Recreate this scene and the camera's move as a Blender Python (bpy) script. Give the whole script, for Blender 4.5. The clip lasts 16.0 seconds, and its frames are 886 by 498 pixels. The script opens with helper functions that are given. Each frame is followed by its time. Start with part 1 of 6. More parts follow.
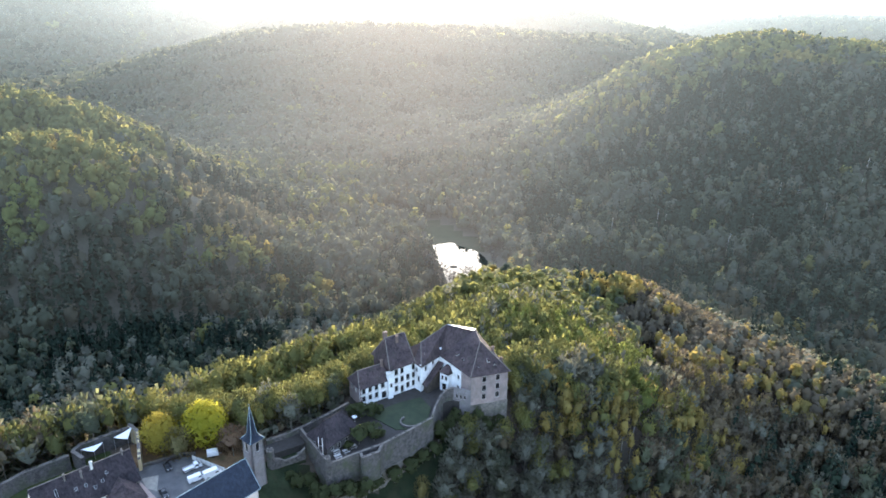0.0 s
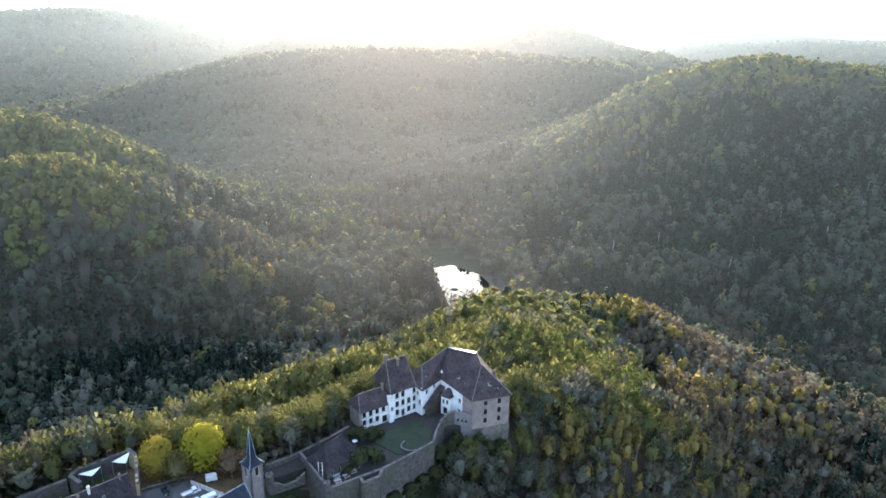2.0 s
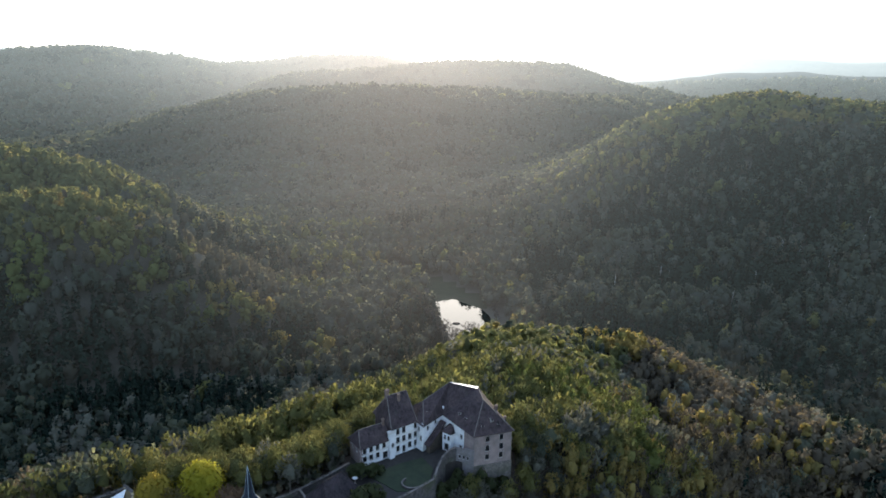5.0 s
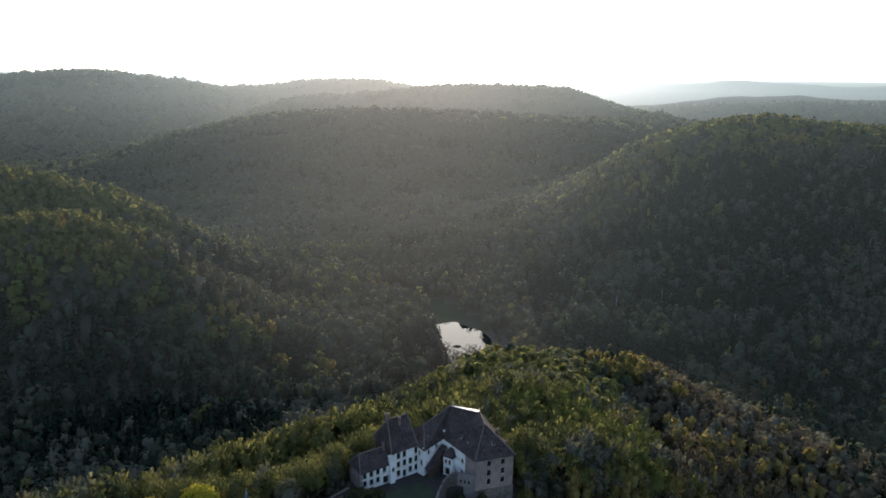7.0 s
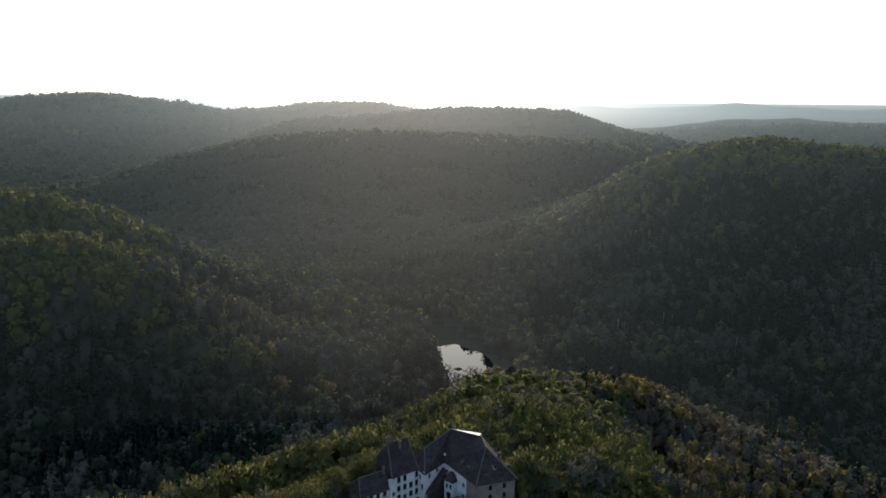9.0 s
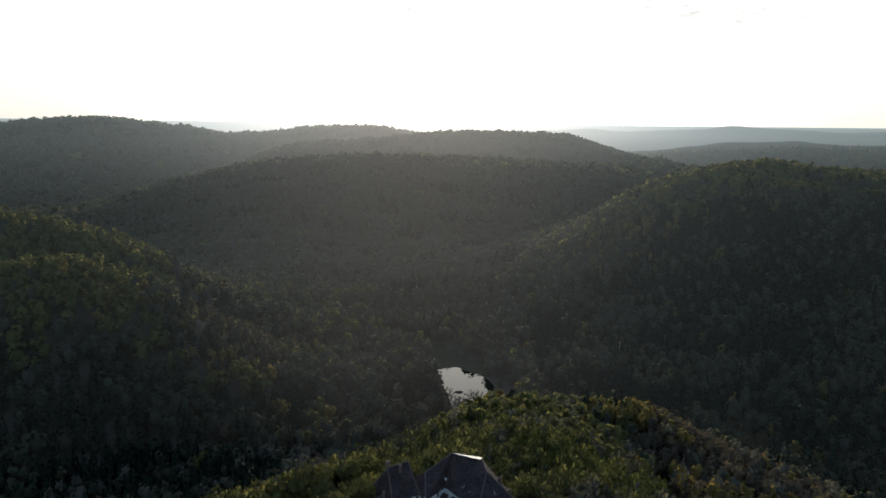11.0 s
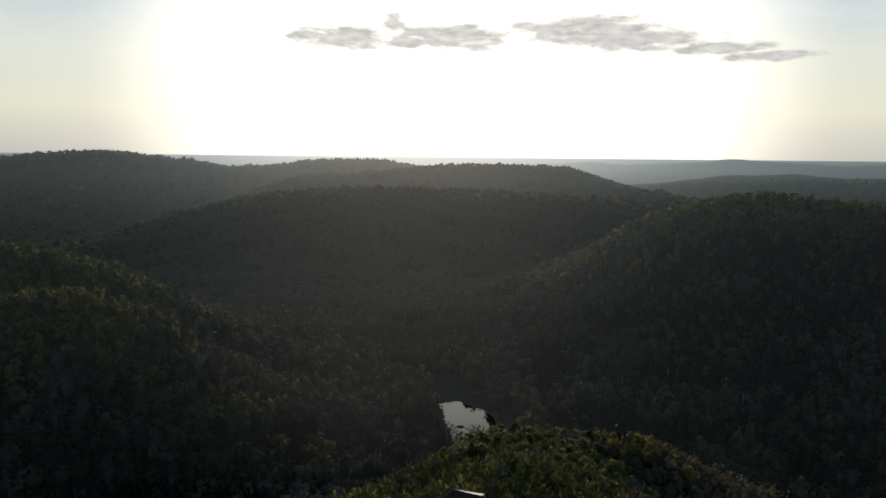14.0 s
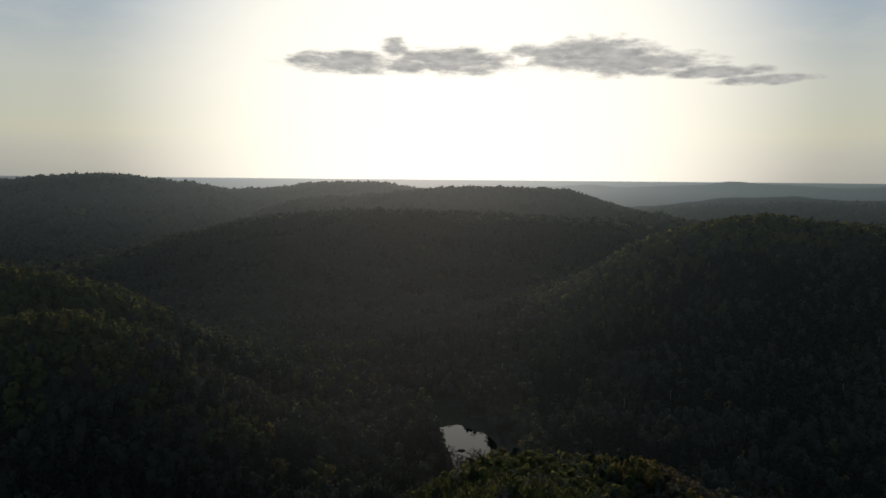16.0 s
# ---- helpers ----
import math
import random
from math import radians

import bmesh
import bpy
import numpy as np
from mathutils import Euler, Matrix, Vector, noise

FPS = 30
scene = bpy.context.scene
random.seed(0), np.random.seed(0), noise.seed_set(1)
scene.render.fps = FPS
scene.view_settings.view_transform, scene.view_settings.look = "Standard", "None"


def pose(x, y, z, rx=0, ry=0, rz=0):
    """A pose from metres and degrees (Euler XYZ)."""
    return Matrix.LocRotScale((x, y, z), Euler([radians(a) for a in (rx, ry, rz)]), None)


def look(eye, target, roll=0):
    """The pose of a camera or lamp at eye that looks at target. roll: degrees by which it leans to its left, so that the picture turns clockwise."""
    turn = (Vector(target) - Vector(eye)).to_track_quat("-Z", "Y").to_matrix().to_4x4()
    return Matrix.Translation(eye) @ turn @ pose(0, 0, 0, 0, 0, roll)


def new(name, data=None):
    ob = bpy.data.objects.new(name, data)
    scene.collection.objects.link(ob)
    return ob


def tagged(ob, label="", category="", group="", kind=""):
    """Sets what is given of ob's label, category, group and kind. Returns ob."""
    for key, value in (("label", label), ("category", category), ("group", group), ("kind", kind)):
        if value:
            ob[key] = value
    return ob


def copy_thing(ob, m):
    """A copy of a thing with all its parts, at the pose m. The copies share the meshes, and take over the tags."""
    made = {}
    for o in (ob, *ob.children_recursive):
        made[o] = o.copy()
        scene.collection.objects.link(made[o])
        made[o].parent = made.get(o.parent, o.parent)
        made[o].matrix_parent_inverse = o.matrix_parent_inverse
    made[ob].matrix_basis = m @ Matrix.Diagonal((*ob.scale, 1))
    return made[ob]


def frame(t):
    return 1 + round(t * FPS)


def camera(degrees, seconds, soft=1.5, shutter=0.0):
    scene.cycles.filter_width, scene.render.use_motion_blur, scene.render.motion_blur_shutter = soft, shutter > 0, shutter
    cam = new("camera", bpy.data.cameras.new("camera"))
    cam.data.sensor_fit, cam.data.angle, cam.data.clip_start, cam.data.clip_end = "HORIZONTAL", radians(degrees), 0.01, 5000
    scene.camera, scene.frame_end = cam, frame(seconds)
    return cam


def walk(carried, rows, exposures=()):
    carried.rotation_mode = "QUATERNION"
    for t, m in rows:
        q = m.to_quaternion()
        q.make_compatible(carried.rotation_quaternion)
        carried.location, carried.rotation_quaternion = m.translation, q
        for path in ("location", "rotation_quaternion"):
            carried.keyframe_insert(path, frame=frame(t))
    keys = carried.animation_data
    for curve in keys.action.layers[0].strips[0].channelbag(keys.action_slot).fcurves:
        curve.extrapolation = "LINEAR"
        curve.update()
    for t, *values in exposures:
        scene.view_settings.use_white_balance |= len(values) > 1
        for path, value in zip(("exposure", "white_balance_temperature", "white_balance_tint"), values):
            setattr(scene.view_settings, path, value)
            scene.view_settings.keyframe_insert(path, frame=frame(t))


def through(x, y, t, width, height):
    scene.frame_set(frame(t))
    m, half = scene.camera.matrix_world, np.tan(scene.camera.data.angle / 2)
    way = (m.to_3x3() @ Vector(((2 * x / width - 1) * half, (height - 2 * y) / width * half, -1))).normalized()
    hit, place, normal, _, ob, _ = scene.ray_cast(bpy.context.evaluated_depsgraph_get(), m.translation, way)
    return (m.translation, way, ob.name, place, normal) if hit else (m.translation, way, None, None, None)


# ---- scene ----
# The drone hovers in one place and tips its camera slowly upwards.
EYE = (0.0, 0.0, 140.0)
cam = camera(65.7, 16.0, soft=1.7)
TILT = (
    (0.0, -21.19, 0.00, -0.72), (0.5, -20.71, 0.03, -0.72), (1.0, -20.24, 0.05, -0.72), (1.5, -19.77, 0.08, -0.72),
    (2.0, -19.30, 0.10, -0.71), (2.5, -18.82, 0.12, -0.71), (3.0, -18.35, 0.14, -0.71), (3.5, -17.88, 0.16, -0.70),
    (4.0, -17.41, 0.18, -0.70), (5.2, -16.28, 0.23, -0.69), (6.5, -15.06, 0.28, -0.68), (7.0, -14.60, 0.30, -0.68),
    (7.5, -14.13, 0.32, -0.68), (8.0, -13.68, 0.34, -0.67), (8.5, -13.23, 0.36, -0.67), (9.0, -12.77, 0.37, -0.66),
    (10.2, -11.65, 0.41, -0.65), (11.5, -10.44, 0.45, -0.63), (12.0, -9.99, 0.47, -0.62), (12.5, -9.53, 0.48, -0.61),
    (13.0, -9.07, 0.49, -0.60), (13.5, -8.62, 0.50, -0.59), (14.0, -8.16, 0.52, -0.58), (14.5, -7.69, 0.53, -0.57),
    (15.0, -7.23, 0.54, -0.55), (15.5, -6.76, 0.55, -0.54), (16.0, -6.30, 0.56, -0.53))
# seconds, stops, white balance in kelvin, tint
EXPOSURE = ((0.0, 2.75, 6800, 15), (4.0, 1.9, 6750, 14), (7.0, 0.84, 6700, 12), (9.0, 0.28, 6650, 11), (12.5, -0.42, 6700, 10), (14.5, -1.05, 6700, 10), (16.0, -1.42, 6700, 10))
walk(cam, [(t, pose(*EYE, 90 + p, r, y)) for t, p, y, r in TILT], EXPOSURE)

# Low sun ahead of the camera, a little above the hills, behind thin cloud.
SUN_ELEVATION, SUN_AZIMUTH = radians(9.0), radians(0.5)
SUN_WAY = Vector((math.sin(SUN_AZIMUTH) * math.cos(SUN_ELEVATION), math.cos(SUN_AZIMUTH) * math.cos(SUN_ELEVATION), math.sin(SUN_ELEVATION)))
sun = new("sun", bpy.data.lights.new("sun", "SUN"))
sun.data.energy, sun.data.angle, sun.data.color = 3.3, radians(6.0), (1.0, 0.85, 0.62)
sun.matrix_world = look(SUN_WAY * 1000, (0, 0, 0))


# dark cloud banks over the far hills: azimuth, elevation and half sizes in degrees
CLOUDS = ((-8.4, 8.8, 5.0, 0.9), (-4.6, 10.0, 1.2, 0.75), (-3.6, 8.6, 2.0, 0.6), (0.3, 9.0, 5.2, 1.15), (7.8, 9.7, 3.0, 0.7), (11.5, 9.3, 5.4, 1.5), (14.8, 8.6, 5.8, 1.0), (20.5, 7.8, 4.0, 0.5), (24.0, 7.1, 3.6, 0.4))


def build_sky():
    world = bpy.data.worlds.new("sky")
    scene.world = world
    world.use_nodes = True
    nodes, links = world.node_tree.nodes, world.node_tree.links
    nodes.clear()
    out, back, sky = (nodes.new("ShaderNode" + k) for k in ("OutputWorld", "Background", "TexSky"))
    sky.sky_type, sky.sun_disc = "NISHITA", False
    sky.sun_elevation, sky.sun_rotation = SUN_ELEVATION, SUN_AZIMUTH
    sky.altitude, sky.air_density, sky.dust_density, sky.ozone_density = 400, 1.0, 0.9, 2.6
    back.inputs["Strength"].default_value = 0.15

    def calc(op, a, b=0.0):
        m = nodes.new("ShaderNodeMath")
        m.operation = op
        for socket, value in ((m.inputs[0], a), (m.inputs[1], b)):
            if isinstance(value, (int, float)):
                socket.default_value = value
            else:
                links.new(value, socket)
        return m.outputs[0]

    def blend(fac, a, b):
        m = nodes.new("ShaderNodeMixRGB")
        for socket, value in ((m.inputs[0], fac), (m.inputs[1], a), (m.inputs[2], b)):
            if isinstance(value, (int, float)):
                socket.default_value = value
            elif isinstance(value, tuple):
                socket.default_value = (*value, 1)
            else:
                links.new(value, socket)
        return m.outputs[0]

    # a thin white veil of high cloud takes much of the colour out of the sky round the sun
    grey = nodes.new("ShaderNodeRGBToBW")
    links.new(sky.outputs[0], grey.inputs[0])
    coord, split = nodes.new("ShaderNodeTexCoord"), nodes.new("ShaderNodeSeparateXYZ")
    links.new(coord.outputs["Generated"], split.inputs[0])
    west = nodes.new("ShaderNodeMapRange")
    west.interpolation_type = "SMOOTHSTEP"
    west.inputs["From Min"].default_value, west.inputs["From Max"].default_value, west.inputs["To Max"].default_value = 0.72, 0.98, 0.62
    toward = nodes.new("ShaderNodeVectorMath")
    toward.operation = "DOT_PRODUCT"
    toward.inputs[1].default_value = SUN_WAY
    links.new(coord.outputs["Generated"], toward.inputs[0])
    links.new(toward.outputs["Value"], west.inputs["Value"])
    az = calc("MULTIPLY", calc("ARCTAN2", split.outputs[0], split.outputs[1]), 180 / math.pi)
    el = calc("MULTIPLY", calc("ARCSINE", split.outputs[2]), 180 / math.pi)

    def fade(value, a, b, top):
        """0 at a, top at b, smoothly."""
        m = nodes.new("ShaderNodeMapRange")
        m.interpolation_type = "SMOOTHSTEP"
        m.inputs["From Min"].default_value, m.inputs["From Max"].default_value = a, b
        m.inputs["To Min"].default_value, m.inputs["To Max"].default_value = 0.0, top
        links.new(value, m.inputs["Value"])
        return m.outputs[0]

    veiled = blend(calc("MAXIMUM", west.outputs[0], fade(el, 9.0, 0.0, 0.62)), sky.outputs[0], grey.outputs[0])
    flat = nodes.new("ShaderNodeCombineXYZ")
    links.new(calc("MULTIPLY", az, 0.35), flat.inputs[0])
    links.new(calc("MULTIPLY", el, 1.1), flat.inputs[1])

    def cloud_noise(scale, detail):
        n = nodes.new("ShaderNodeTexNoise")
        n.inputs["Scale"].default_value, n.inputs["Detail"].default_value, n.inputs["Roughness"].default_value = scale, detail, 0.6
        links.new(flat.outputs[0], n.inputs["Vector"])
        return n.outputs["Fac"]

    body = -9.0
    for a0, e0, ra, re in CLOUDS:
        u, v = calc("DIVIDE", calc("SUBTRACT", az, a0), ra), calc("DIVIDE", calc("SUBTRACT", el, e0), re)
        body = calc("MAXIMUM", calc("SUBTRACT", 1.0, calc("ADD", calc("MULTIPLY", u, u), calc("MULTIPLY", v, v))), body)
    rough = calc("MULTIPLY", calc("SUBTRACT", cloud_noise(1.3, 8.0), 0.5), 3.2)
    dense = calc("ADD", calc("ADD", body, 0.15), rough)
    soft = nodes.new("ShaderNodeMapRange")
    soft.interpolation_type = "SMOOTHSTEP"
    soft.inputs["From Min"].default_value, soft.inputs["From Max"].default_value = -0.25, 0.95
    links.new(dense, soft.inputs["Value"])
    tone = blend(calc("ADD", calc("MULTIPLY", calc("SUBTRACT", cloud_noise(1.6, 5.0), 0.5), 2.4), 0.45), (4.4, 4.6, 4.9), (9.5, 9.3, 9.1))
    # pale high wisps
    high = nodes.new("ShaderNodeMapRange")
    high.inputs["From Min"].default_value, high.inputs["From Max"].default_value, high.inputs["To Max"].default_value = 0.48, 0.7, 0.75
    links.new(cloud_noise(0.5, 8.0), high.inputs["Value"])
    lifted = calc("MULTIPLY", high.outputs[0], calc("MULTIPLY", fade(el, 6.0, 9.0, 1.0), fade(el, 34.0, 18.0, 1.0)))
    with_wisps = blend(lifted, veiled, blend(0.12, grey.outputs[0], (22.0, 21.5, 20.5)))
    # thin high haze on the sunward side: grey at the horizon, pale yellow above it, then blue; the sun burns a bright ring into it
    up = nodes.new("ShaderNodeMapRange")
    up.inputs["From Min"].default_value, up.inputs["From Max"].default_value = 0.0, 30.0
    links.new(el, up.inputs["Value"])
    haze = nodes.new("ShaderNodeValToRGB")
    bands = ((0.0, (7.0, 7.7, 7.5)), (0.05, (8.6, 9.0, 8.2)), (0.10, (11.2, 11.2, 8.9)), (0.24, (11.9, 12.2, 10.8)), (0.46, (7.2, 9.4, 11.8)), (1.0, (2.6, 4.2, 7.0)))
    for p, c in bands[1:-1]:
        haze.color_ramp.elements.new(p)
    for e, (p, c) in zip(haze.color_ramp.elements, bands):
        e.position, e.color = p, (*c, 1)
    links.new(up.outputs[0], haze.inputs[0])
    front = calc("MULTIPLY", fade(toward.outputs["Value"], 0.6, 0.85, 0.6), fade(el, 30.0, 16.0, 1.0))
    with_wisps = blend(front, with_wisps, haze.outputs[0])
    ring = nodes.new("ShaderNodeVectorMath")
    ring.operation = "DOT_PRODUCT"
    ring.inputs[1].default_value = (0.01, math.cos(radians(6)), math.sin(radians(6)))
    links.new(coord.outputs["Generated"], ring.inputs[0])
    with_wisps = blend(fade(ring.outputs["Value"], math.cos(radians(29)), math.cos(radians(4)), 0.88), with_wisps, (22.0, 21.2, 19.0))
    with_wisps = blend(fade(el, 18.0, 50.0, 0.36), with_wisps, (3.4, 4.8, 7.2))
    final = blend(calc("MULTIPLY", soft.outputs[0], 0.9), with_wisps, tone)
    links.new(final, back.inputs["Color"])
    links.new(back.outputs[0], out.inputs["Surface"])


build_sky()


# ---- materials ----
def node_material(name):
    m = bpy.data.materials.new(name)
    m.use_nodes = True
    nodes, links = m.node_tree.nodes, m.node_tree.links
    nodes.clear()
    return m, nodes, links


def ramp(nodes, links, fac, stops):
    r = nodes.new("ShaderNodeValToRGB")
    r.color_ramp.elements[0].position, r.color_ramp.elements[0].color = stops[0][0], (*stops[0][1], 1)
    r.color_ramp.elements[1].position, r.color_ramp.elements[1].color = stops[-1][0], (*stops[-1][1], 1)
    for p, c in stops[1:-1]:
        e = r.color_ramp.elements.new(p)
        e.color = (*c, 1)
    links.new(fac, r.inputs[0])
    return r.outputs[0]


def noise_fac(nodes, links, scale, detail=3.0, coord="Object", rough=0.55):
    tc = nodes.new("ShaderNodeTexCoord")
    n = nodes.new("ShaderNodeTexNoise")
    n.inputs["Scale"].default_value, n.inputs["Detail"].default_value, n.inputs["Roughness"].default_value = scale, detail, rough
    links.new(tc.outputs[coord], n.inputs["Vector"])
    return n.outputs["Fac"]


def math_node(nodes, links, op, a, b=0.0):
    m = nodes.new("ShaderNodeMath")
    m.operation = op
    for socket, value in ((m.inputs[0], a), (m.inputs[1], b)):
        if isinstance(value, (int, float)):
            socket.default_value = value
        else:
            links.new(value, socket)
    return m.outputs[0]


def mix_colour(nodes, links, fac, a, b, blend="MIX"):
    m = nodes.new("ShaderNodeMixRGB")
    m.blend_type = blend
    for socket, value in ((m.inputs[0], fac), (m.inputs[1], a), (m.inputs[2], b)):
        if isinstance(value, (int, float)):
            socket.default_value = value
        elif isinstance(value, tuple):
            socket.default_value = (*value, 1)
        else:
            links.new(value, socket)
    return m.outputs[0]


def surface(name, dark, light, scale=1.0, roughness=0.85, metallic=0.0, bump=0.3, stain=None, stain_scale=0.15, fine=12.0, specular=0.4, far=False):
    """A solid material with grain, larger patches, and relief."""
    m, nodes, links = node_material(name)
    out, bs = nodes.new("ShaderNodeOutputMaterial"), nodes.new("ShaderNodeBsdfPrincipled")
    grain = noise_fac(nodes, links, scale * fine, 5.0)
    patch = noise_fac(nodes, links, scale, 4.0)
    both = math_node(nodes, links, "ADD", math_node(nodes, links, "MULTIPLY", grain, 0.45), math_node(nodes, links, "MULTIPLY", patch, 0.55))
    colour = ramp(nodes, links, both, [(0.36, dark), (0.64, light)])
    if stain:
        wide = noise_fac(nodes, links, stain_scale, 5.0, rough=0.65)
        mask = ramp(nodes, links, wide, [(0.5, (0, 0, 0)), (0.68, (1, 1, 1))])
        colour = mix_colour(nodes, links, mask, colour, stain)
    links.new(colour, bs.inputs["Base Color"])
    bs.inputs["Roughness"].default_value, bs.inputs["Metallic"].default_value = roughness, metallic
    bs.inputs["Specular IOR Level"].default_value = specular
    if bump:
        b = nodes.new("ShaderNodeBump")
        b.inputs["Strength"].default_value, b.inputs["Distance"].default_value = bump, 0.05
        links.new(grain, b.inputs["Height"])
        links.new(b.outputs[0], bs.inputs["Normal"])
    # far surfaces carry painted haze
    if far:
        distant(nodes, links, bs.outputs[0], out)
    else:
        links.new(bs.outputs[0], out.inputs[0])
    return m


HAZE_GLOW = ((0.09, 0.0), (0.12, 0.021), (0.17, 0.032), (0.22, 0.053), (0.30, 0.054), (0.36, 0.066), (0.45, 0.12), (0.55, 0.17), (0.62, 0.26), (1.0, 1.0))  # share of 5 km, strength of the haze painted as glow


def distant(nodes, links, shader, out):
    """Paints evening haze as a glow in the material, stronger the farther off."""
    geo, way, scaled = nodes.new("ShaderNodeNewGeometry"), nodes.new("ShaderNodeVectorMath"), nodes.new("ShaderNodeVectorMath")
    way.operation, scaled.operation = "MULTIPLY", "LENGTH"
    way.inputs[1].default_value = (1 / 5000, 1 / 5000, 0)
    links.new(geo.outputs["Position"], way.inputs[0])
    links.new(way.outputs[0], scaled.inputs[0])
    strength = ramp(nodes, links, scaled.outputs["Value"], [(p, (s, s, s)) for p, s in HAZE_GLOW])
    # painted haze is warmest and brightest under the sun, as air scatters onwards
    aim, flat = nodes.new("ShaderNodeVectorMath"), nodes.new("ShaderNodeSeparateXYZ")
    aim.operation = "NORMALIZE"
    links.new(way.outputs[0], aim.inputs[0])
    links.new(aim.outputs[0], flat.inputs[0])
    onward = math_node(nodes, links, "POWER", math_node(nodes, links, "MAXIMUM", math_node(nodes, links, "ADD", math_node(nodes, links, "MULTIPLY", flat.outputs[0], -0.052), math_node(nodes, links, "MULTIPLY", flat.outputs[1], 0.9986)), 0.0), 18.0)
    # the glow is painted weaker down in the shaded valley than over the hills
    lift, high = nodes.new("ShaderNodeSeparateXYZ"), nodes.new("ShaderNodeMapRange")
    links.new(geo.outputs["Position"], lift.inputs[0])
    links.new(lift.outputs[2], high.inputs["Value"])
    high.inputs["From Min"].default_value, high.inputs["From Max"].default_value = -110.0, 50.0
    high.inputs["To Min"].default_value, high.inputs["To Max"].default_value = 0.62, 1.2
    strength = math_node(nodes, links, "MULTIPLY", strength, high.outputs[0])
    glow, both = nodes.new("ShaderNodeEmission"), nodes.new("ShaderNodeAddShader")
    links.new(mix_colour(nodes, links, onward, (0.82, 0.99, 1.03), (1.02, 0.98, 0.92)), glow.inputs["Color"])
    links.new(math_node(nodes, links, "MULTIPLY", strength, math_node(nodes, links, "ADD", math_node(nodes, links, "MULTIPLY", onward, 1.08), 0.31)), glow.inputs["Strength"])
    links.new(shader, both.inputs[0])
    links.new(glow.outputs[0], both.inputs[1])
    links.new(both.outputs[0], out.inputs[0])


def foliage(name, a, b, c, through=0.45, patch=0.02, gloss=0.04, roughness=0.75, per_object=False, far=False, vary=0.14):
    """Leaves that let some of the light behind them through; a, b, c: the range of their colours."""
    m, nodes, links = node_material(name)
    out, bs, tr, mix = (nodes.new("ShaderNode" + k) for k in ("OutputMaterial", "BsdfPrincipled", "BsdfTranslucent", "MixShader"))
    geo = nodes.new("ShaderNodeNewGeometry")
    tint = nodes.new("ShaderNodeAttribute")
    tint.attribute_name = "tree"
    single = 0.22 if far else 0.5
    wide = math_node(nodes, links, "ADD", math_node(nodes, links, "MULTIPLY", noise_fac(nodes, links, patch, 3.0), 1 - single),
                     math_node(nodes, links, "MULTIPLY", tint.outputs["Fac"], single))
    if per_object:
        info = nodes.new("ShaderNodeObjectInfo")
        wide = math_node(nodes, links, "ADD", math_node(nodes, links, "MULTIPLY", info.outputs["Random"], 0.55), 0.22)
    leaf = math_node(nodes, links, "MULTIPLY", geo.outputs["Random Per Island"], vary)
    fac = math_node(nodes, links, "SUBTRACT", math_node(nodes, links, "ADD", wide, leaf), vary / 2)
    colour = ramp(nodes, links, fac, [(0.25, a), (0.5, b), (0.75, c)])
    links.new(colour, bs.inputs["Base Color"])
    bs.inputs["Roughness"].default_value, bs.inputs["Specular IOR Level"].default_value = roughness, gloss
    bright = mix_colour(nodes, links, 1.0, colour, (1.14, 1.11, 0.94), "MULTIPLY")
    links.new(bright, tr.inputs["Color"])
    mix.inputs[0].default_value = through
    links.new(bs.outputs[0], mix.inputs[1])
    links.new(tr.outputs[0], mix.inputs[2])
    # far leaves glow with the painted haze
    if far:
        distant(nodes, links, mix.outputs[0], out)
    else:
        links.new(mix.outputs[0], out.inputs[0])
    return m


LEAVES = {
    "lime": ((0.120, 0.126, 0.054), (0.172, 0.174, 0.066), (0.235, 0.224, 0.080)),
    "olive": ((0.078, 0.091, 0.066), (0.108, 0.122, 0.084), (0.142, 0.153, 0.098)),
    "grey": ((0.104, 0.107, 0.084), (0.138, 0.140, 0.109), (0.177, 0.175, 0.132)),
    "brown": ((0.100, 0.085, 0.062), (0.140, 0.115, 0.078), (0.182, 0.144, 0.092)),
    "gold": ((0.174, 0.147, 0.060), (0.254, 0.206, 0.074), (0.308, 0.236, 0.081)),
    "green": ((0.098, 0.116, 0.044), (0.145, 0.166, 0.052), (0.190, 0.210, 0.062)),
    "spruce": ((0.011, 0.019, 0.014), (0.017, 0.028, 0.019), (0.027, 0.038, 0.025))}
LEAF = {k: foliage("leaf_" + k, *v, through={"spruce": 0.12, "grey": 0.45, "brown": 0.45}.get(k, 0.58)) for k, v in LEAVES.items()}
# farther off the kinds run together, and haze is painted on as glow
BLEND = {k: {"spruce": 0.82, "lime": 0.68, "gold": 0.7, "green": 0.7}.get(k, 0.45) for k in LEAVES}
FAR_LEAF = {k: foliage("haze_glow_leaf_" + k, *(tuple(s * BLEND[k] + g * (1 - BLEND[k]) for s, g in zip(c, (0.066, 0.074, 0.056))) for c in v), through=0.12 if k == "spruce" else 0.52, far=True, vary=0.16, gloss=0.0, roughness=1.0) for k, v in LEAVES.items()}
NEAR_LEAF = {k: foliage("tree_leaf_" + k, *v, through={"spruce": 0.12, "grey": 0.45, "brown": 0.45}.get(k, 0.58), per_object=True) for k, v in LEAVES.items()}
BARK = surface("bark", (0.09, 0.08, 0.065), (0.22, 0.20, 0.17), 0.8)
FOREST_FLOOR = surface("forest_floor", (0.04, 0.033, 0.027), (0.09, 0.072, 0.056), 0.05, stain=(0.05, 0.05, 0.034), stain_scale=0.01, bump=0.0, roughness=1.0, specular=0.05)
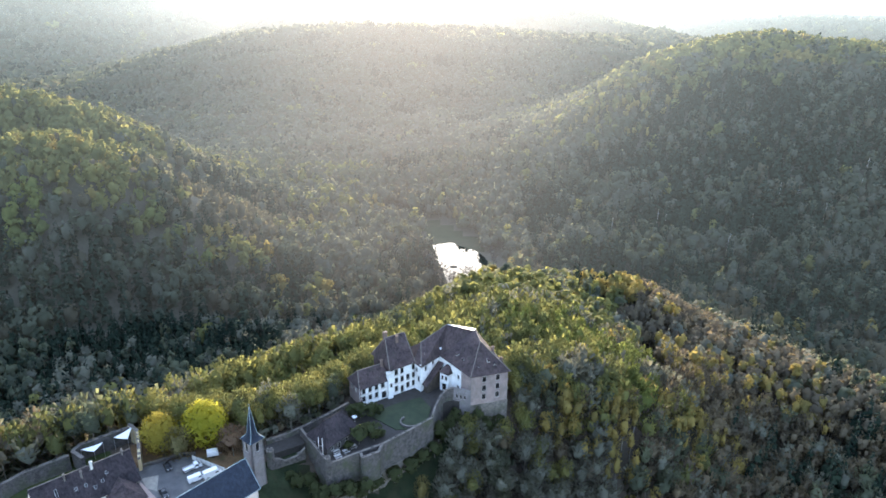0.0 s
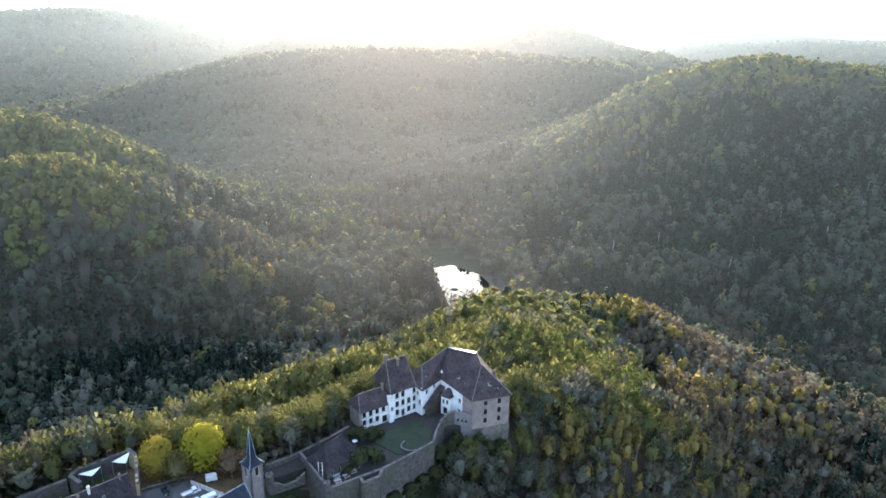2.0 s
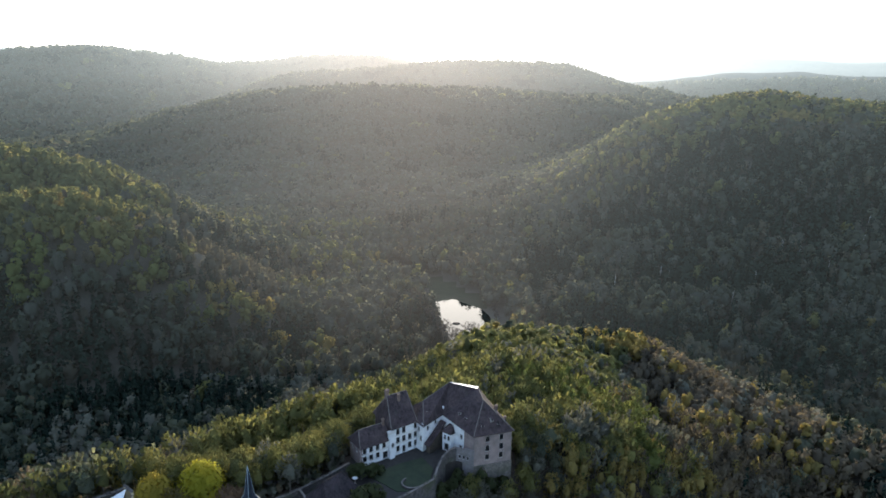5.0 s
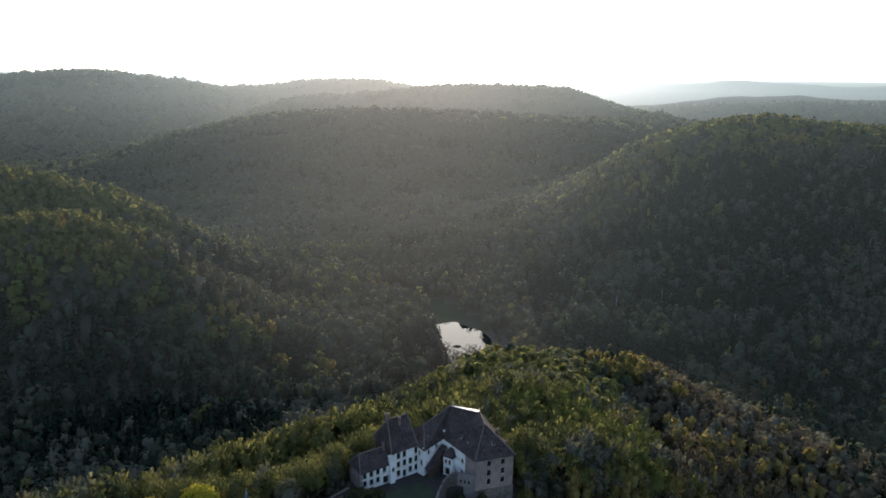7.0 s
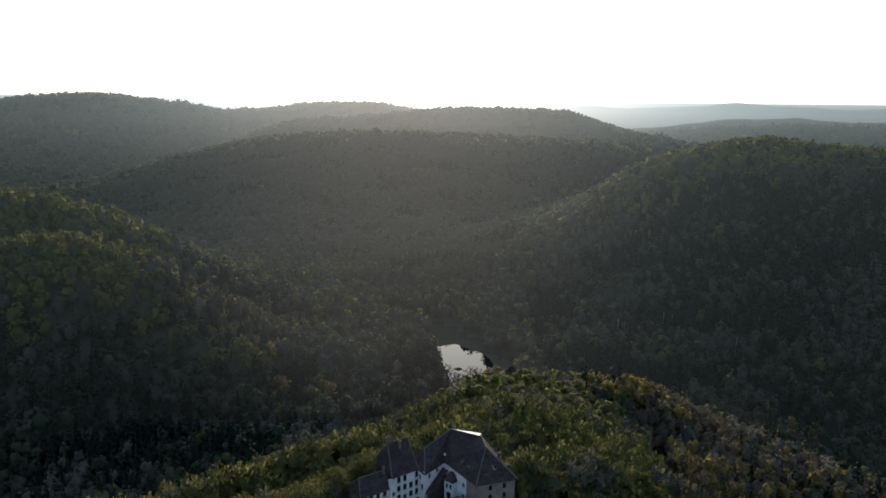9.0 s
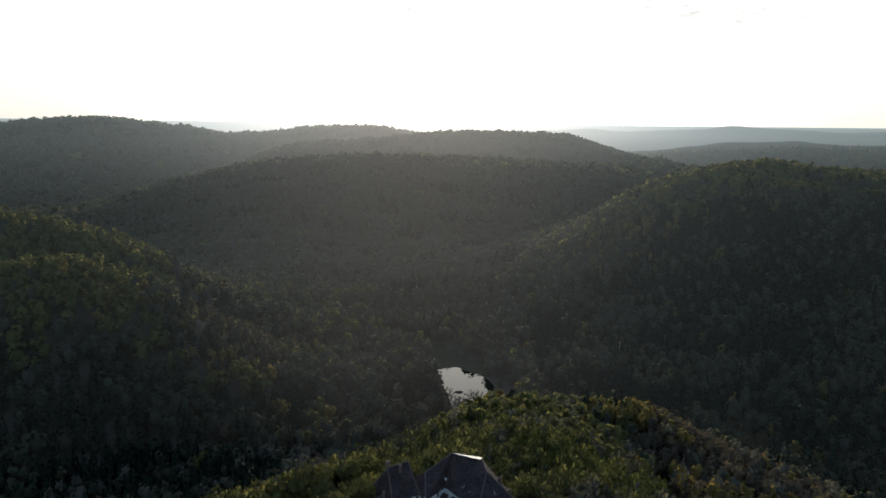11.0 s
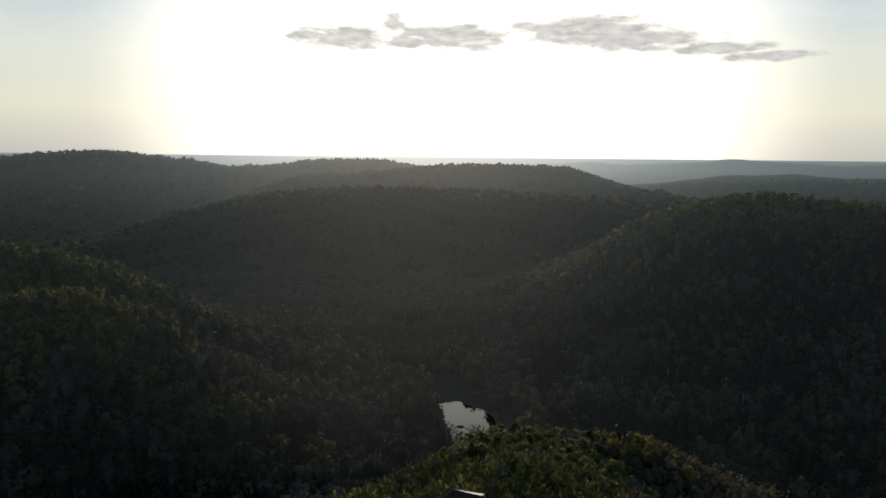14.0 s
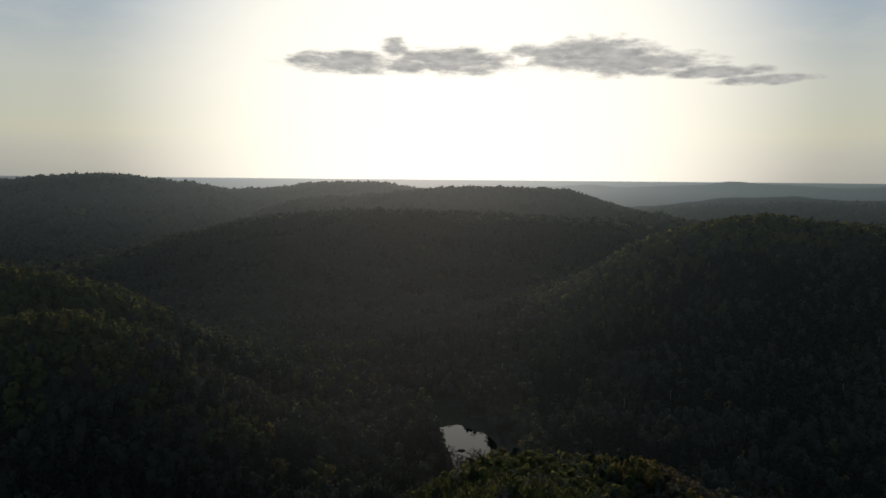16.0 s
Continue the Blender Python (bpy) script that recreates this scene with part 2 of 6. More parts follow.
# far floor, with haze painted on as emission
FAR_FLOOR = surface("haze_glow_floor", (0.055, 0.054, 0.042), (0.09, 0.084, 0.066), 0.03, stain=(0.07, 0.064, 0.05), stain_scale=0.004, bump=0.0, roughness=1.0, specular=0.0, far=True)
# mossy grass with the moat's deep shade put into its colour
SHADED_GRASS = surface("moat_grass_with_shade", (0.011, 0.016, 0.009), (0.027, 0.036, 0.019), 0.3, stain=(0.032, 0.031, 0.018), stain_scale=0.1, bump=0.3, roughness=1.0, specular=0.05)
LITTER = surface("leaf_litter", (0.07, 0.045, 0.028), (0.16, 0.10, 0.055), 0.3, stain=(0.05, 0.055, 0.025), stain_scale=0.12, bump=0.2, roughness=1.0, specular=0.05)
GRASS = surface("grass", (0.02, 0.03, 0.012), (0.042, 0.055, 0.02), 0.12, stain=(0.045, 0.042, 0.02), stain_scale=0.05, bump=0.0, roughness=0.95, specular=0.1)


def water_material():
    m, nodes, links = node_material("pond_water")
    out, bs, bump = (nodes.new("ShaderNode" + k) for k in ("OutputMaterial", "BsdfPrincipled", "Bump"))
    bs.inputs["Base Color"].default_value = (0.012, 0.016, 0.012, 1)
    bs.inputs["Roughness"].default_value, bs.inputs["IOR"].default_value = 0.03, 1.33
    bump.inputs["Strength"].default_value, bump.inputs["Distance"].default_value = 0.08, 0.02
    links.new(noise_fac(nodes, links, 0.6, 2.0), bump.inputs["Height"])
    links.new(bump.outputs[0], bs.inputs["Normal"])
    links.new(bs.outputs[0], out.inputs[0])
    return m


FAR_GRASS = surface("haze_glow_meadow", (0.024, 0.034, 0.018), (0.042, 0.05, 0.028), 0.12, stain=(0.05, 0.048, 0.03), stain_scale=0.05, bump=0.0, roughness=1.0, specular=0.05, far=True)
WATER = water_material()


# ---- the land ----
VALLEY = -114.0
# crest lines: x, y, height of the ground, half width
RIDGES = (
    ((-330, 120, -14, 90), (-170, 150, -6, 75), (-100, 178, -1, 60), (-50, 193, -1, 64), (-8, 225, -2, 84), (30, 285, -14, 86), (48, 340, -30, 85), (80, 385, -42, 80), (112, 380, -42, 80), (150, 352, -54, 80), (180, 318, -55, 75), (215, 280, -56, 72)),
    ((-96, 214, -12, 36), (-72, 246, -18, 40), (-44, 264, -18, 42), (-22, 290, -24, 46), (-4, 316, -28, 48), (16, 342, -28, 52), (38, 370, -34, 54)),
    ((35, 290, -20, 55), (92, 318, -48, 80), (150, 300, -62, 80), (215, 262, -70, 70)),
    ((28, 224, -9, 48), (60, 246, -17, 62), (100, 286, -42, 74)),
    ((-560, 720, 22, 200), (-458, 716, 11, 170), (-402, 715, 0, 150), (-344, 711, -18, 110), (-291, 713, -50, 90), (-226, 725, -88, 80)),
    ((-480, 520, 10, 170), (-351, 535, 4, 130), (-307, 538, 6, 110), (-273, 556, -9, 95), (-245, 570, -32, 90), (-218, 580, -66, 85), (-180, 590, -96, 80)),
    ((-756, 1410, -108, 120), (-688, 1500, -92, 150), (-595, 1593, -52, 220), (-475, 1684, -4, 320), (-370, 1730, 14, 380), (-199, 1789, 22, 420), (93, 1798, 18, 430), (291, 1760, 10, 400), (420, 1850, 0, 350)),
    ((-398, 2265, 38, 380), (-52, 2400, 66, 420), (332, 2377, 72, 420), (543, 2132, 4, 360), (666, 1886, -6, 330), (760, 1650, -4, 300)),
    ((171, 833, -104, 110), (226, 923, -84, 120), (290, 1000, -34, 140), (330, 1025, 6, 165), (375, 1037, 44, 200), (479, 1046, 63, 280), (618, 970, 54, 330), (800, 850, 50, 300)),
    ((-2000, 2350, 90, 500), (-1554, 2449, 84, 500), (-1322, 2581, 112, 500), (-1060, 2699, 74, 480), (-900, 2755, 50, 450), (-782, 2792, 46, 450), (-522, 2853, 80, 450), (-342, 2880, 79, 450), (-63, 2899, 48, 450)),
    ((500, 3260, -60, 300), (691, 3227, -30, 300), (933, 3165, 2, 320), (1265, 3048, 44, 350), (1763, 2790, 48, 380), (2300, 2500, 50, 400)),
    ((100, 4250, 60, 300), (710, 4140, 72, 300), (1268, 4004, 80, 280), (1575, 3893, 107, 240), (1810, 3790, 92, 260), (2237, 3555, 88, 300), (2900, 3100, 95, 300)),
)


def ridge_height(x, y, points):
    best = np.full(x.shape, -1e4)
    for (x0, y0, z0, w0), (x1, y1, z1, w1) in zip(points, points[1:]):
        dx, dy = x1 - x0, y1 - y0
        t = np.clip(((x - x0) * dx + (y - y0) * dy) / (dx * dx + dy * dy), 0, 1)
        d2 = (x - x0 - t * dx) ** 2 + (y - y0 - t * dy) ** 2
        w, z = w0 + t * (w1 - w0), z0 + t * (z1 - z0)
        best = np.maximum(best, (z - VALLEY) * np.exp(-d2 / (w * w)))
    return best


def wave(x, y, size, seed):
    """Smooth rolling relief, -1 to 1."""
    rs = np.random.RandomState(seed)
    total = np.zeros_like(x)
    for _ in range(7):
        a, k, p = rs.uniform(0, math.tau), rs.uniform(0.6, 1.7) / size, rs.uniform(0, math.tau)
        total += np.sin(math.tau * k * (x * math.cos(a) + y * math.sin(a)) + p)
    return total / 4.0


def smooth(v, a, b):
    t = np.clip((v - a) / (b - a), 0, 1)
    return t * t * (3 - 2 * t)


def land(x, y):
    x, y = np.asarray(x, float), np.asarray(y, float)
    k = 9.0
    total = np.ones_like(x)
    for points in RIDGES:
        total += np.exp(np.clip(ridge_height(x, y, points) / k, -60, 60)) - 1
    h = VALLEY + k * np.log(np.maximum(total, 1.0))
    far = np.hypot(x, y)
    h = h + wave(x, y, 160.0, 3) * 3.0 * smooth(far, 330, 600) + wave(x, y, 420.0, 5) * 7.0 * smooth(far, 800, 1600)
    h = np.maximum(h, VALLEY + 207 * smooth(far, 3700, 4850))
    # the pond lies in a flat bottom
    flat = smooth(np.hypot((x - 12) / 1.0, (y - 612) / 1.5), 95, 40)
    h = h * (1 - flat) + (VALLEY + 1.6) * flat
    # the built-up top of the spur
    vill = smooth(np.hypot((x + 95) / 1.0, (y - 158) / 0.75), 62, 38)
    return h * (1 - vill) + 0.0 * vill


def mesh_from(name, verts, faces):
    me = bpy.data.meshes.new(name)
    me.from_pydata([tuple(v) for v in verts], [], [tuple(f) for f in faces])
    me.update()
    return me


def meadow_gap(x, y):
    """Distance from the middle line of the narrow meadow up the valley."""
    t = np.clip(((x - 12) * -70 + (y - 690) * 75) / (70 * 70 + 75 * 75), 0, 1)
    return np.hypot(x - 12 + 70 * t, y - 690 - 75 * t)


def glade_gap(x, y):
    """Distance from the middle line of the grassy glade on the spur's flank."""
    ax, ay, bx, by = 112, 336, 108, 282
    t = np.clip(((x - ax) * (bx - ax) + (y - ay) * (by - ay)) / ((bx - ax) ** 2 + (by - ay) ** 2), 0, 1)
    return np.hypot(x - ax - (bx - ax) * t, y - ay - (by - ay) * t)


def build_ground():
    az = np.radians(np.concatenate([np.arange(-180, -44, 4.0), np.arange(-44, 44, 0.4), np.arange(44, 180, 4.0)]))
    rad = 30.0 * 1.022 ** np.arange(0, 246)
    A, R = np.meshgrid(az, rad)
    X, Y = R * np.sin(A), R * np.cos(A)
    Z = land(X, Y)
    n, k = len(az), len(rad)
    verts = np.column_stack([X.ravel(), Y.ravel(), Z.ravel()]).tolist()
    verts.append([0, 0, float(land(np.array([0.0]), np.array([0.0]))[0])])
    faces = [(r * n + i, r * n + (i + 1) % n, (r + 1) * n + (i + 1) % n, (r + 1) * n + i) for r in range(k - 1) for i in range(n)]
    faces += [((i + 1) % n, i, len(verts) - 1) for i in range(n)]
    me = mesh_from("ground", verts, faces)
    me.flip_normals()
    for p in me.polygons:
        p.use_smooth = True
    me.materials.append(FOREST_FLOOR)
    me.materials.append(GRASS)
    me.materials.append(FAR_FLOOR)
    me.materials.append(FAR_GRASS)
    me.materials.append(LITTER)
    me.materials.append(SHADED_GRASS)
    for p in me.polygons:
        x, y, _ = p.center
        if meadow_gap(x, y) < 15 or (-24 < x < 44 and 640 < y < 694) or (-140 < x < -62 and 120 < y < 178):
            p.material_index = 3 if y > 480 else 1
        if glade_gap(x, y) < 7:
            p.material_index = 1
        if -98 < x < -58 and 170 < y < 196:
            p.material_index = 4
        # moat and rampart foot: the grass with shade in its colour
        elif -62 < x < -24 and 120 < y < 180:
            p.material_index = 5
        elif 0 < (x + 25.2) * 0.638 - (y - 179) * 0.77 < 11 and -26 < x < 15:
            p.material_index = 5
        elif math.hypot(x, y) > 480 and p.material_index == 0:
            p.material_index = 2
    return tagged(new("ground", me), "wooded hills of brown leaf litter round a valley", "ground", kind="structure")


ground = build_ground()


def build_pond(name, label, corners, z, seed, steps=5):
    """A sheet of still water with an uneven shore."""
    rs = np.random.RandomState(seed)
    bm = bmesh.new()
    ring = []
    n = len(corners)
    for k in range(n):
        p0, p1, p2, p3 = (Vector(corners[(k + i) % n]) for i in (-1, 0, 1, 2))
        for j in range(steps):
            t = j / steps
            p = 0.5 * (2 * p1 + (p2 - p0) * t + (2 * p0 - 5 * p1 + 4 * p2 - p3) * t ** 2 + (3 * p1 - p0 - 3 * p2 + p3) * t ** 3)
            ring.append(bm.verts.new((p.x + rs.uniform(-0.5, 0.5), p.y + rs.uniform(-1.2, 1.2), z)))
    ring.reverse()
    bm.faces.new(ring)
    me = bpy.data.meshes.new(name)
    bm.to_mesh(me)
    bm.free()
    me.materials.append(WATER)
    return tagged(new(name, me), label, "pond", kind="structure")


SHORE = ((-18, 654), (-4, 661), (12, 666), (24, 655), (38, 642), (46, 619), (46, 592), (39, 568), (24, 552), (9, 564), (4, 588), (-1, 613), (-9, 636))
build_pond("water", "still pond in the wooded valley reflecting bright sky", SHORE, -111.6, 4)


def build_islet():
    """A tiny island of earth and stones in the pond."""
    bm = bmesh.new()
    bmesh.ops.create_icosphere(bm, subdivisions=3, radius=1.0, matrix=Matrix.Translation((13, 602, -111.9)) @ Matrix.Diagonal((4.2, 3.0, 1.3, 1)))
    for v in bm.verts:
        v.co += v.normal * 0.45 * noise.noise(v.co * 0.6)
    me = bpy.data.meshes.new("islet")
    bm.to_mesh(me)
    bm.free()
    me.materials.append(FOREST_FLOOR)
    tagged(new("islet", me), "dark earthen islet in the pond", "islet", kind="structure")


build_islet()
build_pond("water", "small bright pool beside the valley meadow", ((-29, 674), (-20, 672), (-19, 678), (-28, 681)), -111.6, 9)


# ---- the woods ----
def quad_mesh(name, corners, material, tint=None, normals=None):
    """One mesh of loose four-cornered leaf clumps; corners: n x 4 x 3. normals: the roundness of the crown that they belong to."""
    n = len(corners)
    me = bpy.data.meshes.new(name)
    me.vertices.add(n * 4)
    me.vertices.foreach_set("co", np.ascontiguousarray(corners, dtype=np.float32).ravel())
    me.loops.add(n * 4)
    me.loops.foreach_set("vertex_index", np.arange(n * 4, dtype=np.int32))
    me.polygons.add(n)
    me.polygons.foreach_set("loop_start", np.arange(0, n * 4, 4, dtype=np.int32))
    me.polygons.foreach_set("loop_total", np.full(n, 4, dtype=np.int32))
    me.update(calc_edges=True)
    me.materials.append(material)
    if tint is not None:
        me.attributes.new("tree", "FLOAT", "FACE").data.foreach_set("value", np.ascontiguousarray(tint, dtype=np.float32))
    if normals is not None:
        me.attributes.new("custom_normal", "FLOAT_VECTOR", "POINT").data.foreach_set("vector", np.ascontiguousarray(normals, dtype=np.float32).ravel())
    return me


def unit(v):
    return v / np.maximum(np.linalg.norm(v, axis=-1, keepdims=True), 1e-6)


def clumps(rs, centre, normal, size, stretch=1.0):
    """Irregular four-cornered clumps at the centres."""
    n = len(centre)
    a = unit(np.cross(normal, rs.normal(size=(n, 3))))
    b = np.cross(normal, a)
    out = np.empty((n, 4, 3))
    for i, (ca, cb) in enumerate(((-1, -1), (1, -1), (1, 1), (-1, 1))):
        ja, jb, jn = rs.uniform(0.45, 1.2, (n, 1)), rs.uniform(0.45, 1.2, (n, 1)), rs.uniform(-0.35, 0.35, (n, 1))
        out[:, i] = centre + size[:, None] * (ca * ja * a + cb * jb * b * stretch + jn * normal)
    return out


def sprays(rs, centre, normal, way, size):
    """Thin bunches of twigs, long in one direction."""
    n = len(centre)
    across = unit(np.cross(normal, way))
    out = np.empty((n, 4, 3))
    for i, (ca, cb) in enumerate(((-0.5, -1), (0.5, -1), (1, 1), (-1, 1))):
        ja, jb = rs.uniform(0.45, 0.95, (n, 1)), rs.uniform(0.85, 1.6, (n, 1))
        out[:, i] = centre + size[:, None] * (ca * ja * across + cb * jb * way)
    return out


CORNERS = np.array([(a, b, c) for a in (-1, 1) for b in (-1, 1) for c in (-1, 1)]) / math.sqrt(3)
SIDES = ((0, 1, 3, 2), (4, 6, 7, 5), (0, 4, 5, 1), (2, 3, 7, 6), (0, 2, 6, 4), (1, 5, 7, 3))
KNOBS = np.array([(a, b, c) for a in (-1, 0, 1) for b in (-1, 0, 1) for c in (-1, 0, 1) if (a, b, c) != (0, 0, 0)], float)


def knob_faces():
    """The 24 faces of a cube of two by two by two, as rows of KNOBS."""
    where = {tuple(int(v) for v in p): i for i, p in enumerate(KNOBS)}
    out = []
    for axis in range(3):
        u, v = (axis + 1) % 3, (axis + 2) % 3
        for sign in (-1, 1):
            for a in (-1, 0):
                for b in (-1, 0):
                    ring = []
                    for da, db in ((0, 0), (1, 0), (1, 1), (0, 1)):
                        p = [0, 0, 0]
                        p[axis], p[u], p[v] = sign, a + da, b + db
                        ring.append(where[tuple(p)])
                    out.append(ring if sign > 0 else ring[::-1])
    return out


KNOB_FACES = knob_faces()
KNOBS /= np.linalg.norm(KNOBS, axis=1, keepdims=True)


def with_heart(rs, quads, normals, mid, scale, size):
    """Adds to every crown its dense heart, rounded and uneven, behind the outer clumps."""
    n = len(mid)
    each = len(quads) // n
    if each == 5:
        return quads, normals.reshape(-1, 4, 3)
    points, sides = (KNOBS, KNOB_FACES) if each > 30 else (CORNERS, SIDES)
    knobs = mid[:, None, :] + points * scale * size * rs.uniform(0.66, 1.24, (n, len(points), 1))
    faces = np.stack([knobs[:, list(s)] for s in sides], 1)
    soft = unit(unit((faces - mid[:, None, None, :]) / scale[:, :, None, :]) + np.array([0, 0, 0.6]))
    both = np.concatenate([quads.reshape(n, -1, 4, 3), faces], 1), np.concatenate([normals.reshape(n, -1, 4, 3), soft], 1)
    return both[0].reshape(-1, 4, 3), both[1].reshape(-1, 4, 3)


def leafy(rs, base, height, radius, count, leaf, upright=True):
    """Round-headed trees: several lobes, each shingled with leaf clumps."""
    n = len(base)
    lobes = max(5, count // 9)
    ld = unit(rs.normal(size=(n, lobes, 3)) + np.array([0, 0, 0.3]))
    crown_h = np.minimum(height * 0.88, np.maximum(radius * 3.0, height * (0.8 if count > 90 else 0.62)))
    mid = base + np.column_stack([np.zeros(n), np.zeros(n), height - crown_h * 0.52])
    scale = np.stack([radius, radius, crown_h * 0.5], -1)[:, None, :]
    lobe = mid[:, None, :] + ld * scale * rs.uniform(0.42, 0.62, (n, lobes, 1))
    pick = rs.randint(0, lobes, (n, count))
    rows = np.arange(n)[:, None]
    d = unit(rs.normal(size=(n, count, 3)) + ld[rows, pick] * 0.9 + np.array([0, 0, 0.1]))
    pos = lobe[rows, pick] + d * scale * rs.uniform(0.34, 0.46, (n, count, 1))
    nor = unit(d + rs.normal(size=d.shape) * 0.3)
    size = (leaf[:, None] * rs.uniform(0.6, 1.25, (n, count))).ravel()
    if count > 90 and upright:
        quads = sprays(rs, pos.reshape(-1, 3), nor.reshape(-1, 3), unit(d * np.array([0.7, 0.7, 0.3]) + np.array([0, 0, 0.9])).reshape(-1, 3), size * 0.72)
    else:
        quads = clumps(rs, pos.reshape(-1, 3), nor.reshape(-1, 3), size)
    shape = quads.reshape(n, count, 4, 3)
    whole = (shape - mid[:, None, None, :]) / scale[:, :, None, :]
    near = unit((shape - lobe[rows, pick][:, :, None, :]) / scale[:, :, None, :])
    soft = unit(whole * 0.85 + near * 0.55 + np.array([0, 0, 0.65]) + rs.normal(size=(n, count, 1, 3)) * 0.12)
    return with_heart(rs, quads, soft, mid, scale, 0.5 if count > 60 else 0.6 if count > 30 else 0.78)


def round_head(rs, base, height, radius, count, leaf):
    """A single broad tree in full leaf."""
    return leafy(rs, base, height, radius, count, leaf, upright=False)


def conifers(rs, base, height, radius, count, leaf):
    n = len(base)
    u = 1 - np.sqrt(rs.uniform(0, 1, (n, count)))
    u = 0.12 + 0.88 * u
    ang = rs.uniform(0, math.tau, (n, count))
    r = radius[:, None] * (1 - u) * rs.uniform(0.7, 1.1, (n, count)) + 0.15
    pos = base[:, None, :] + np.stack([r * np.cos(ang), r * np.sin(ang), u * height[:, None]], -1)
    nor = unit(np.stack([np.cos(ang), np.sin(ang), np.full_like(ang, 0.9)], -1) + rs.normal(size=(n, count, 3)) * 0.35)
    size = (leaf[:, None] * (0.45 + 0.9 * (1 - u)) * rs.uniform(0.7, 1.2, (n, count))).ravel()
    quads = clumps(rs, pos.reshape(-1, 3), nor.reshape(-1, 3), size)
    out = quads.reshape(n, count, 4, 3) - base[:, None, None, :]
    out[..., 2] = 0.55 * radius[:, None, None]
    return quads, unit(unit(out) + rs.normal(size=(n, count, 1, 3)) * 0.2).reshape(-1, 4, 3)


def twiggy(rs, base, height, radius, count, leaf):
    """Trees that have lost most leaves: thin upright sprays."""
    n = len(base)
    d = unit(rs.normal(size=(n, count, 3)))
    crown_h = np.minimum(height * 0.85, np.maximum(radius * 3.2, height * (0.8 if count > 90 else 0.62)))
    mid = base + np.column_stack([np.zeros(n), np.zeros(n), height - crown_h * 0.5])
    scale = np.stack([radius, radius, crown_h * 0.5], -1)[:, None, :]
    pos = mid[:, None, :] + d * scale * rs.uniform(0.55, 1.0, (n, count, 1))
    nor = unit(d + rs.normal(size=d.shape) * 0.35)
    size = (leaf[:, None] * rs.uniform(0.6, 1.2, (n, count))).ravel()
    if count > 90:
        quads = sprays(rs, pos.reshape(-1, 3), nor.reshape(-1, 3), unit(d * np.array([1, 1, 0.5]) + np.array([0, 0, 0.9])).reshape(-1, 3), size * 0.85)
    else:
        quads = clumps(rs, pos.reshape(-1, 3), nor.reshape(-1, 3), size * 0.9, 0.7)
    whole = (quads.reshape(n, count, 4, 3) - mid[:, None, None, :]) / scale[:, :, None, :]
    soft = unit(unit(whole) + np.array([0, 0, 0.65]) + rs.normal(size=(n, count, 1, 3)) * 0.14)
    return with_heart(rs, quads, soft, mid, scale, 0.46 if count > 90 else 0.6 if count > 30 else 0.74)


def bare(rs, base, height, radius, count, leaf):
    """Leafless trees: only thin sprays of twigs, with the light between them."""
    n = len(base)
    d = unit(rs.normal(size=(n, count, 3)) + np.array([0, 0, 0.3]))
    scale = np.stack([radius, radius, height * 0.4], -1)[:, None, :]
    mid = base + np.column_stack([np.zeros(n), np.zeros(n), height * 0.6])
    pos = mid[:, None, :] + d * scale * rs.uniform(0.2, 1.0, (n, count, 1))
    way = unit(d * np.array([1, 1, 0.5]) + np.array([0, 0, 0.8]))
    quads = sprays(rs, pos.reshape(-1, 3), unit(rs.normal(size=(n * count, 3))), way.reshape(-1, 3), np.full(n * count, leaf[0] * 0.55))
    return quads, np.repeat(unit(d).reshape(-1, 1, 3), 4, axis=1)


SPECIES = {  # shape, material, label
    "lime": (leafy, LEAF["lime"], "yellow-green beech woods turning in autumn"),
    "olive": (leafy, LEAF["olive"], "olive green broadleaved woods on the slopes"),
    "grey": (twiggy, LEAF["grey"], "half-bare grey-green broadleaved woods"),
    "brown": (twiggy, LEAF["brown"], "bare russet brown autumn woods"),
    "gold": (leafy, LEAF["gold"], "golden yellow larches and birches"),
    "spruce": (conifers, LEAF["spruce"], "dark green spruce woods"),
    "green": (leafy, LEAF["green"], "fresh green broadleaved trees among autumn woods"),
}
NAMES = tuple(SPECIES)


BUILT = [(-160, 110), (-142, 139), (-127, 158.5), (-122.5, 165.5), (-113.5, 173.5), (-112, 177.5), (-99.5, 187.5), (-92, 187.5), (-84, 188), (-72, 189), (-62, 186.5), (-55.5, 186.5), (-46, 194), (-33.5, 208),
         (-34.5, 214.5), (-26, 226), (-16, 233.5), (8, 246), (21, 235), (28, 212), (15, 203), (8, 202), (5, 192), (-11.5, 176.5), (-29, 167), (-40, 176), (-50, 172), (-46, 160), (-60, 120)]


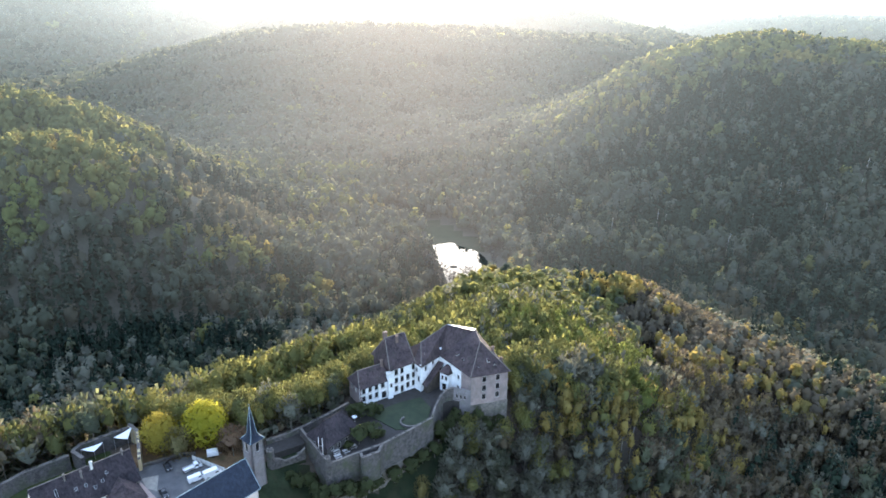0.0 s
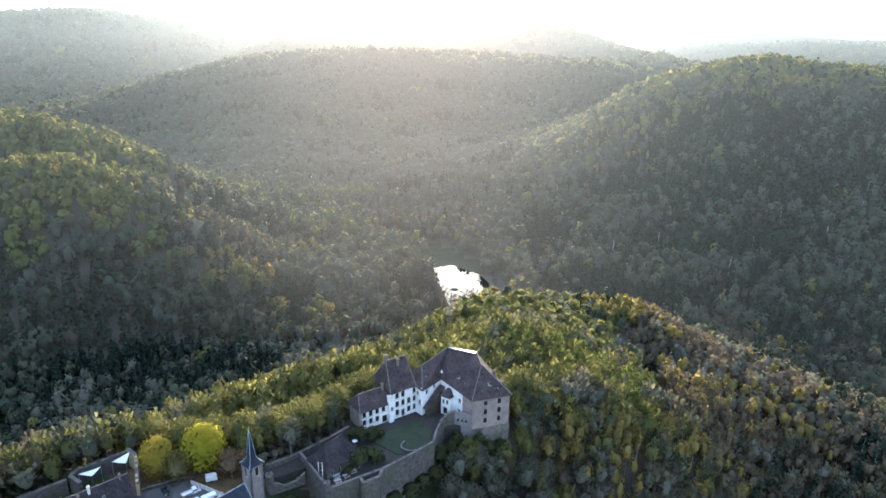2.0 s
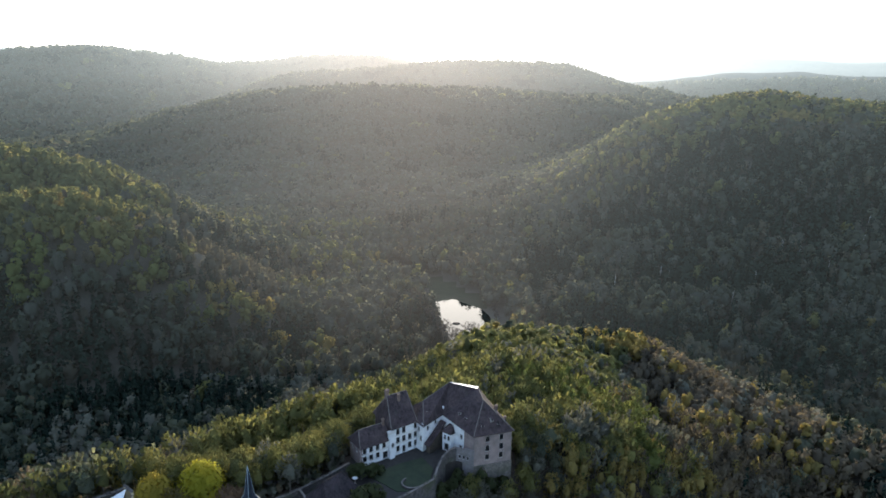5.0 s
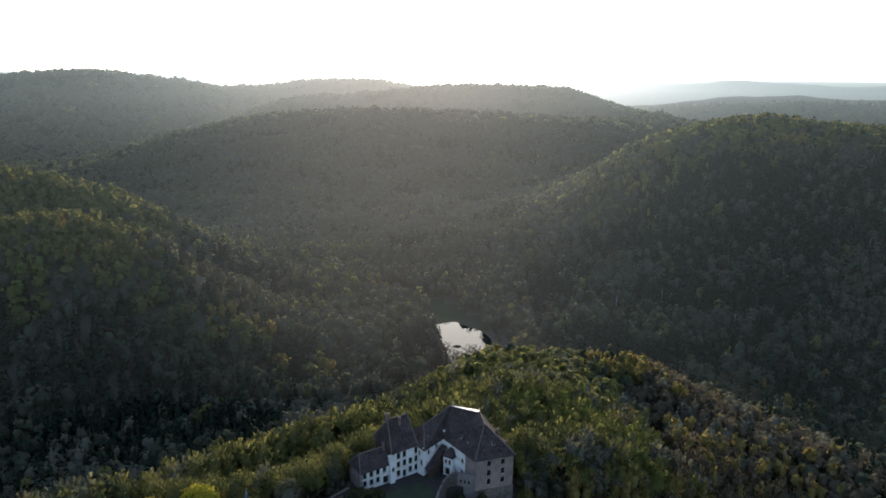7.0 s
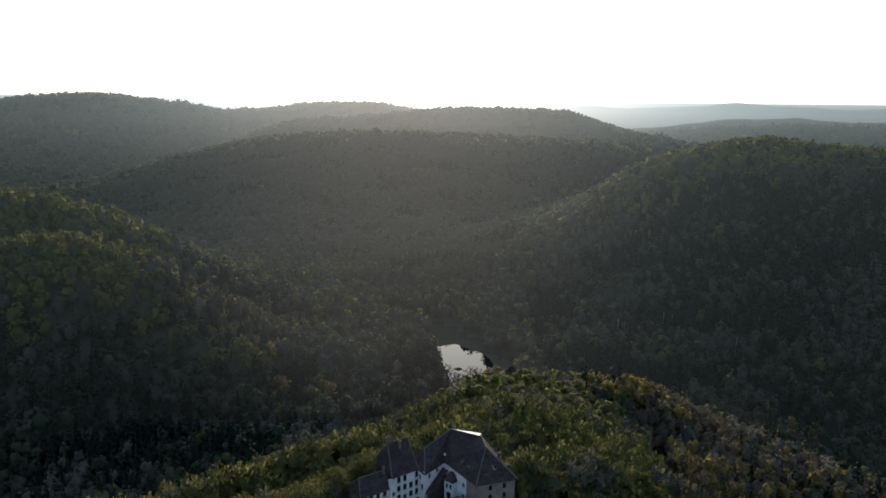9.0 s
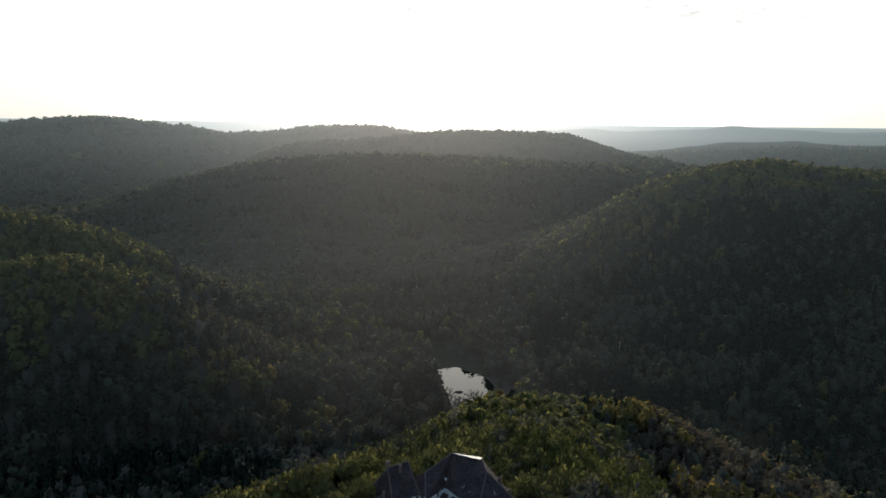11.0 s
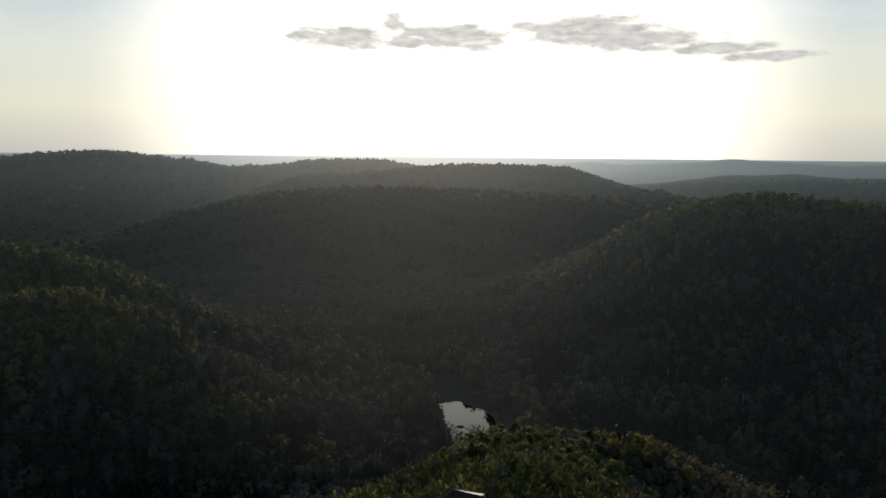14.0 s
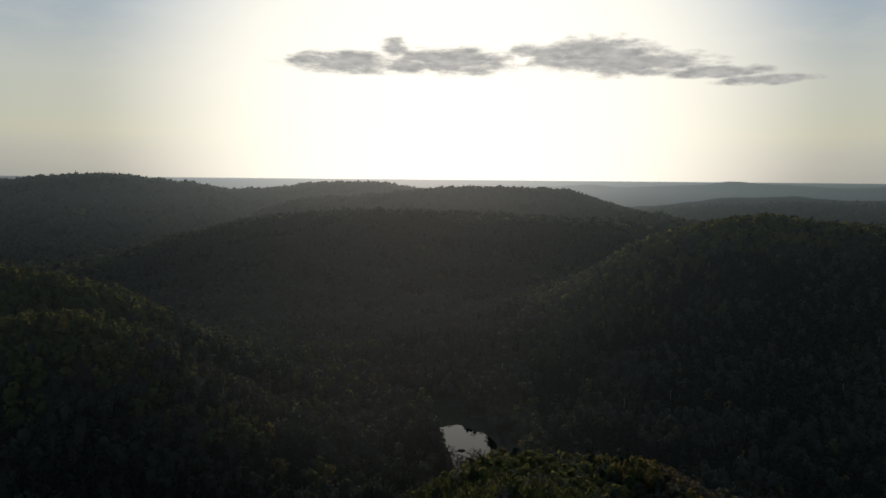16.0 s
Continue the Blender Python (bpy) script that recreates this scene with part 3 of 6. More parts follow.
def open_ground(x, y):
    """Where no forest tree stands: village, castle, meadow and pond."""
    inside = np.zeros(x.shape, bool)
    for (x0, y0), (x1, y1) in zip(BUILT, BUILT[1:] + BUILT[:1]):
        if y0 != y1:
            inside ^= ((y0 > y) != (y1 > y)) & (x < x0 + (y - y0) * (x1 - x0) / (y1 - y0))
    moat = (x > -58) & (x < -29) & (y < 177)
    pond = np.zeros(x.shape, bool)
    shore = [(a + (a - 14) * 0.1, b + (b - 606) * 0.06) for a, b in SHORE]
    for (x0, y0), (x1, y1) in zip(shore, shore[1:] + shore[:1]):
        if y0 != y1:
            pond ^= ((y0 > y) != (y1 > y)) & (x < x0 + (y - y0) * (x1 - x0) / (y1 - y0))
    pond |= (x > -24 + (y - 650) * 0.3) & (x < 42) & (y > 645) & (y < 692)
    pond |= (np.abs(x - (16 + (y - 560) * 0.1)) < 27) & (y > 512) & (y < 575)
    pond |= (x > 30) & (x < 62) & (y > 560) & (y < 640)
    pool = np.hypot(x + 24, y - 676) < 9
    return inside | moat | pond | pool | (meadow_gap(x, y) < 13) | (glade_gap(x, y) < 5.5)


# stands of one kind: x, y, reach, kind, how much it outnumbers the rest
STANDS = ((-245, 655, 45, "spruce", 5), (-200, 690, 40, "spruce", 4), (-18, 585, 22, "spruce", 5), (-30, 560, 20, "spruce", 4), (-28, 504, 9, "spruce", 8), (-139, 431, 14, "spruce", 3), (-95, 472, 10, "spruce", 3),
          (-177, 526, 9, "gold", 6), (-162, 548, 12, "gold", 5), (-129, 510, 8, "gold", 4), (-93, 515, 7, "gold", 4), (-162, 530, 9, "lime", 5),
          (-195, 588, 30, "brown", 7), (-195, 640, 45, "brown", 4), (-382, 665, 40, "lime", 4), (-269, 525, 22, "lime", 6), (-313, 681, 30, "lime", 3), (-431, 720, 50, "lime", 3), (-330, 560, 45, "lime", 3), (-300, 535, 25, "gold", 0.8),
          (46, 282, 11, "green", 10), (64, 300, 12, "green", 10), (72, 277, 9, "green", 8), (91, 287, 9, "green", 8), (90, 262, 6, "green", 6), (89, 247, 6, "green", 8), (101, 254, 6, "lime", 5),
          (68, 229, 7, "gold", 5), (67, 218, 7, "gold", 3), (102, 246, 9, "gold", 5), (122, 252, 9, "gold", 3), (118, 270, 8, "gold", 3), (140, 290, 9, "gold", 3), (30, 216, 6, "lime", 6), (40, 216, 6, "gold", 4), (156, 302, 11, "gold", 4), (172, 293, 10, "gold", 4), (132, 312, 10, "gold", 2), (146, 309, 9, "gold", 2), (177, 275, 8, "gold", 2), (46, 222, 6, "gold", 9),
          (56, 240, 8, "grey", 6), (34, 200, 9, "grey", 4), (56, 208, 8, "grey", 3), (38, 346, 26, "lime", 3), (50, 315, 16, "grey", 2), (35, 250, 13, "lime", 4), (35, 222, 8, "olive", 3), (96, 391, 8, "spruce", 9),
          (134, 352, 25, "brown", 3), (161, 335, 20, "brown", 4), (181, 315, 16, "brown", 3), (137, 277, 18, "brown", 3), (195, 275, 18, "brown", 4), (112, 385, 18, "gold", 1.2),
          (-190, 500, 10, "green", 2), (-235, 520, 9, "green", 2), (-300, 470, 14, "green", 2), (-20, 255, 7, "green", 2), (-60, 232, 6, "green", 2),
          (330, 1040, 90, "lime", 1.5), (250, 960, 60, "gold", 0.6), (420, 800, 120, "spruce", 1.0), (-20, 260, 40, "lime", 3), (40, 300, 35, "lime", 1.0), (-70, 225, 40, "lime", 2))


def mix_of_trees(rs, x, y):
    """The kind of each tree, by where it stands."""
    n, far = len(x), np.hypot(x, y)
    weight = np.full((n, 7), 0.0)
    # order: lime olive grey brown gold spruce, and green that comes in stands alone
    high = land(x, y)
    spur_top = (far < 430) & (x < 40 + (y - 200) * 0.4) & ((high > -36) | (x > 0))
    spur_right = (far < 470) & ~spur_top & (x > 0)
    left_hill = (x < -90) & (far > 380) & (far < 950)
    valley = ~spur_top & ~spur_right & ~left_hill & (far < 850)
    right_hill = (far > 500) & (far < 1500) & (x > 100)
    near_slope = (x > -45) & (x < 62) & (y < 226 - (x - 10) * 0.3)
    town_edge = (x < -92) & (y < 230) & (high > -30)
    wall_edge = (x >= -92) & (x < -34) & (y < 232) & (y > 180) & (high > -30)
    # lime and gold on the crests paint in their sunlit tops
    crest = ((x < -200) & (far > 480) & (far < 1000) & (high > -14)) | ((x > 200) & (far > 900) & (far < 1250) & (high > 36))
    low_right = (x > 90) & (far > 430) & (far < 1150) & (high < 20) & (y < 700 + x)
    castle_side = (x > 22) & (x < 75) & (y > 200) & (y < 270)
    deep_east = spur_right & (x > 118) & (y < 268) & (x < 186)
    east_foot = (x > 185) & (far < 560)
    # dark spruces here paint in the valley's deep shade
    low_left = (x < -110) & (far > 230) & (far < 620) & (high < -26)
    rest = ~(spur_top | spur_right | left_hill | valley | right_hill)
    for mask, w in ((rest, (0.05, 3, 4, 3, 0.0, 1.0)), (valley, (0.2, 1.5, 6, 4, 0.06, 0.8)), (left_hill, (2.0, 2.0, 7, 2, 0.12, 0.5)),
                    (right_hill, (0.35, 3.4, 5.5, 2, 0.06, 1.6)), (low_right, (0.1, 3.0, 2.0, 0.9, 0.02, 16.0)), (low_left, (0.15, 4.5, 2.4, 1.6, 0.03, 20.0)), (spur_right, (0.5, 1.4, 3.2, 6.0, 2.3, 0.05)), (deep_east, (0.1, 4.5, 1.5, 4.0, 0.5, 2.5)), (spur_top, (9, 1.4, 2.2, 0.7, 0.8, 0.03)), (east_foot, (0.1, 2.0, 1.5, 4.0, 0.3, 8.0)), (near_slope, (3.2, 2.4, 7, 0.6, 0.5, 0.0)), (castle_side, (8, 2.0, 2.5, 0.8, 1.4, 0.0)), (town_edge, (2.2, 3.4, 3.4, 0.8, 0.15, 0.0)), (crest, (9, 1.6, 1.8, 1.0, 1.6, 0.2)), (wall_edge, (7, 2.4, 1.8, 0.6, 0.4, 0.0))):
        weight[mask] = (*w, 0.0)
    patch = np.stack([wave(x, y, 85.0 + 12 * i, 20 + i) + 0.5 * wave(x, y, 32.0, 40 + i) for i in range(7)], -1)
    weight = weight * np.exp(np.where(far > 480, 2.4, 1.7)[:, None] * patch)
    for sx, sy, reach, kind, share in STANDS:
        weight[:, NAMES.index(kind)] += share * weight.sum(1) * np.exp(-((x - sx) ** 2 + (y - sy) ** 2) / reach ** 2)
    weight /= weight.sum(1, keepdims=True)
    pick = rs.uniform(size=(n, 1))
    return (np.cumsum(weight, 1) < pick).sum(1).clip(0, 6)


def scatter(rs, near, far, spacing, side):
    """Jittered places on the land between two distances, within an angle of the valley's axis."""
    xs = np.arange(-far * math.sin(side), far * math.sin(side), spacing)
    ys = np.arange(near * math.cos(side) - spacing, far, spacing)
    X, Y = np.meshgrid(xs, ys)
    X = X + spacing * 0.5 * (np.arange(len(ys)) % 2)[:, None]
    X, Y = X.ravel() + rs.uniform(-0.5, 0.5, X.size) * spacing, Y.ravel() + rs.uniform(-0.5, 0.5, Y.size) * spacing
    d = np.hypot(X, Y)
    keep = (d > near) & (d < far) & (np.abs(np.arctan2(X, Y)) < side) & ~open_ground(X, Y)
    return X[keep], Y[keep]


BANDS = (  # near, far, spacing, half angle, clumps a tree, seed
    (120, 330, 4.6, 0.72, 92, 11), (330, 480, 4.8, 0.69, 50, 12), (480, 720, 8.4, 0.64, 62, 13), (720, 1000, 8.8, 0.62, 31, 18), (1000, 1700, 9.6, 0.605, 14, 14), (1700, 3150, 14.4, 0.60, 5, 15))
NEAR = []  # places, heights and kinds of the trees that stand closest to the castle and village


def build_woods():
    soup, tints, round_off = ({(k, far): [] for k in NAMES for far in (False, True)} for _ in range(3))
    trunks = []
    for near, far, spacing, side, count, seed in BANDS:
        rs = np.random.RandomState(seed)
        x, y = scatter(rs, near, far, spacing, side)
        if near >= 480:
            # clear-felled and thinner on the lee slopes
            fall = (land(x, y) - land(x * (1 + 40 / np.hypot(x, y)), y * (1 + 40 / np.hypot(x, y)))) / 40
            keep = (fall < 0.27) | (rs.uniform(size=len(x)) < 0.35)
            x, y = x[keep], y[keep]
        z = land(x, y)
        kind = mix_of_trees(rs, x, y)
        tall_all = rs.uniform(0.82, 1.18, len(x)) if near < 1000 else rs.uniform(0.9, 1.1, len(x))
        single = np.zeros(len(x), bool)
        if near == 120:
            line = np.hypot((x + 20) / 1.6, y - 200)
            single[np.argsort(line)[:300]] = True
            NEAR.extend((float(a), float(b), float(c), float(t), NAMES[k]) for a, b, c, t, k in zip(x[single], y[single], z[single], tall_all[single], kind[single]))
        for i, name in enumerate(NAMES):
            m = (kind == i) & ~single
            if not m.any():
                continue
            base = np.column_stack([x[m], y[m], z[m]])
            n = len(base)
            big = 1.08 if near < 480 else 1.5 if near < 1000 else 1.3
            tall = tall_all[m] * big * {"gold": 15, "spruce": 19, "brown": 14, "grey": 15}.get(name, 15.5)
            wide = spacing * (rs.uniform(0.72, 1.3, n) if near < 480 else rs.uniform(0.56, 1.1, n) if near < 1000 else rs.uniform(0.85, 1.15, n)) * {"gold": 0.62, "spruce": 0.6, "brown": 0.8}.get(name, 1.0)
            leaf = wide * 3.0 / math.sqrt(count) * {"gold": 1.0, "spruce": 1.7}.get(name, 1.0) * (0.54 if near < 480 else 0.46 if near < 1000 else 0.48) + 0.06
            quads, soft = SPECIES[name][0](rs, base, tall, wide, count, leaf)
            soup[name, near >= 480].append(quads)
            round_off[name, near >= 480].append(soft)
            tints[name, near >= 480].append(np.repeat(rs.uniform(0, 1, n), len(quads) // n))
            if far <= 480:
                for k in range(3):
                    a0, a1 = math.tau * k / 3, math.tau * (k + 1) / 3
                    ring = np.empty((n, 4, 3))
                    for j, (a, r, up) in enumerate(((a0, 0.24, -0.6), (a1, 0.24, -0.6), (a1, 0.12, 0.7), (a0, 0.12, 0.7))):
                        ring[:, j] = base + np.column_stack([np.full(n, r * math.cos(a)), np.full(n, r * math.sin(a)), np.where(up < 0, -0.6, tall * up)])
                    trunks.append(ring)
    # tall spruces that stand out on the far crests
    rs = np.random.RandomState(17)
    for (x0, y0), (x1, y1), n in (((-1480, 2500), (-1160, 2650), 46), ((-1060, 2699), (-960, 2735), 22), ((-900, 2760), (-820, 2785), 12), ((-60, 2400), (60, 2398), 14), ((180, 2390), (330, 2380), 10)):
        t = rs.uniform(0, 1, n)
        base = np.column_stack([x0 + (x1 - x0) * t + rs.uniform(-25, 25, n), y0 + (y1 - y0) * t + rs.uniform(-25, 25, n)])
        base = np.column_stack([base, land(base[:, 0], base[:, 1])])
        quads, soft = conifers(rs, base, rs.uniform(24, 34, n), rs.uniform(3.4, 4.6, n), 26, np.full(n, 1.9))
        soup["spruce", True].append(quads)
        round_off["spruce", True].append(soft)
        tints["spruce", True].append(np.repeat(rs.uniform(0, 1, n), 26))
    # bushes along the foot of the ramparts and the edge of the woods
    rs = np.random.RandomState(16)
    edge = []
    for (x0, y0), (x1, y1) in zip(BUILT[1:26], BUILT[2:27]):
        n = int(math.hypot(x1 - x0, y1 - y0) * 1.5)
        t, out = rs.uniform(0, 1, n), rs.uniform(0.5, 9.0, n)
        d = math.hypot(x1 - x0, y1 - y0)
        edge.append(np.column_stack([x0 + (x1 - x0) * t - (y1 - y0) / d * out, y0 + (y1 - y0) * t + (x1 - x0) / d * out]))
    edge = np.concatenate(edge)
    edge = edge[~open_ground(edge[:, 0], edge[:, 1])]
    base = np.column_stack([edge, land(edge[:, 0], edge[:, 1])])
    n = len(base)
    part_of = rs.uniform(size=n)
    for name, low, high in (("olive", 0.0, 0.5), ("grey", 0.5, 0.8), ("brown", 0.8, 1.0)):
        m = (part_of >= low) & (part_of < high)
        quads, soft = leafy(rs, base[m] - np.array([0, 0, 0.6]), rs.uniform(2.5, 6.0, m.sum()), rs.uniform(1.2, 2.2, m.sum()), 48, rs.uniform(0.38, 0.55, m.sum()))
        soup[name, False].append(quads)
        round_off[name, False].append(soft)
        tints[name, False].append(np.repeat(rs.uniform(0, 1, m.sum()), len(quads) // m.sum()))
    for name in NAMES:
        if not soup[name, True]:
            soup[name, True], tints[name, True], round_off[name, True] = ([np.zeros((0, 4, 3))], [np.zeros(0)], [np.zeros((0, 4, 3))])
        ob = new("woods", quad_mesh("woods", np.concatenate(soup[name, False]), SPECIES[name][1], np.concatenate(tints[name, False]), np.concatenate(round_off[name, False])))
        tagged(ob, SPECIES[name][2], "woods", kind="stuff")
        # far woods, with haze painted into their leaves as glow
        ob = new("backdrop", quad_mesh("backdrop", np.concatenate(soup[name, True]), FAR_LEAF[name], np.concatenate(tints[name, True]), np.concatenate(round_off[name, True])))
        tagged(ob, "distant " + SPECIES[name][2] + " with haze painted as glow", "woods", kind="structure")
    tagged(new("tree_trunks", quad_mesh("tree_trunks", np.concatenate(trunks), BARK)), "grey trunks of the broadleaved woods", "tree trunks", kind="stuff")


build_woods()


# ---- single trees round the castle and the village ----
def tube(bm, points, radii, sides=6):
    rings = []
    for i, (p, r) in enumerate(zip(points, radii)):
        a, b = points[max(i - 1, 0)], points[min(i + 1, len(points) - 1)]
        q = (Vector(b) - Vector(a)).to_track_quat("Z", "Y")
        rings.append([bm.verts.new(Vector(p) + q @ Vector((r * math.cos(math.tau * k / sides), r * math.sin(math.tau * k / sides), 0))) for k in range(sides)])
    for u, v in zip(rings, rings[1:]):
        for k in range(sides):
            bm.faces.new((u[k], u[(k + 1) % sides], v[(k + 1) % sides], v[k]))
    bm.faces.new(rings[-1])
    bm.faces.new(list(reversed(rings[0])))


def part(name, bm, material, parent, label=""):
    """Links a bmesh, or a finished mesh, as one mesh object under a thing or a part."""
    if isinstance(bm, bmesh.types.BMesh):
        me = bpy.data.meshes.new(name)
        bm.to_mesh(me)
        bm.free()
    else:
        me = bm
    if material and not me.materials:
        me.materials.append(material)
    ob = new(name, me)
    ob.parent = parent
    return tagged(ob, label)


BRIGHT_LIME = foliage("bright_lime", (0.22, 0.215, 0.03), (0.33, 0.31, 0.04), (0.42, 0.38, 0.05), through=0.58)
BRIGHT_GOLD = foliage("bright_gold", (0.22, 0.18, 0.04), (0.32, 0.26, 0.05), (0.40, 0.32, 0.065), through=0.58)
HEDGE = foliage("hedge_green", (0.036, 0.045, 0.022), (0.056, 0.066, 0.03), (0.08, 0.09, 0.042))


def make_tree(seed, height, radius, shape, material, label, category="tree", count=620):
    """A tree with its foot at the origin: trunk with limbs, and a crown of clumps."""
    rs = np.random.RandomState(seed)
    root = new("tree")
    bm = bmesh.new()
    bend = rs.uniform(-0.06, 0.06, 2) * height
    top = height * (0.72 if shape is not conifers else 0.95)
    pts = [(bend[0] * t * t, bend[1] * t * t, -0.6 + (top + 0.6) * t) for t in (0, 0.12, 0.35, 0.6, 0.82, 1)]
    foot = 0.022 * height
    tube(bm, pts, [foot * k for k in (1.25, 0.95, 0.8, 0.6, 0.38, 0.12)], 7)
    if shape is not conifers:
        for k in range(7):
            t = rs.uniform(0.35, 0.8)
            a, reach = math.tau * (k / 7 + rs.uniform(-0.05, 0.05)), radius * rs.uniform(0.55, 0.85)
            z0 = top * t
            x0, y0 = bend[0] * t * t, bend[1] * t * t
            rise = height * rs.uniform(0.08, 0.2)
            tube(bm, [(x0, y0, z0), (x0 + 0.5 * reach * math.cos(a), y0 + 0.5 * reach * math.sin(a), z0 + rise * 0.65), (x0 + reach * math.cos(a), y0 + reach * math.sin(a), z0 + rise)],
                 [foot * 0.42, foot * 0.28, foot * 0.08], 5)
    part("trunk", bm, BARK, root)
    leaf = np.array([radius * 3.0 / math.sqrt(count) * (0.62 if shape is not conifers else 0.95) + 0.06])
    quads, soft = shape(rs, np.zeros((1, 3)), np.array([height]), np.array([radius]), count, leaf)
    part("crown", quad_mesh("crown", quads, material, np.full(len(quads), 0.5), soft), None, root)
    return tagged(root, label, category)


def build_near_trees():
    kinds = {
        "lime": (leafy, NEAR_LEAF["lime"], 15.0, 4.2, "yellow-green beech on the castle hill"), "olive": (leafy, NEAR_LEAF["olive"], 15.0, 4.3, "olive green broadleaved tree on the castle hill"),
        "grey": (twiggy, NEAR_LEAF["grey"], 14.5, 4.3, "half-bare grey-green tree on the castle hill"), "brown": (twiggy, NEAR_LEAF["brown"], 13.5, 3.7, "bare russet brown tree on the castle hill"),
        "gold": (leafy, NEAR_LEAF["gold"], 14.0, 3.2, "golden yellow birch on the castle hill"), "green": (leafy, NEAR_LEAF["green"], 15.0, 4.1, "fresh green broadleaved tree on the castle hill"), "spruce": (conifers, NEAR_LEAF["spruce"], 18.0, 2.6, "dark green spruce on the castle hill")}
    rs = np.random.RandomState(77)
    made = {}
    for x, y, z, t, kind in NEAR:
        shape, mat, height, radius, label = kinds[kind]
        m = Matrix.Translation((x, y, z)) @ pose(0, 0, 0, 0, 0, rs.uniform(0, 360)) @ Matrix.Diagonal((t * rs.uniform(0.85, 1.15), t * rs.uniform(0.85, 1.15), t, 1))
        group = "trees on the castle hill"
        row = made.setdefault(kind, [])
        if len(row) < 4:
            ob = tagged(make_tree(500 + len(row) + 10 * len(made), height, radius, shape, mat, label), group=group)
            ob.matrix_basis = m
            row.append(ob)
        else:
            src = row[rs.randint(0, 4)]
            copy_thing(src, m @ Matrix.Diagonal((1 / src.scale[0], 1 / src.scale[1], 1 / src.scale[2], 1)))


build_near_trees()


def build_pond_trees():
    """Leafless alders along the near and right-hand shore, dark against the bright water."""
    rs = np.random.RandomState(31)
    first = None
    for x, y, h in ((-2, 560, 17), (3, 553, 15), (9, 548, 12), (15, 545, 12), (22, 548, 15), (28, 552, 14), (36, 556, 10), (52, 600, 10), (51, 622, 9), (-8, 575, 16), (12, 538, 14), (20, 536, 13), (-13, 592, 14)):
        m = pose(x, y, float(land(np.array([float(x)]), np.array([float(y)]))[0]), 0, 0, rs.uniform(0, 360)) @ Matrix.Diagonal((h / 12, h / 12, h / 12, 1))
        if first is None:
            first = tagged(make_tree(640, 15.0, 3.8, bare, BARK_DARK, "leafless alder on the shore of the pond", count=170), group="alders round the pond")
            first.matrix_basis = m
        else:
            copy_thing(first, m)


# dark bark, with the painted haze glow added
BARK_DARK = surface("dark_bark_with_haze", (0.03, 0.027, 0.022), (0.06, 0.052, 0.044), 0.8, far=True)
build_pond_trees()


def build_shore_spruces():
    """Dark spruces that stand before the pond's western shore."""
    # the needles carry the far woods' painted haze
    first = tagged(make_tree(660, 20.0, 3.4, conifers, FAR_LEAF["spruce"], "dark green spruce in front of the pond", count=420), group="spruces before the pond")
    first.matrix_basis = pose(-17, 566, float(land(np.array([-17.0]), np.array([566.0]))[0]))
    for x, y, k in ((-2, 557, 1.0), (3, 546, 0.9), (-7, 566, 1.25), (-13, 566, 1.1), (8, 534, 0.75), (-13, 573, 1.15), (-21, 573, 1.05), (-9, 563, 0.9), (-16, 582, 1.2), (-24, 584, 1.0), (-12, 552, 0.8), (-22, 556, 0.95), (-27, 566, 0.9), (-6, 552, 0.7), (-60, 470, 1.1), (-52, 474, 0.9), (-30, 462, 1.1), (-25, 466, 1.0), (-48, 466, 1.0)):
        copy_thing(first, pose(x, y, float(land(np.array([float(x)]), np.array([float(y)]))[0]), 0, 0, 40 * x) @ Matrix.Diagonal((k, k, k, 1)))


build_shore_spruces()


# pale bark plus a glow that paints in the haze
BIRCH = surface("pale_birch_bark_with_haze", (0.34, 0.33, 0.31), (0.55, 0.54, 0.51), 1.5, far=True)


def build_birches():
    """Slender birches whose pale stems show against the shaded eastern slope."""
    rs = np.random.RandomState(41)
    first = None
    for x, y, h in ((175, 662, 17), (223, 668, 18), (229, 660, 15), (353, 686, 18), (366, 676, 16), (267, 596, 19), (426, 672, 17), (453, 712, 13), (278, 686, 14), (305, 637, 15), (378, 642, 16), (168, 724, 15)):
        m = pose(x, y, float(land(np.array([float(x)]), np.array([float(y)]))[0]) + 6.0, rs.uniform(-3, 3), rs.uniform(-3, 3), rs.uniform(0, 360)) @ Matrix.Diagonal((h / 20, h / 17, h / 17, 1))
        if first is None:
            root = new("tree")
            bm = bmesh.new()
            tube(bm, [(0, 0, -6.5), (0.2, 0, 4), (0.1, 0.2, 9), (0.5, 0.2, 14), (0.6, 0.3, 18)], [0.34, 0.3, 0.26, 0.18, 0.05], 6)
            for k in range(6):
                a, z = math.tau * k / 6, 9 + 1.3 * k
                tube(bm, [(0.2, 0.2, z), (0.2 + 1.3 * math.cos(a), 0.2 + 1.3 * math.sin(a), z + 1.6)], [0.09, 0.03], 4)
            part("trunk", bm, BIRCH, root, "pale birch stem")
            quads, soft = bare(rs, np.array([[0.0, 0.0, 6.0]]), np.array([12.5]), np.array([1.8]), 60, np.array([0.5]))
            part("crown", quad_mesh("crown", quads, FAR_LEAF["grey"], np.full(len(quads), 0.5), soft), None, root)
            first = tagged(root, "slender pale-stemmed birch on the shaded slope", "tree", group="birches on the eastern slope")
            first.matrix_basis = m
        else:
            copy_thing(first, m)


build_birches()


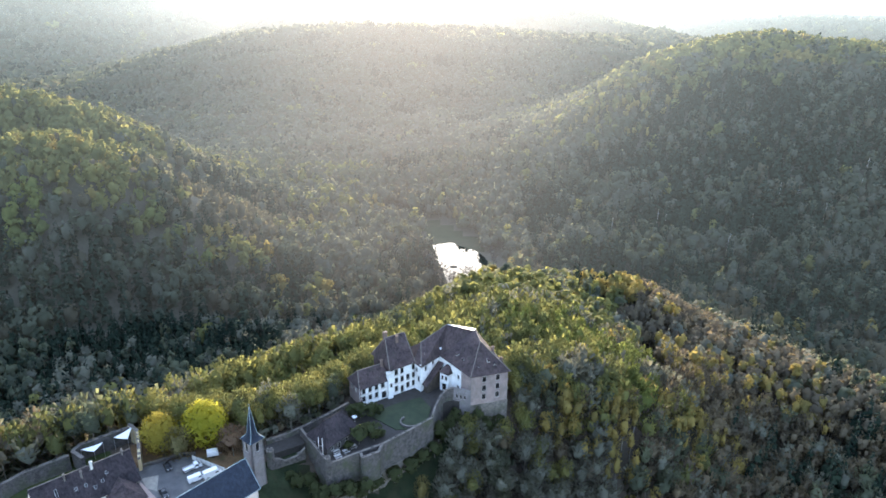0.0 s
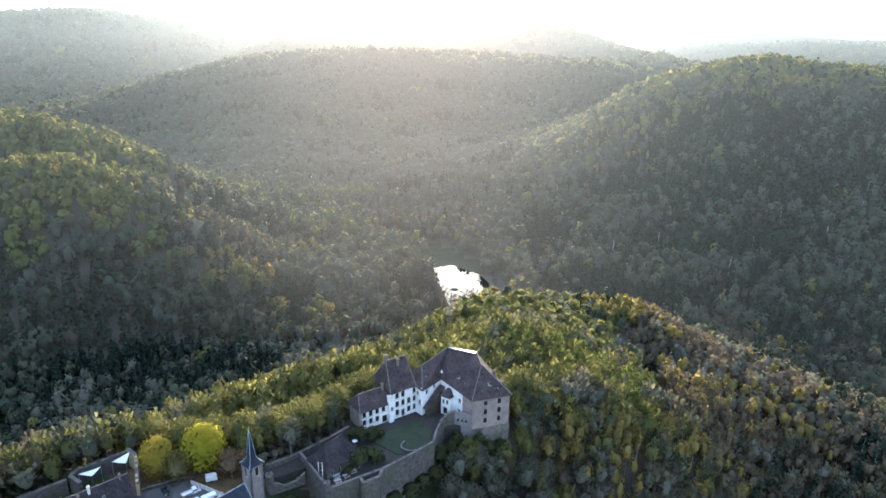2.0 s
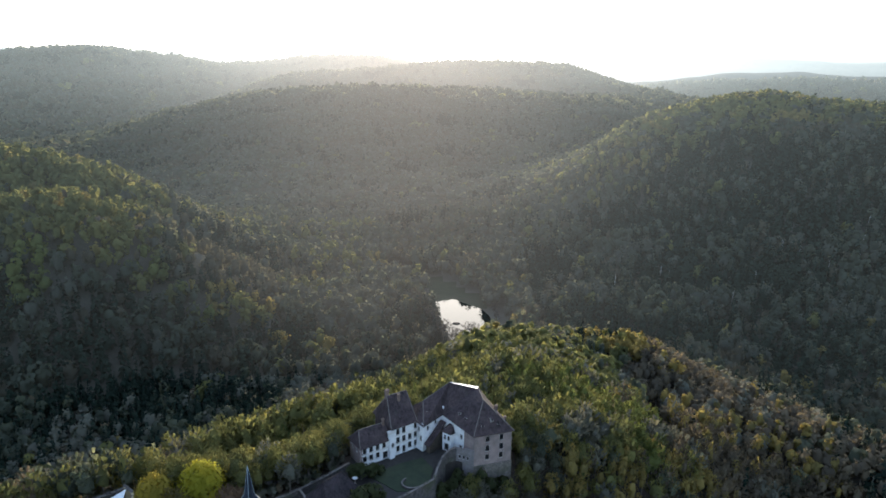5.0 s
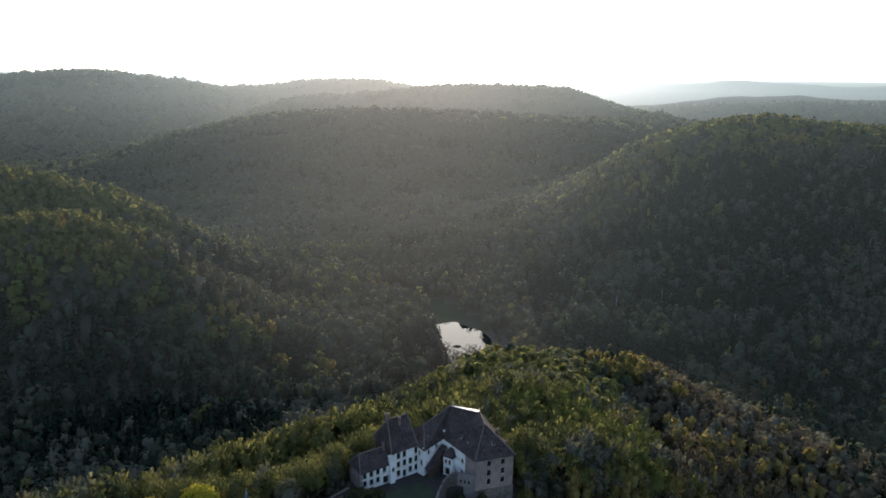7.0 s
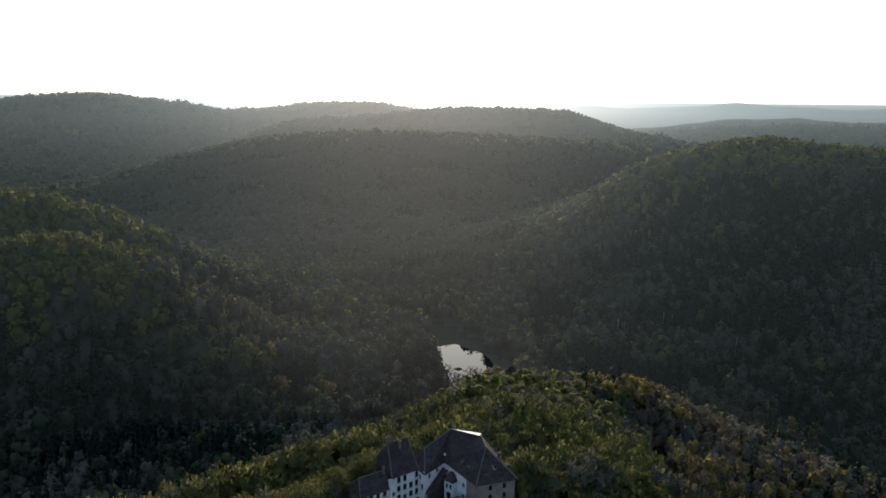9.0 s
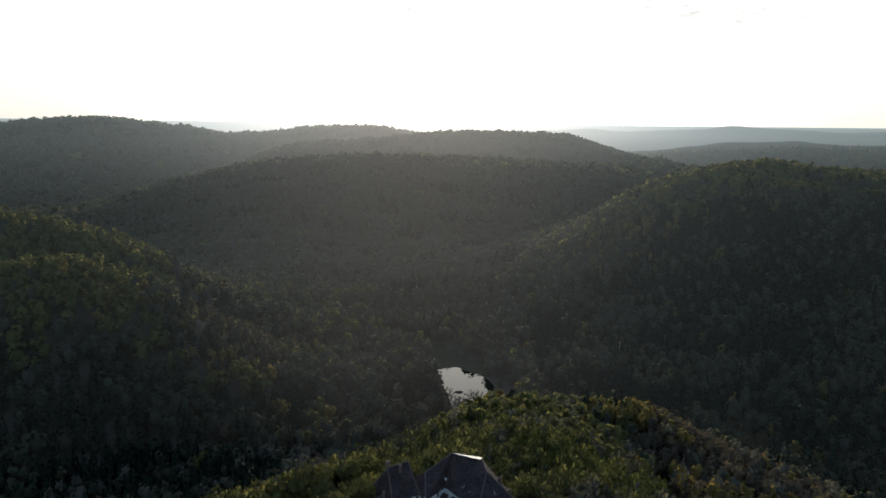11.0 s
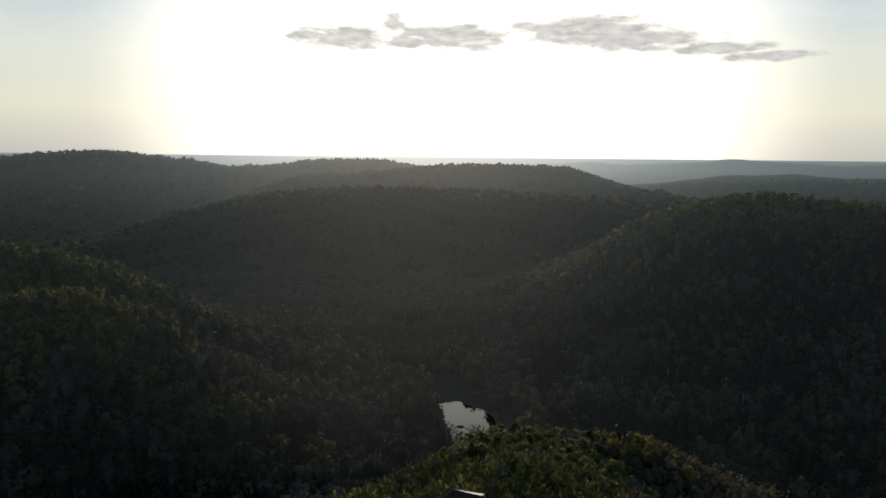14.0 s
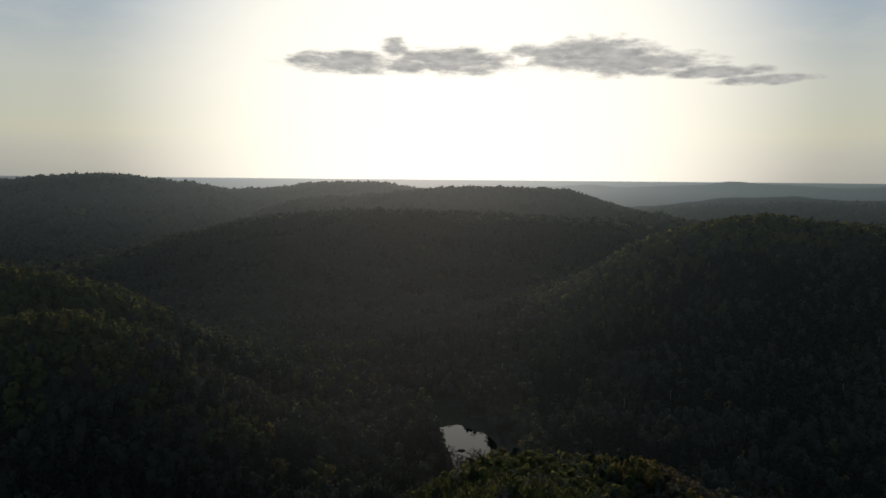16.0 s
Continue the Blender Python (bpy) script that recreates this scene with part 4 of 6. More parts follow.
# ---- the castle on the spur ----
PLASTER = surface("white_plaster", (0.62, 0.625, 0.63), (0.74, 0.745, 0.75), 0.5, stain=(0.52, 0.52, 0.51), stain_scale=0.35)
TRIM = surface("pale_trim", (0.50, 0.48, 0.44), (0.62, 0.60, 0.56), 1.0)
WINDOW_STONE = surface("window_stone", (0.30, 0.285, 0.27), (0.40, 0.38, 0.36), 1.0)
SANDSTONE = surface("sandstone", (0.17, 0.132, 0.124), (0.29, 0.228, 0.21), 0.5, stain=(0.15, 0.13, 0.12), stain_scale=0.22, bump=0.6)
RUBBLE = surface("rubble_wall", (0.026, 0.024, 0.024), (0.112, 0.1, 0.095), 0.9, stain=(0.05, 0.056, 0.032), stain_scale=0.16, bump=0.9, fine=3.5)
RUBBLE_PALE = surface("pale_rubble_wall", (0.075, 0.066, 0.06), (0.21, 0.18, 0.162), 0.9, stain=(0.06, 0.064, 0.04), stain_scale=0.16, bump=0.9, fine=3.5)
COPING = surface("wall_coping", (0.08, 0.07, 0.062), (0.165, 0.143, 0.128), 0.8, bump=0.5)
GREYSTONE = surface("grey_stone", (0.115, 0.104, 0.106), (0.215, 0.195, 0.195), 0.6, stain=(0.15, 0.145, 0.13), stain_scale=0.25, bump=0.5)
CLIFF = surface("red_sandstone_cliff", (0.08, 0.072, 0.062), (0.21, 0.182, 0.16), 0.25, stain=(0.05, 0.06, 0.03), stain_scale=0.1, bump=1.0)
TIMBER = surface("dark_timber", (0.035, 0.028, 0.022), (0.08, 0.06, 0.045), 1.2)
PANE = surface("dark_glass", (0.008, 0.009, 0.011), (0.018, 0.02, 0.022), 0.3, roughness=0.3, bump=0.0, specular=0.12)
LEAD = surface("lead_sheet", (0.42, 0.42, 0.43), (0.52, 0.52, 0.52), 0.4, roughness=0.42, metallic=0.8, bump=0.1)
BRICK = surface("chimney_brick", (0.11, 0.075, 0.06), (0.19, 0.135, 0.11), 1.2)
LAWN = surface("lawn", (0.011, 0.019, 0.008), (0.022, 0.034, 0.013), 0.4, stain=(0.03, 0.038, 0.016), stain_scale=0.12, bump=0.2)
GRAVEL = surface("gravel", (0.016, 0.014, 0.012), (0.035, 0.030, 0.027), 0.6, bump=0.3)


def tiles(name, dark, light, row=0.34, moss=(0.05, 0.05, 0.04), roughness=0.9):
    """Roof tiles: rows that step down the slope, weathered tile by tile."""
    m, nodes, links = node_material(name)
    out, bs, bump = (nodes.new("ShaderNode" + k) for k in ("OutputMaterial", "BsdfPrincipled", "Bump"))
    tc, split = nodes.new("ShaderNodeTexCoord"), nodes.new("ShaderNodeSeparateXYZ")
    links.new(tc.outputs["Object"], split.inputs[0])
    step = math_node(nodes, links, "FRACT", math_node(nodes, links, "DIVIDE", split.outputs[2], row))
    grain, wide = noise_fac(nodes, links, 2.5, 4.0), noise_fac(nodes, links, 0.22, 5.0, rough=0.65)
    # rain streaks run down the slope
    tall, streak = nodes.new("ShaderNodeMapping"), nodes.new("ShaderNodeTexNoise")
    tall.inputs["Scale"].default_value = (1.3, 1.3, 0.12)
    streak.inputs["Scale"].default_value, streak.inputs["Detail"].default_value = 1.0, 4.0
    links.new(tc.outputs["Object"], tall.inputs["Vector"])
    links.new(tall.outputs[0], streak.inputs["Vector"])
    patchy = math_node(nodes, links, "ADD", math_node(nodes, links, "MULTIPLY", wide, 0.4), math_node(nodes, links, "MULTIPLY", streak.outputs["Fac"], 0.35))
    mixed = math_node(nodes, links, "ADD", math_node(nodes, links, "MULTIPLY", grain, 0.25), patchy)
    colour = ramp(nodes, links, mixed, [(0.40, dark), (0.60, light)])
    mask = ramp(nodes, links, noise_fac(nodes, links, 0.5, 5.0, rough=0.7), [(0.54, (0, 0, 0)), (0.72, (0.7, 0.7, 0.7))])
    links.new(mix_colour(nodes, links, mask, colour, moss), bs.inputs["Base Color"])
    bump.inputs["Strength"].default_value, bump.inputs["Distance"].default_value = 0.6, 0.05
    links.new(math_node(nodes, links, "ADD", step, grain), bump.inputs["Height"])
    links.new(bump.outputs[0], bs.inputs["Normal"])
    bs.inputs["Roughness"].default_value, bs.inputs["Specular IOR Level"].default_value = roughness, 0.2
    links.new(bs.outputs[0], out.inputs[0])
    return m


TILE = tiles("brown_tiles", (0.021, 0.016, 0.018), (0.078, 0.056, 0.056))
TILE_DARK = tiles("dark_tiles", (0.011, 0.009, 0.011), (0.042, 0.033, 0.036), moss=(0.03, 0.03, 0.03))
SLATE = tiles("blue_slate", (0.009, 0.013, 0.022), (0.022, 0.03, 0.046), row=0.25, moss=(0.018, 0.024, 0.032), roughness=0.75)


def prism(bm, plan, z0, z1):
    """A solid over a plan that runs anticlockwise; z0, z1 may be lists."""
    n = len(plan)
    lo, hi = (z if isinstance(z, (list, tuple)) else [z] * n for z in (z0, z1))
    a = [bm.verts.new((x, y, z)) for (x, y), z in zip(plan, lo)]
    b = [bm.verts.new((x, y, z)) for (x, y), z in zip(plan, hi)]
    for i in range(n):
        j = (i + 1) % n
        bm.faces.new((a[i], a[j], b[j], b[i]))
    bm.faces.new(b)
    bm.faces.new(list(reversed(a)))
    return bm


def box(bm, m, sx, sy, sz, bevel=0.0):
    """A box with its foot at the pose m."""
    r = bmesh.ops.create_cube(bm, size=1.0, matrix=m @ Matrix.Translation((0, 0, sz / 2)) @ Matrix.Diagonal((sx, sy, sz, 1)))
    if bevel:
        edges = list({e for v in r["verts"] for e in v.link_edges})
        bmesh.ops.bevel(bm, geom=edges, offset=bevel, segments=1, affect="EDGES", profile=0.5)
    return bm


def strip(bm, p0, p1, thick, z0, z1, z0b=None, z1b=None):
    """An upright wall along a line; its top and foot may slope."""
    d = Vector((p1[0] - p0[0], p1[1] - p0[1])).normalized()
    nx, ny = -d.y * thick / 2, d.x * thick / 2
    plan = [(p0[0] - nx, p0[1] - ny), (p1[0] - nx, p1[1] - ny), (p1[0] + nx, p1[1] + ny), (p0[0] + nx, p0[1] + ny)]
    zb, zt = z0 if z0b is None else z0b, z1 if z1b is None else z1b
    return prism(bm, plan, [z0, zb, zb, z0], [z1, zt, zt, z1])


WINDOWS = {}


def window_meshes(w, h):
    """A window's surround with its mullion, and its pane; x across, z up, y into the wall."""
    key = (round(w, 2), round(h, 2))
    if key not in WINDOWS:
        bm = bmesh.new()
        rims = []
        for x, z0, z1, y in ((w / 2 + 0.06, -0.14, h + 0.06, -0.07), (w / 2, 0.0, h, -0.07), (w / 2, 0.0, h, 0.1), (w / 2 + 0.06, -0.14, h + 0.06, 0.1)):
            rims.append([bm.verts.new(v) for v in ((-x, y, z0), (x, y, z0), (x, y, z1), (-x, y, z1))])
        for p, q in zip(rims, rims[1:] + rims[:1]):
            for i in range(4):
                bm.faces.new((p[i], p[(i + 1) % 4], q[(i + 1) % 4], q[i]))
        bmesh.ops.recalc_face_normals(bm, faces=bm.faces)
        frame_mesh = bpy.data.meshes.new("window")
        bm.to_mesh(frame_mesh)
        bm.free()
        frame_mesh.materials.append(WINDOW_STONE)
        bm = bmesh.new()
        box(bm, Matrix.Translation((0, 0.26, 0)), w, 0.03, h)
        pane_mesh = bpy.data.meshes.new("pane")
        bm.to_mesh(pane_mesh)
        bm.free()
        pane_mesh.materials.append(PANE)
        bm = bmesh.new()
        c, zt = 0.025, h * 0.62
        prism(bm, [(-c, 0), (c, 0), (c, zt - c), (w / 2, zt - c), (w / 2, zt + c), (c, zt + c), (c, h), (-c, h), (-c, zt + c), (-w / 2, zt + c), (-w / 2, zt - c), (-c, zt - c)], -0.25, -0.19)
        bmesh.ops.rotate(bm, verts=bm.verts, matrix=Matrix.Rotation(math.pi / 2, 3, "X"))
        cross_mesh = bpy.data.meshes.new("glazing_bars")
        bm.to_mesh(cross_mesh)
        bm.free()
        cross_mesh.materials.append(TIMBER)
        WINDOWS[key] = (frame_mesh, pane_mesh, cross_mesh)
    return WINDOWS[key]


def facade(parent, name, p0, p1, z0, z1, material, holes=(), thick=0.55, label=""):
    """A wall seen from outside with p0 at its left; holes: (middle along it, foot, width, height), each with its window."""
    d = Vector((p1[0] - p0[0], p1[1] - p0[1], 0))
    length = d.length
    d.normalize()
    inward = Vector((-d.y, d.x, 0))
    o = Vector((p0[0], p0[1], 0))
    us = sorted({0.0, length, *(u + s * w / 2 for u, _, w, _ in holes for s in (-1, 1))})
    vs = sorted({z0, z1, *(v for _, z, _, h in holes for v in (z, z + h))})
    bm = bmesh.new()
    grid = {}

    def vert(i, j, k):
        if (i, j, k) not in grid:
            grid[i, j, k] = bm.verts.new(o + d * us[i] + inward * (thick * k) + Vector((0, 0, vs[j])))
        return grid[i, j, k]

    def solid(i, j):
        if not (0 <= i < len(us) - 1 and 0 <= j < len(vs) - 1):
            return False
        u, v = (us[i] + us[i + 1]) / 2, (vs[j] + vs[j + 1]) / 2
        return not any(abs(u - a) < w / 2 and z < v < z + h for a, z, w, h in holes)

    for i in range(len(us) - 1):
        for j in range(len(vs) - 1):
            if not solid(i, j):
                continue
            bm.faces.new((vert(i, j, 0), vert(i + 1, j, 0), vert(i + 1, j + 1, 0), vert(i, j + 1, 0)))
            bm.faces.new((vert(i, j, 1), vert(i, j + 1, 1), vert(i + 1, j + 1, 1), vert(i + 1, j, 1)))
            for di, dj, a, b in ((-1, 0, (i, j), (i, j + 1)), (1, 0, (i + 1, j + 1), (i + 1, j)), (0, -1, (i + 1, j), (i, j)), (0, 1, (i, j + 1), (i + 1, j + 1))):
                if not solid(i + di, j + dj):
                    bm.faces.new((vert(*a, 0), vert(*b, 0), vert(*b, 1), vert(*a, 1)))
    wall = part(name, bm, material, parent, label)
    turn = math.atan2(d.y, d.x)
    for u, z, w, h in holes:
        fm, pm, cm = window_meshes(w, h)
        win = part("window", fm, None, parent)
        win.matrix_basis = Matrix.Translation(o + d * u - inward * 0.02 + Vector((0, 0, z))) @ Matrix.Rotation(turn, 4, "Z")
        part("pane", pm, None, win)
        part("glazing_bars", cm, None, win)
    return wall


def roof(parent, verts, faces, material, thick=0.28, name="roof"):
    bm = bmesh.new()
    vs = [bm.verts.new(v) for v in verts]
    for f in faces:
        bm.faces.new([vs[i] for i in f])
    bmesh.ops.recalc_face_normals(bm, faces=bm.faces)
    if sum(f.normal.z for f in bm.faces) < 0:
        bmesh.ops.reverse_faces(bm, faces=bm.faces)
    bmesh.ops.solidify(bm, geom=list(bm.faces), thickness=thick)
    return part(name, bm, material, parent)


def ridge_caps(parent, lines, material, r=0.16):
    """Rounded tiles along the ridges and hips."""
    bm = bmesh.new()
    for a, b in lines:
        tube(bm, [Vector(a) + Vector((0, 0, 0.03)), Vector(b) + Vector((0, 0, 0.03))], [r, r], 6)
    return part("ridge_tiles", bm, COPING if material is TILE else material, parent)


def chimney(parent, x, y, z0, z1, w=0.9, d=0.7, turn=30, material=None):
    bm = bmesh.new()
    m = pose(x, y, z0, 0, 0, turn)
    box(bm, m, w, d, z1 - z0)
    box(bm, m @ Matrix.Translation((0, 0, z1 - z0)), w + 0.24, d + 0.24, 0.18)
    for k in (-0.22, 0.22):
        tube(bm, [m @ Vector((k * w, 0, z1 - z0 + 0.1)), m @ Vector((k * w, 0, z1 - z0 + 0.6))], [0.13, 0.11], 8)
    return part("chimney", bm, material or BRICK, parent)


def dormer(parent, x, y, z, turn, w=1.0, h=0.9, depth=1.8, material=None):
    """A small roof window with cheeks, a dark opening and a sloped lid; it faces its own -y."""
    m = pose(x, y, z, 0, 0, turn)
    bm = bmesh.new()
    for s in (-1, 1):
        prism_pts = [(s * w / 2 - 0.05, 0), (s * w / 2 + 0.05, 0), (s * w / 2 + 0.05, depth), (s * w / 2 - 0.05, depth)]
        prism(bm, prism_pts, -0.5, h)
    box(bm, Matrix.Translation((0, -0.02, -0.12)), w + 0.1, 0.1, 0.14)
    bmesh.ops.transform(bm, matrix=m, verts=bm.verts)
    body = part("dormer", bm, WINDOW_STONE, parent)
    bm = bmesh.new()
    prism(bm, [(-w / 2 - 0.15, -0.25), (w / 2 + 0.15, -0.25), (w / 2 + 0.15, depth), (-w / 2 - 0.15, depth)], [h - 0.02, h - 0.02, h + 0.25, h + 0.25], [h + 0.1, h + 0.1, h + 0.38, h + 0.38])
    bmesh.ops.transform(bm, matrix=m, verts=bm.verts)
    part("lid", bm, material or TILE, body)
    bm = bmesh.new()
    box(bm, Matrix.Translation((0, 0.06, 0)), w - 0.1, 0.04, h)
    bmesh.ops.transform(bm, matrix=m, verts=bm.verts)
    part("pane", bm, PANE, body)


def along(p, q, t, z=None):
    r = [a + (b - a) * t for a, b in zip(p, q)]
    return (*r[:2], z) if z is not None else tuple(r)


def build_castle():
    root = new("castle")
    tagged(root, "white and sandstone hilltop castle with steep brown tiled roofs", "castle")
    # --- low white wing
    A, D = (-27.5, 206.5), (-17.6, 213.1)
    A2, D2 = (-32.2, 213.6), (-22.3, 220.2)
    low = [(1.5 + 2.55 * k, z, 1.35, 2.1) for k in range(4) for z in (1.2, 4.3)]
    low.remove((1.5 + 2.55 * 3, 1.2, 1.35, 2.1))
    facade(root, "wall", A, D, -4, 7.0, PLASTER, low + [(9.6, 0.0, 1.9, 2.7)], label="white plastered wing wall")
    facade(root, "wall", A2, A, -4, 7.0, SANDSTONE, [(2.4, 4.2, 0.9, 1.5), (5.6, 4.2, 0.9, 1.5)])
    facade(root, "wall", D2, A2, -8, 7.0, PLASTER, [(2 + 2.6 * k, 4.2, 1.0, 1.6) for k in range(4)])
    e = 7.1
    R1, R2 = (-28.7, 210.9, 11.6), (-20.2, 216.5, 11.6)
    roof(root, [(-27.5, 205.7, e - 0.3), (-17.0, 212.7, e - 0.3), (-22.0, 220.9, e - 0.3), (-33.0, 213.6, e - 0.3), R1, R2],
         [(0, 1, 5, 4), (1, 2, 5), (2, 3, 4, 5), (3, 0, 4)], TILE)
    ridge_caps(root, [(R1, R2), (R1, (-27.5, 205.7, e - 0.3)), (R1, (-33, 213.6, e - 0.3))], TILE)
    for k in range(6):
        x, y, _ = along((-27.4, 207.8, 0), (-19.0, 213.4, 0), k / 5)
        dormer(root, x, y, 8.0, 33.7, w=0.8, h=0.65, depth=1.5)
    # --- stair tower between the two white wings
    bm = bmesh.new()
    box(bm, pose(-17.4, 212.7, -2, 0, 0, 33.7), 1.9, 1.7, 11.7, 0.05)
    tower = part("stair_tower", bm, PLASTER, root)
    bm = bmesh.new()
    box(bm, pose(-17.4, 212.7, 9.7, 0, 0, 33.7), 2.3, 2.1, 0.28, 0.05)
    for s in (-1, 0, 1):
        box(bm, pose(-17.4, 212.7, 9.98, 0, 0, 33.7) @ Matrix.Translation((s * 0.8, -0.8, 0)), 0.42, 0.35, 0.5)
    part("cornice", bm, TRIM, tower)
    for u, z in ((0.0, 4.4),):
        fm, pm, cm = window_meshes(0.9, 1.5)
        win = part("window", fm, None, root)
        win.matrix_basis = pose(-17.4, 212.7, z, 0, 0, 33.7) @ Matrix.Translation((u, -1.15, 0))
        part("pane", pm, None, win)
        part("glazing_bars", cm, None, win)
    # --- tall white wing
    U, B = (-17.0, 213.4), (-8.8, 219.1)
    U2, B2 = (-24.2, 224.2), (-16.0, 229.9)
    facade(root, "wall", U, B, -2, 10.8, PLASTER, [(2.2 + 2.45 * k, z, 1.4, 2.3) for k in range(4) for z in (0.9, 4.3, 7.7) if not (k == 1 and z < 1) and not (k == 2 and z > 7)] + [(4.65, 0.0, 1.3, 2.6)], label="white plastered main wing wall")
    facade(root, "wall", U2, U, 4, 10.8, TILE, label="tile-hung side wall")
    facade(root, "wall", B2, U2, -8, 10.8, PLASTER, [(1.8 + 2.4 * k, z, 1.0, 1.7) for k in range(4) for z in (4.3, 7.7)])
    e = 10.6
    Q1, Q2 = (-19.6, 220.6, 19.6), (-12.8, 224.5, 20.0)
    roof(root, [(-17.3, 212.4, e), (-8.4, 218.6, e), (-15.6, 230.8, e), (-25.2, 224.6, e), Q1, Q2], [(0, 1, 5, 4), (1, 2, 5), (2, 3, 4, 5), (3, 0, 4)], TILE)
    ridge_caps(root, [(Q1, Q2), (Q2, (-8.4, 218.6, e)), (Q1, (-17.3, 212.4, e)), (Q1, (-25.2, 224.6, e))], TILE)
    for k in range(5):
        x, y, _ = along((-15.8, 215.0, 0), (-9.9, 219.1, 0), k / 4)
        dormer(root, x, y, 11.6, 33.7, w=0.8, h=0.7, depth=1.4)
    chimney(root, -19.6, 221.2, 17.5, 21.6, 1.5, 0.9)
    chimney(root, -15.3, 221.0, 17.2, 20.2, 0.9, 0.7)
    chimney(root, -20.6, 215.6, 10.6, 13.2, 0.8, 0.7)
    # moulded bands across the white walls
    for p, q, z in ((A, D, 3.9), (A, D, 6.75), (U, B, 3.9), (U, B, 7.2), (U, B, 10.45)):
        bm = bmesh.new()
        dd = Vector((q[0] - p[0], q[1] - p[1], 0)).normalized()
        n = Vector((dd.y, -dd.x, 0)) * 0.08
        strip(bm, (p[0] + n.x, p[1] + n.y), (q[0] + n.x, q[1] + n.y), 0.14, z, z + 0.22)
        part("band", bm, TRIM, root)
    # quoins at the corner of the low wing
    bm = bmesh.new()
    for k in range(11):
        s = 0.75 if k % 2 else 0.5
        box(bm, pose(A[0], A[1], -0.5 + k * 0.66, 0, 0, 33.7) @ Matrix.Translation((s / 2 - 0.05, 0.1, 0)), s, 0.3, 0.56, 0.02)
    part("quoins", bm, SANDSTONE, root)
    # --- middle range round the inner corner of the court
    T, I = (-6.4, 216.6), (0.1, 223.9)
    facade(root, "wall", B, T, -2, 10.4, PLASTER, [(1.2, 7.2, 0.9, 1.7), (2.3, 3.6, 1.0, 2.1)])
    facade(root, "wall", T, I, -2, 10.8, PLASTER, [(2.6, 7.4, 1.1, 1.7), (6.6, 8.2, 1.0, 1.5)])
    e = 10.6
    P4, P3 = (-6.6, 223.4, 16.4), (3.1, 230.2, 20.5)
    roof(root, [(-9.3, 219.0, e - 0.2), (-6.2, 215.8, e - 0.6), (0.6, 223.3, e), (6.0, 237.4, e), (-11.6, 229.6, e), P4, P3],
         [(0, 1, 5), (1, 2, 6, 5), (3, 4, 5, 6), (4, 0, 5)], TILE)
    ridge_caps(root, [(P4, P3), (P4, (-6.2, 215.8, e - 0.6))], TILE)
    dormer(root, -4.6, 220.6, 13.0, 48, w=0.9, h=0.8, depth=1.6)
    facade(root, "wall", (6.0, 236.6), (-11.6, 229.0), -10, 10.8, SANDSTONE, [(3 + 3.0 * k, z, 1.1, 1.7) for k in range(5) for z in (3.5, 7.3)])
    # --- great sandstone range
    S1, S2, S3, S4 = (11.7, 209.2), (25.0, 213.6), (17.6, 231.0), (6.0, 236.6)
    facade(root, "wall", S1, S2, -9, 11.0, SANDSTONE, [(u, z, 1.45, w) for u in (4.9, 10.1) for z, w in ((0.6, 2.2), (4.0, 2.3), (7.7, 2.1))], label="weathered sandstone gable-end wall")
    facade(root, "plinth", (S1[0] - 0.1, S1[1] - 0.38), (S2[0] + 0.25, S2[1] - 0.3), -9.0, -1.2, RUBBLE_PALE, thick=0.5, label="rough grey masonry plinth")
    facade(root, "wall", S2, S3, -12, 11.0, SANDSTONE, [(2.4 + 3.2 * k, z, 1.2, 1.8) for k in range(5) for z in (3.6, 7.4)])
    facade(root, "wall", S3, S4, -12, 11.0, SANDSTONE, [(2.2 + 3.2 * k, z, 1.2, 1.8) for k in range(4) for z in (3.6, 7.4)])
    S0 = along(I, S1, 0.70)
    facade(root, "wall", I, S0[:2], -2, 11.0, PLASTER, [(11.4, 1.2, 1.3, 2.2), (11.6, 6.2, 1.2, 1.7)], label="white plastered court wall")
    facade(root, "wall", S0[:2], S1, -6, 11.0, SANDSTONE)
    e = 10.9
    P1, P2 = (14.9, 218.0, 20.0), (13.4, 226.8, 20.3)
    E1, E2, E3, E4, E5 = (11.3, 208.4, e - 0.2), (25.9, 213.2, e - 0.2), (18.2, 231.8, e), (6.0, 237.4, e), (0.3, 223.2, e)
    roof(root, [E1, E2, E3, E4, E5, P1, P2, P3], [(0, 1, 5), (1, 2, 6, 5), (2, 3, 7, 6), (4, 0, 5), (4, 5, 6), (4, 6, 7)], TILE)
    ridge_caps(root, [(P1, P2), (P1, E1), (P1, E2), (P2, E3)], TILE)
    # the lead-covered flat along the top, which catches the low sun
    bm = bmesh.new()
    prism(bm, [(3.2, 230.0), (12.9, 225.9), (13.8, 227.3), (3.3, 230.2)], [20.35, 20.1, 20.15, 20.4], [20.52, 20.26, 20.32, 20.56])
    part("lead_flat", bm, LEAD, root, "bright lead sheet on the roof top")
    for x, y, z, w in ((14.6, 211.6, 12.9, 1.0), (15.6, 211.9, 12.9, 0.0), (20.2, 213.4, 12.9, 1.0), (17.9, 213.0, 14.6, 0.9)):
        if w:
            dormer(root, x, y, z, 18.3, w=0.75, h=0.75, depth=1.4)
    dormer(root, 8.6, 216.0, 13.2, -51, w=0.9, h=0.8, depth=1.5)
    dormer(root, 6.6, 218.9, 13.6, -51, w=0.9, h=0.8, depth=1.5)
    chimney(root, 19.6, 219.5, 13.0, 17.0, 0.9, 0.8)
    chimney(root, 22.6, 217.6, 10.0, 13.6, 1.0, 0.8)
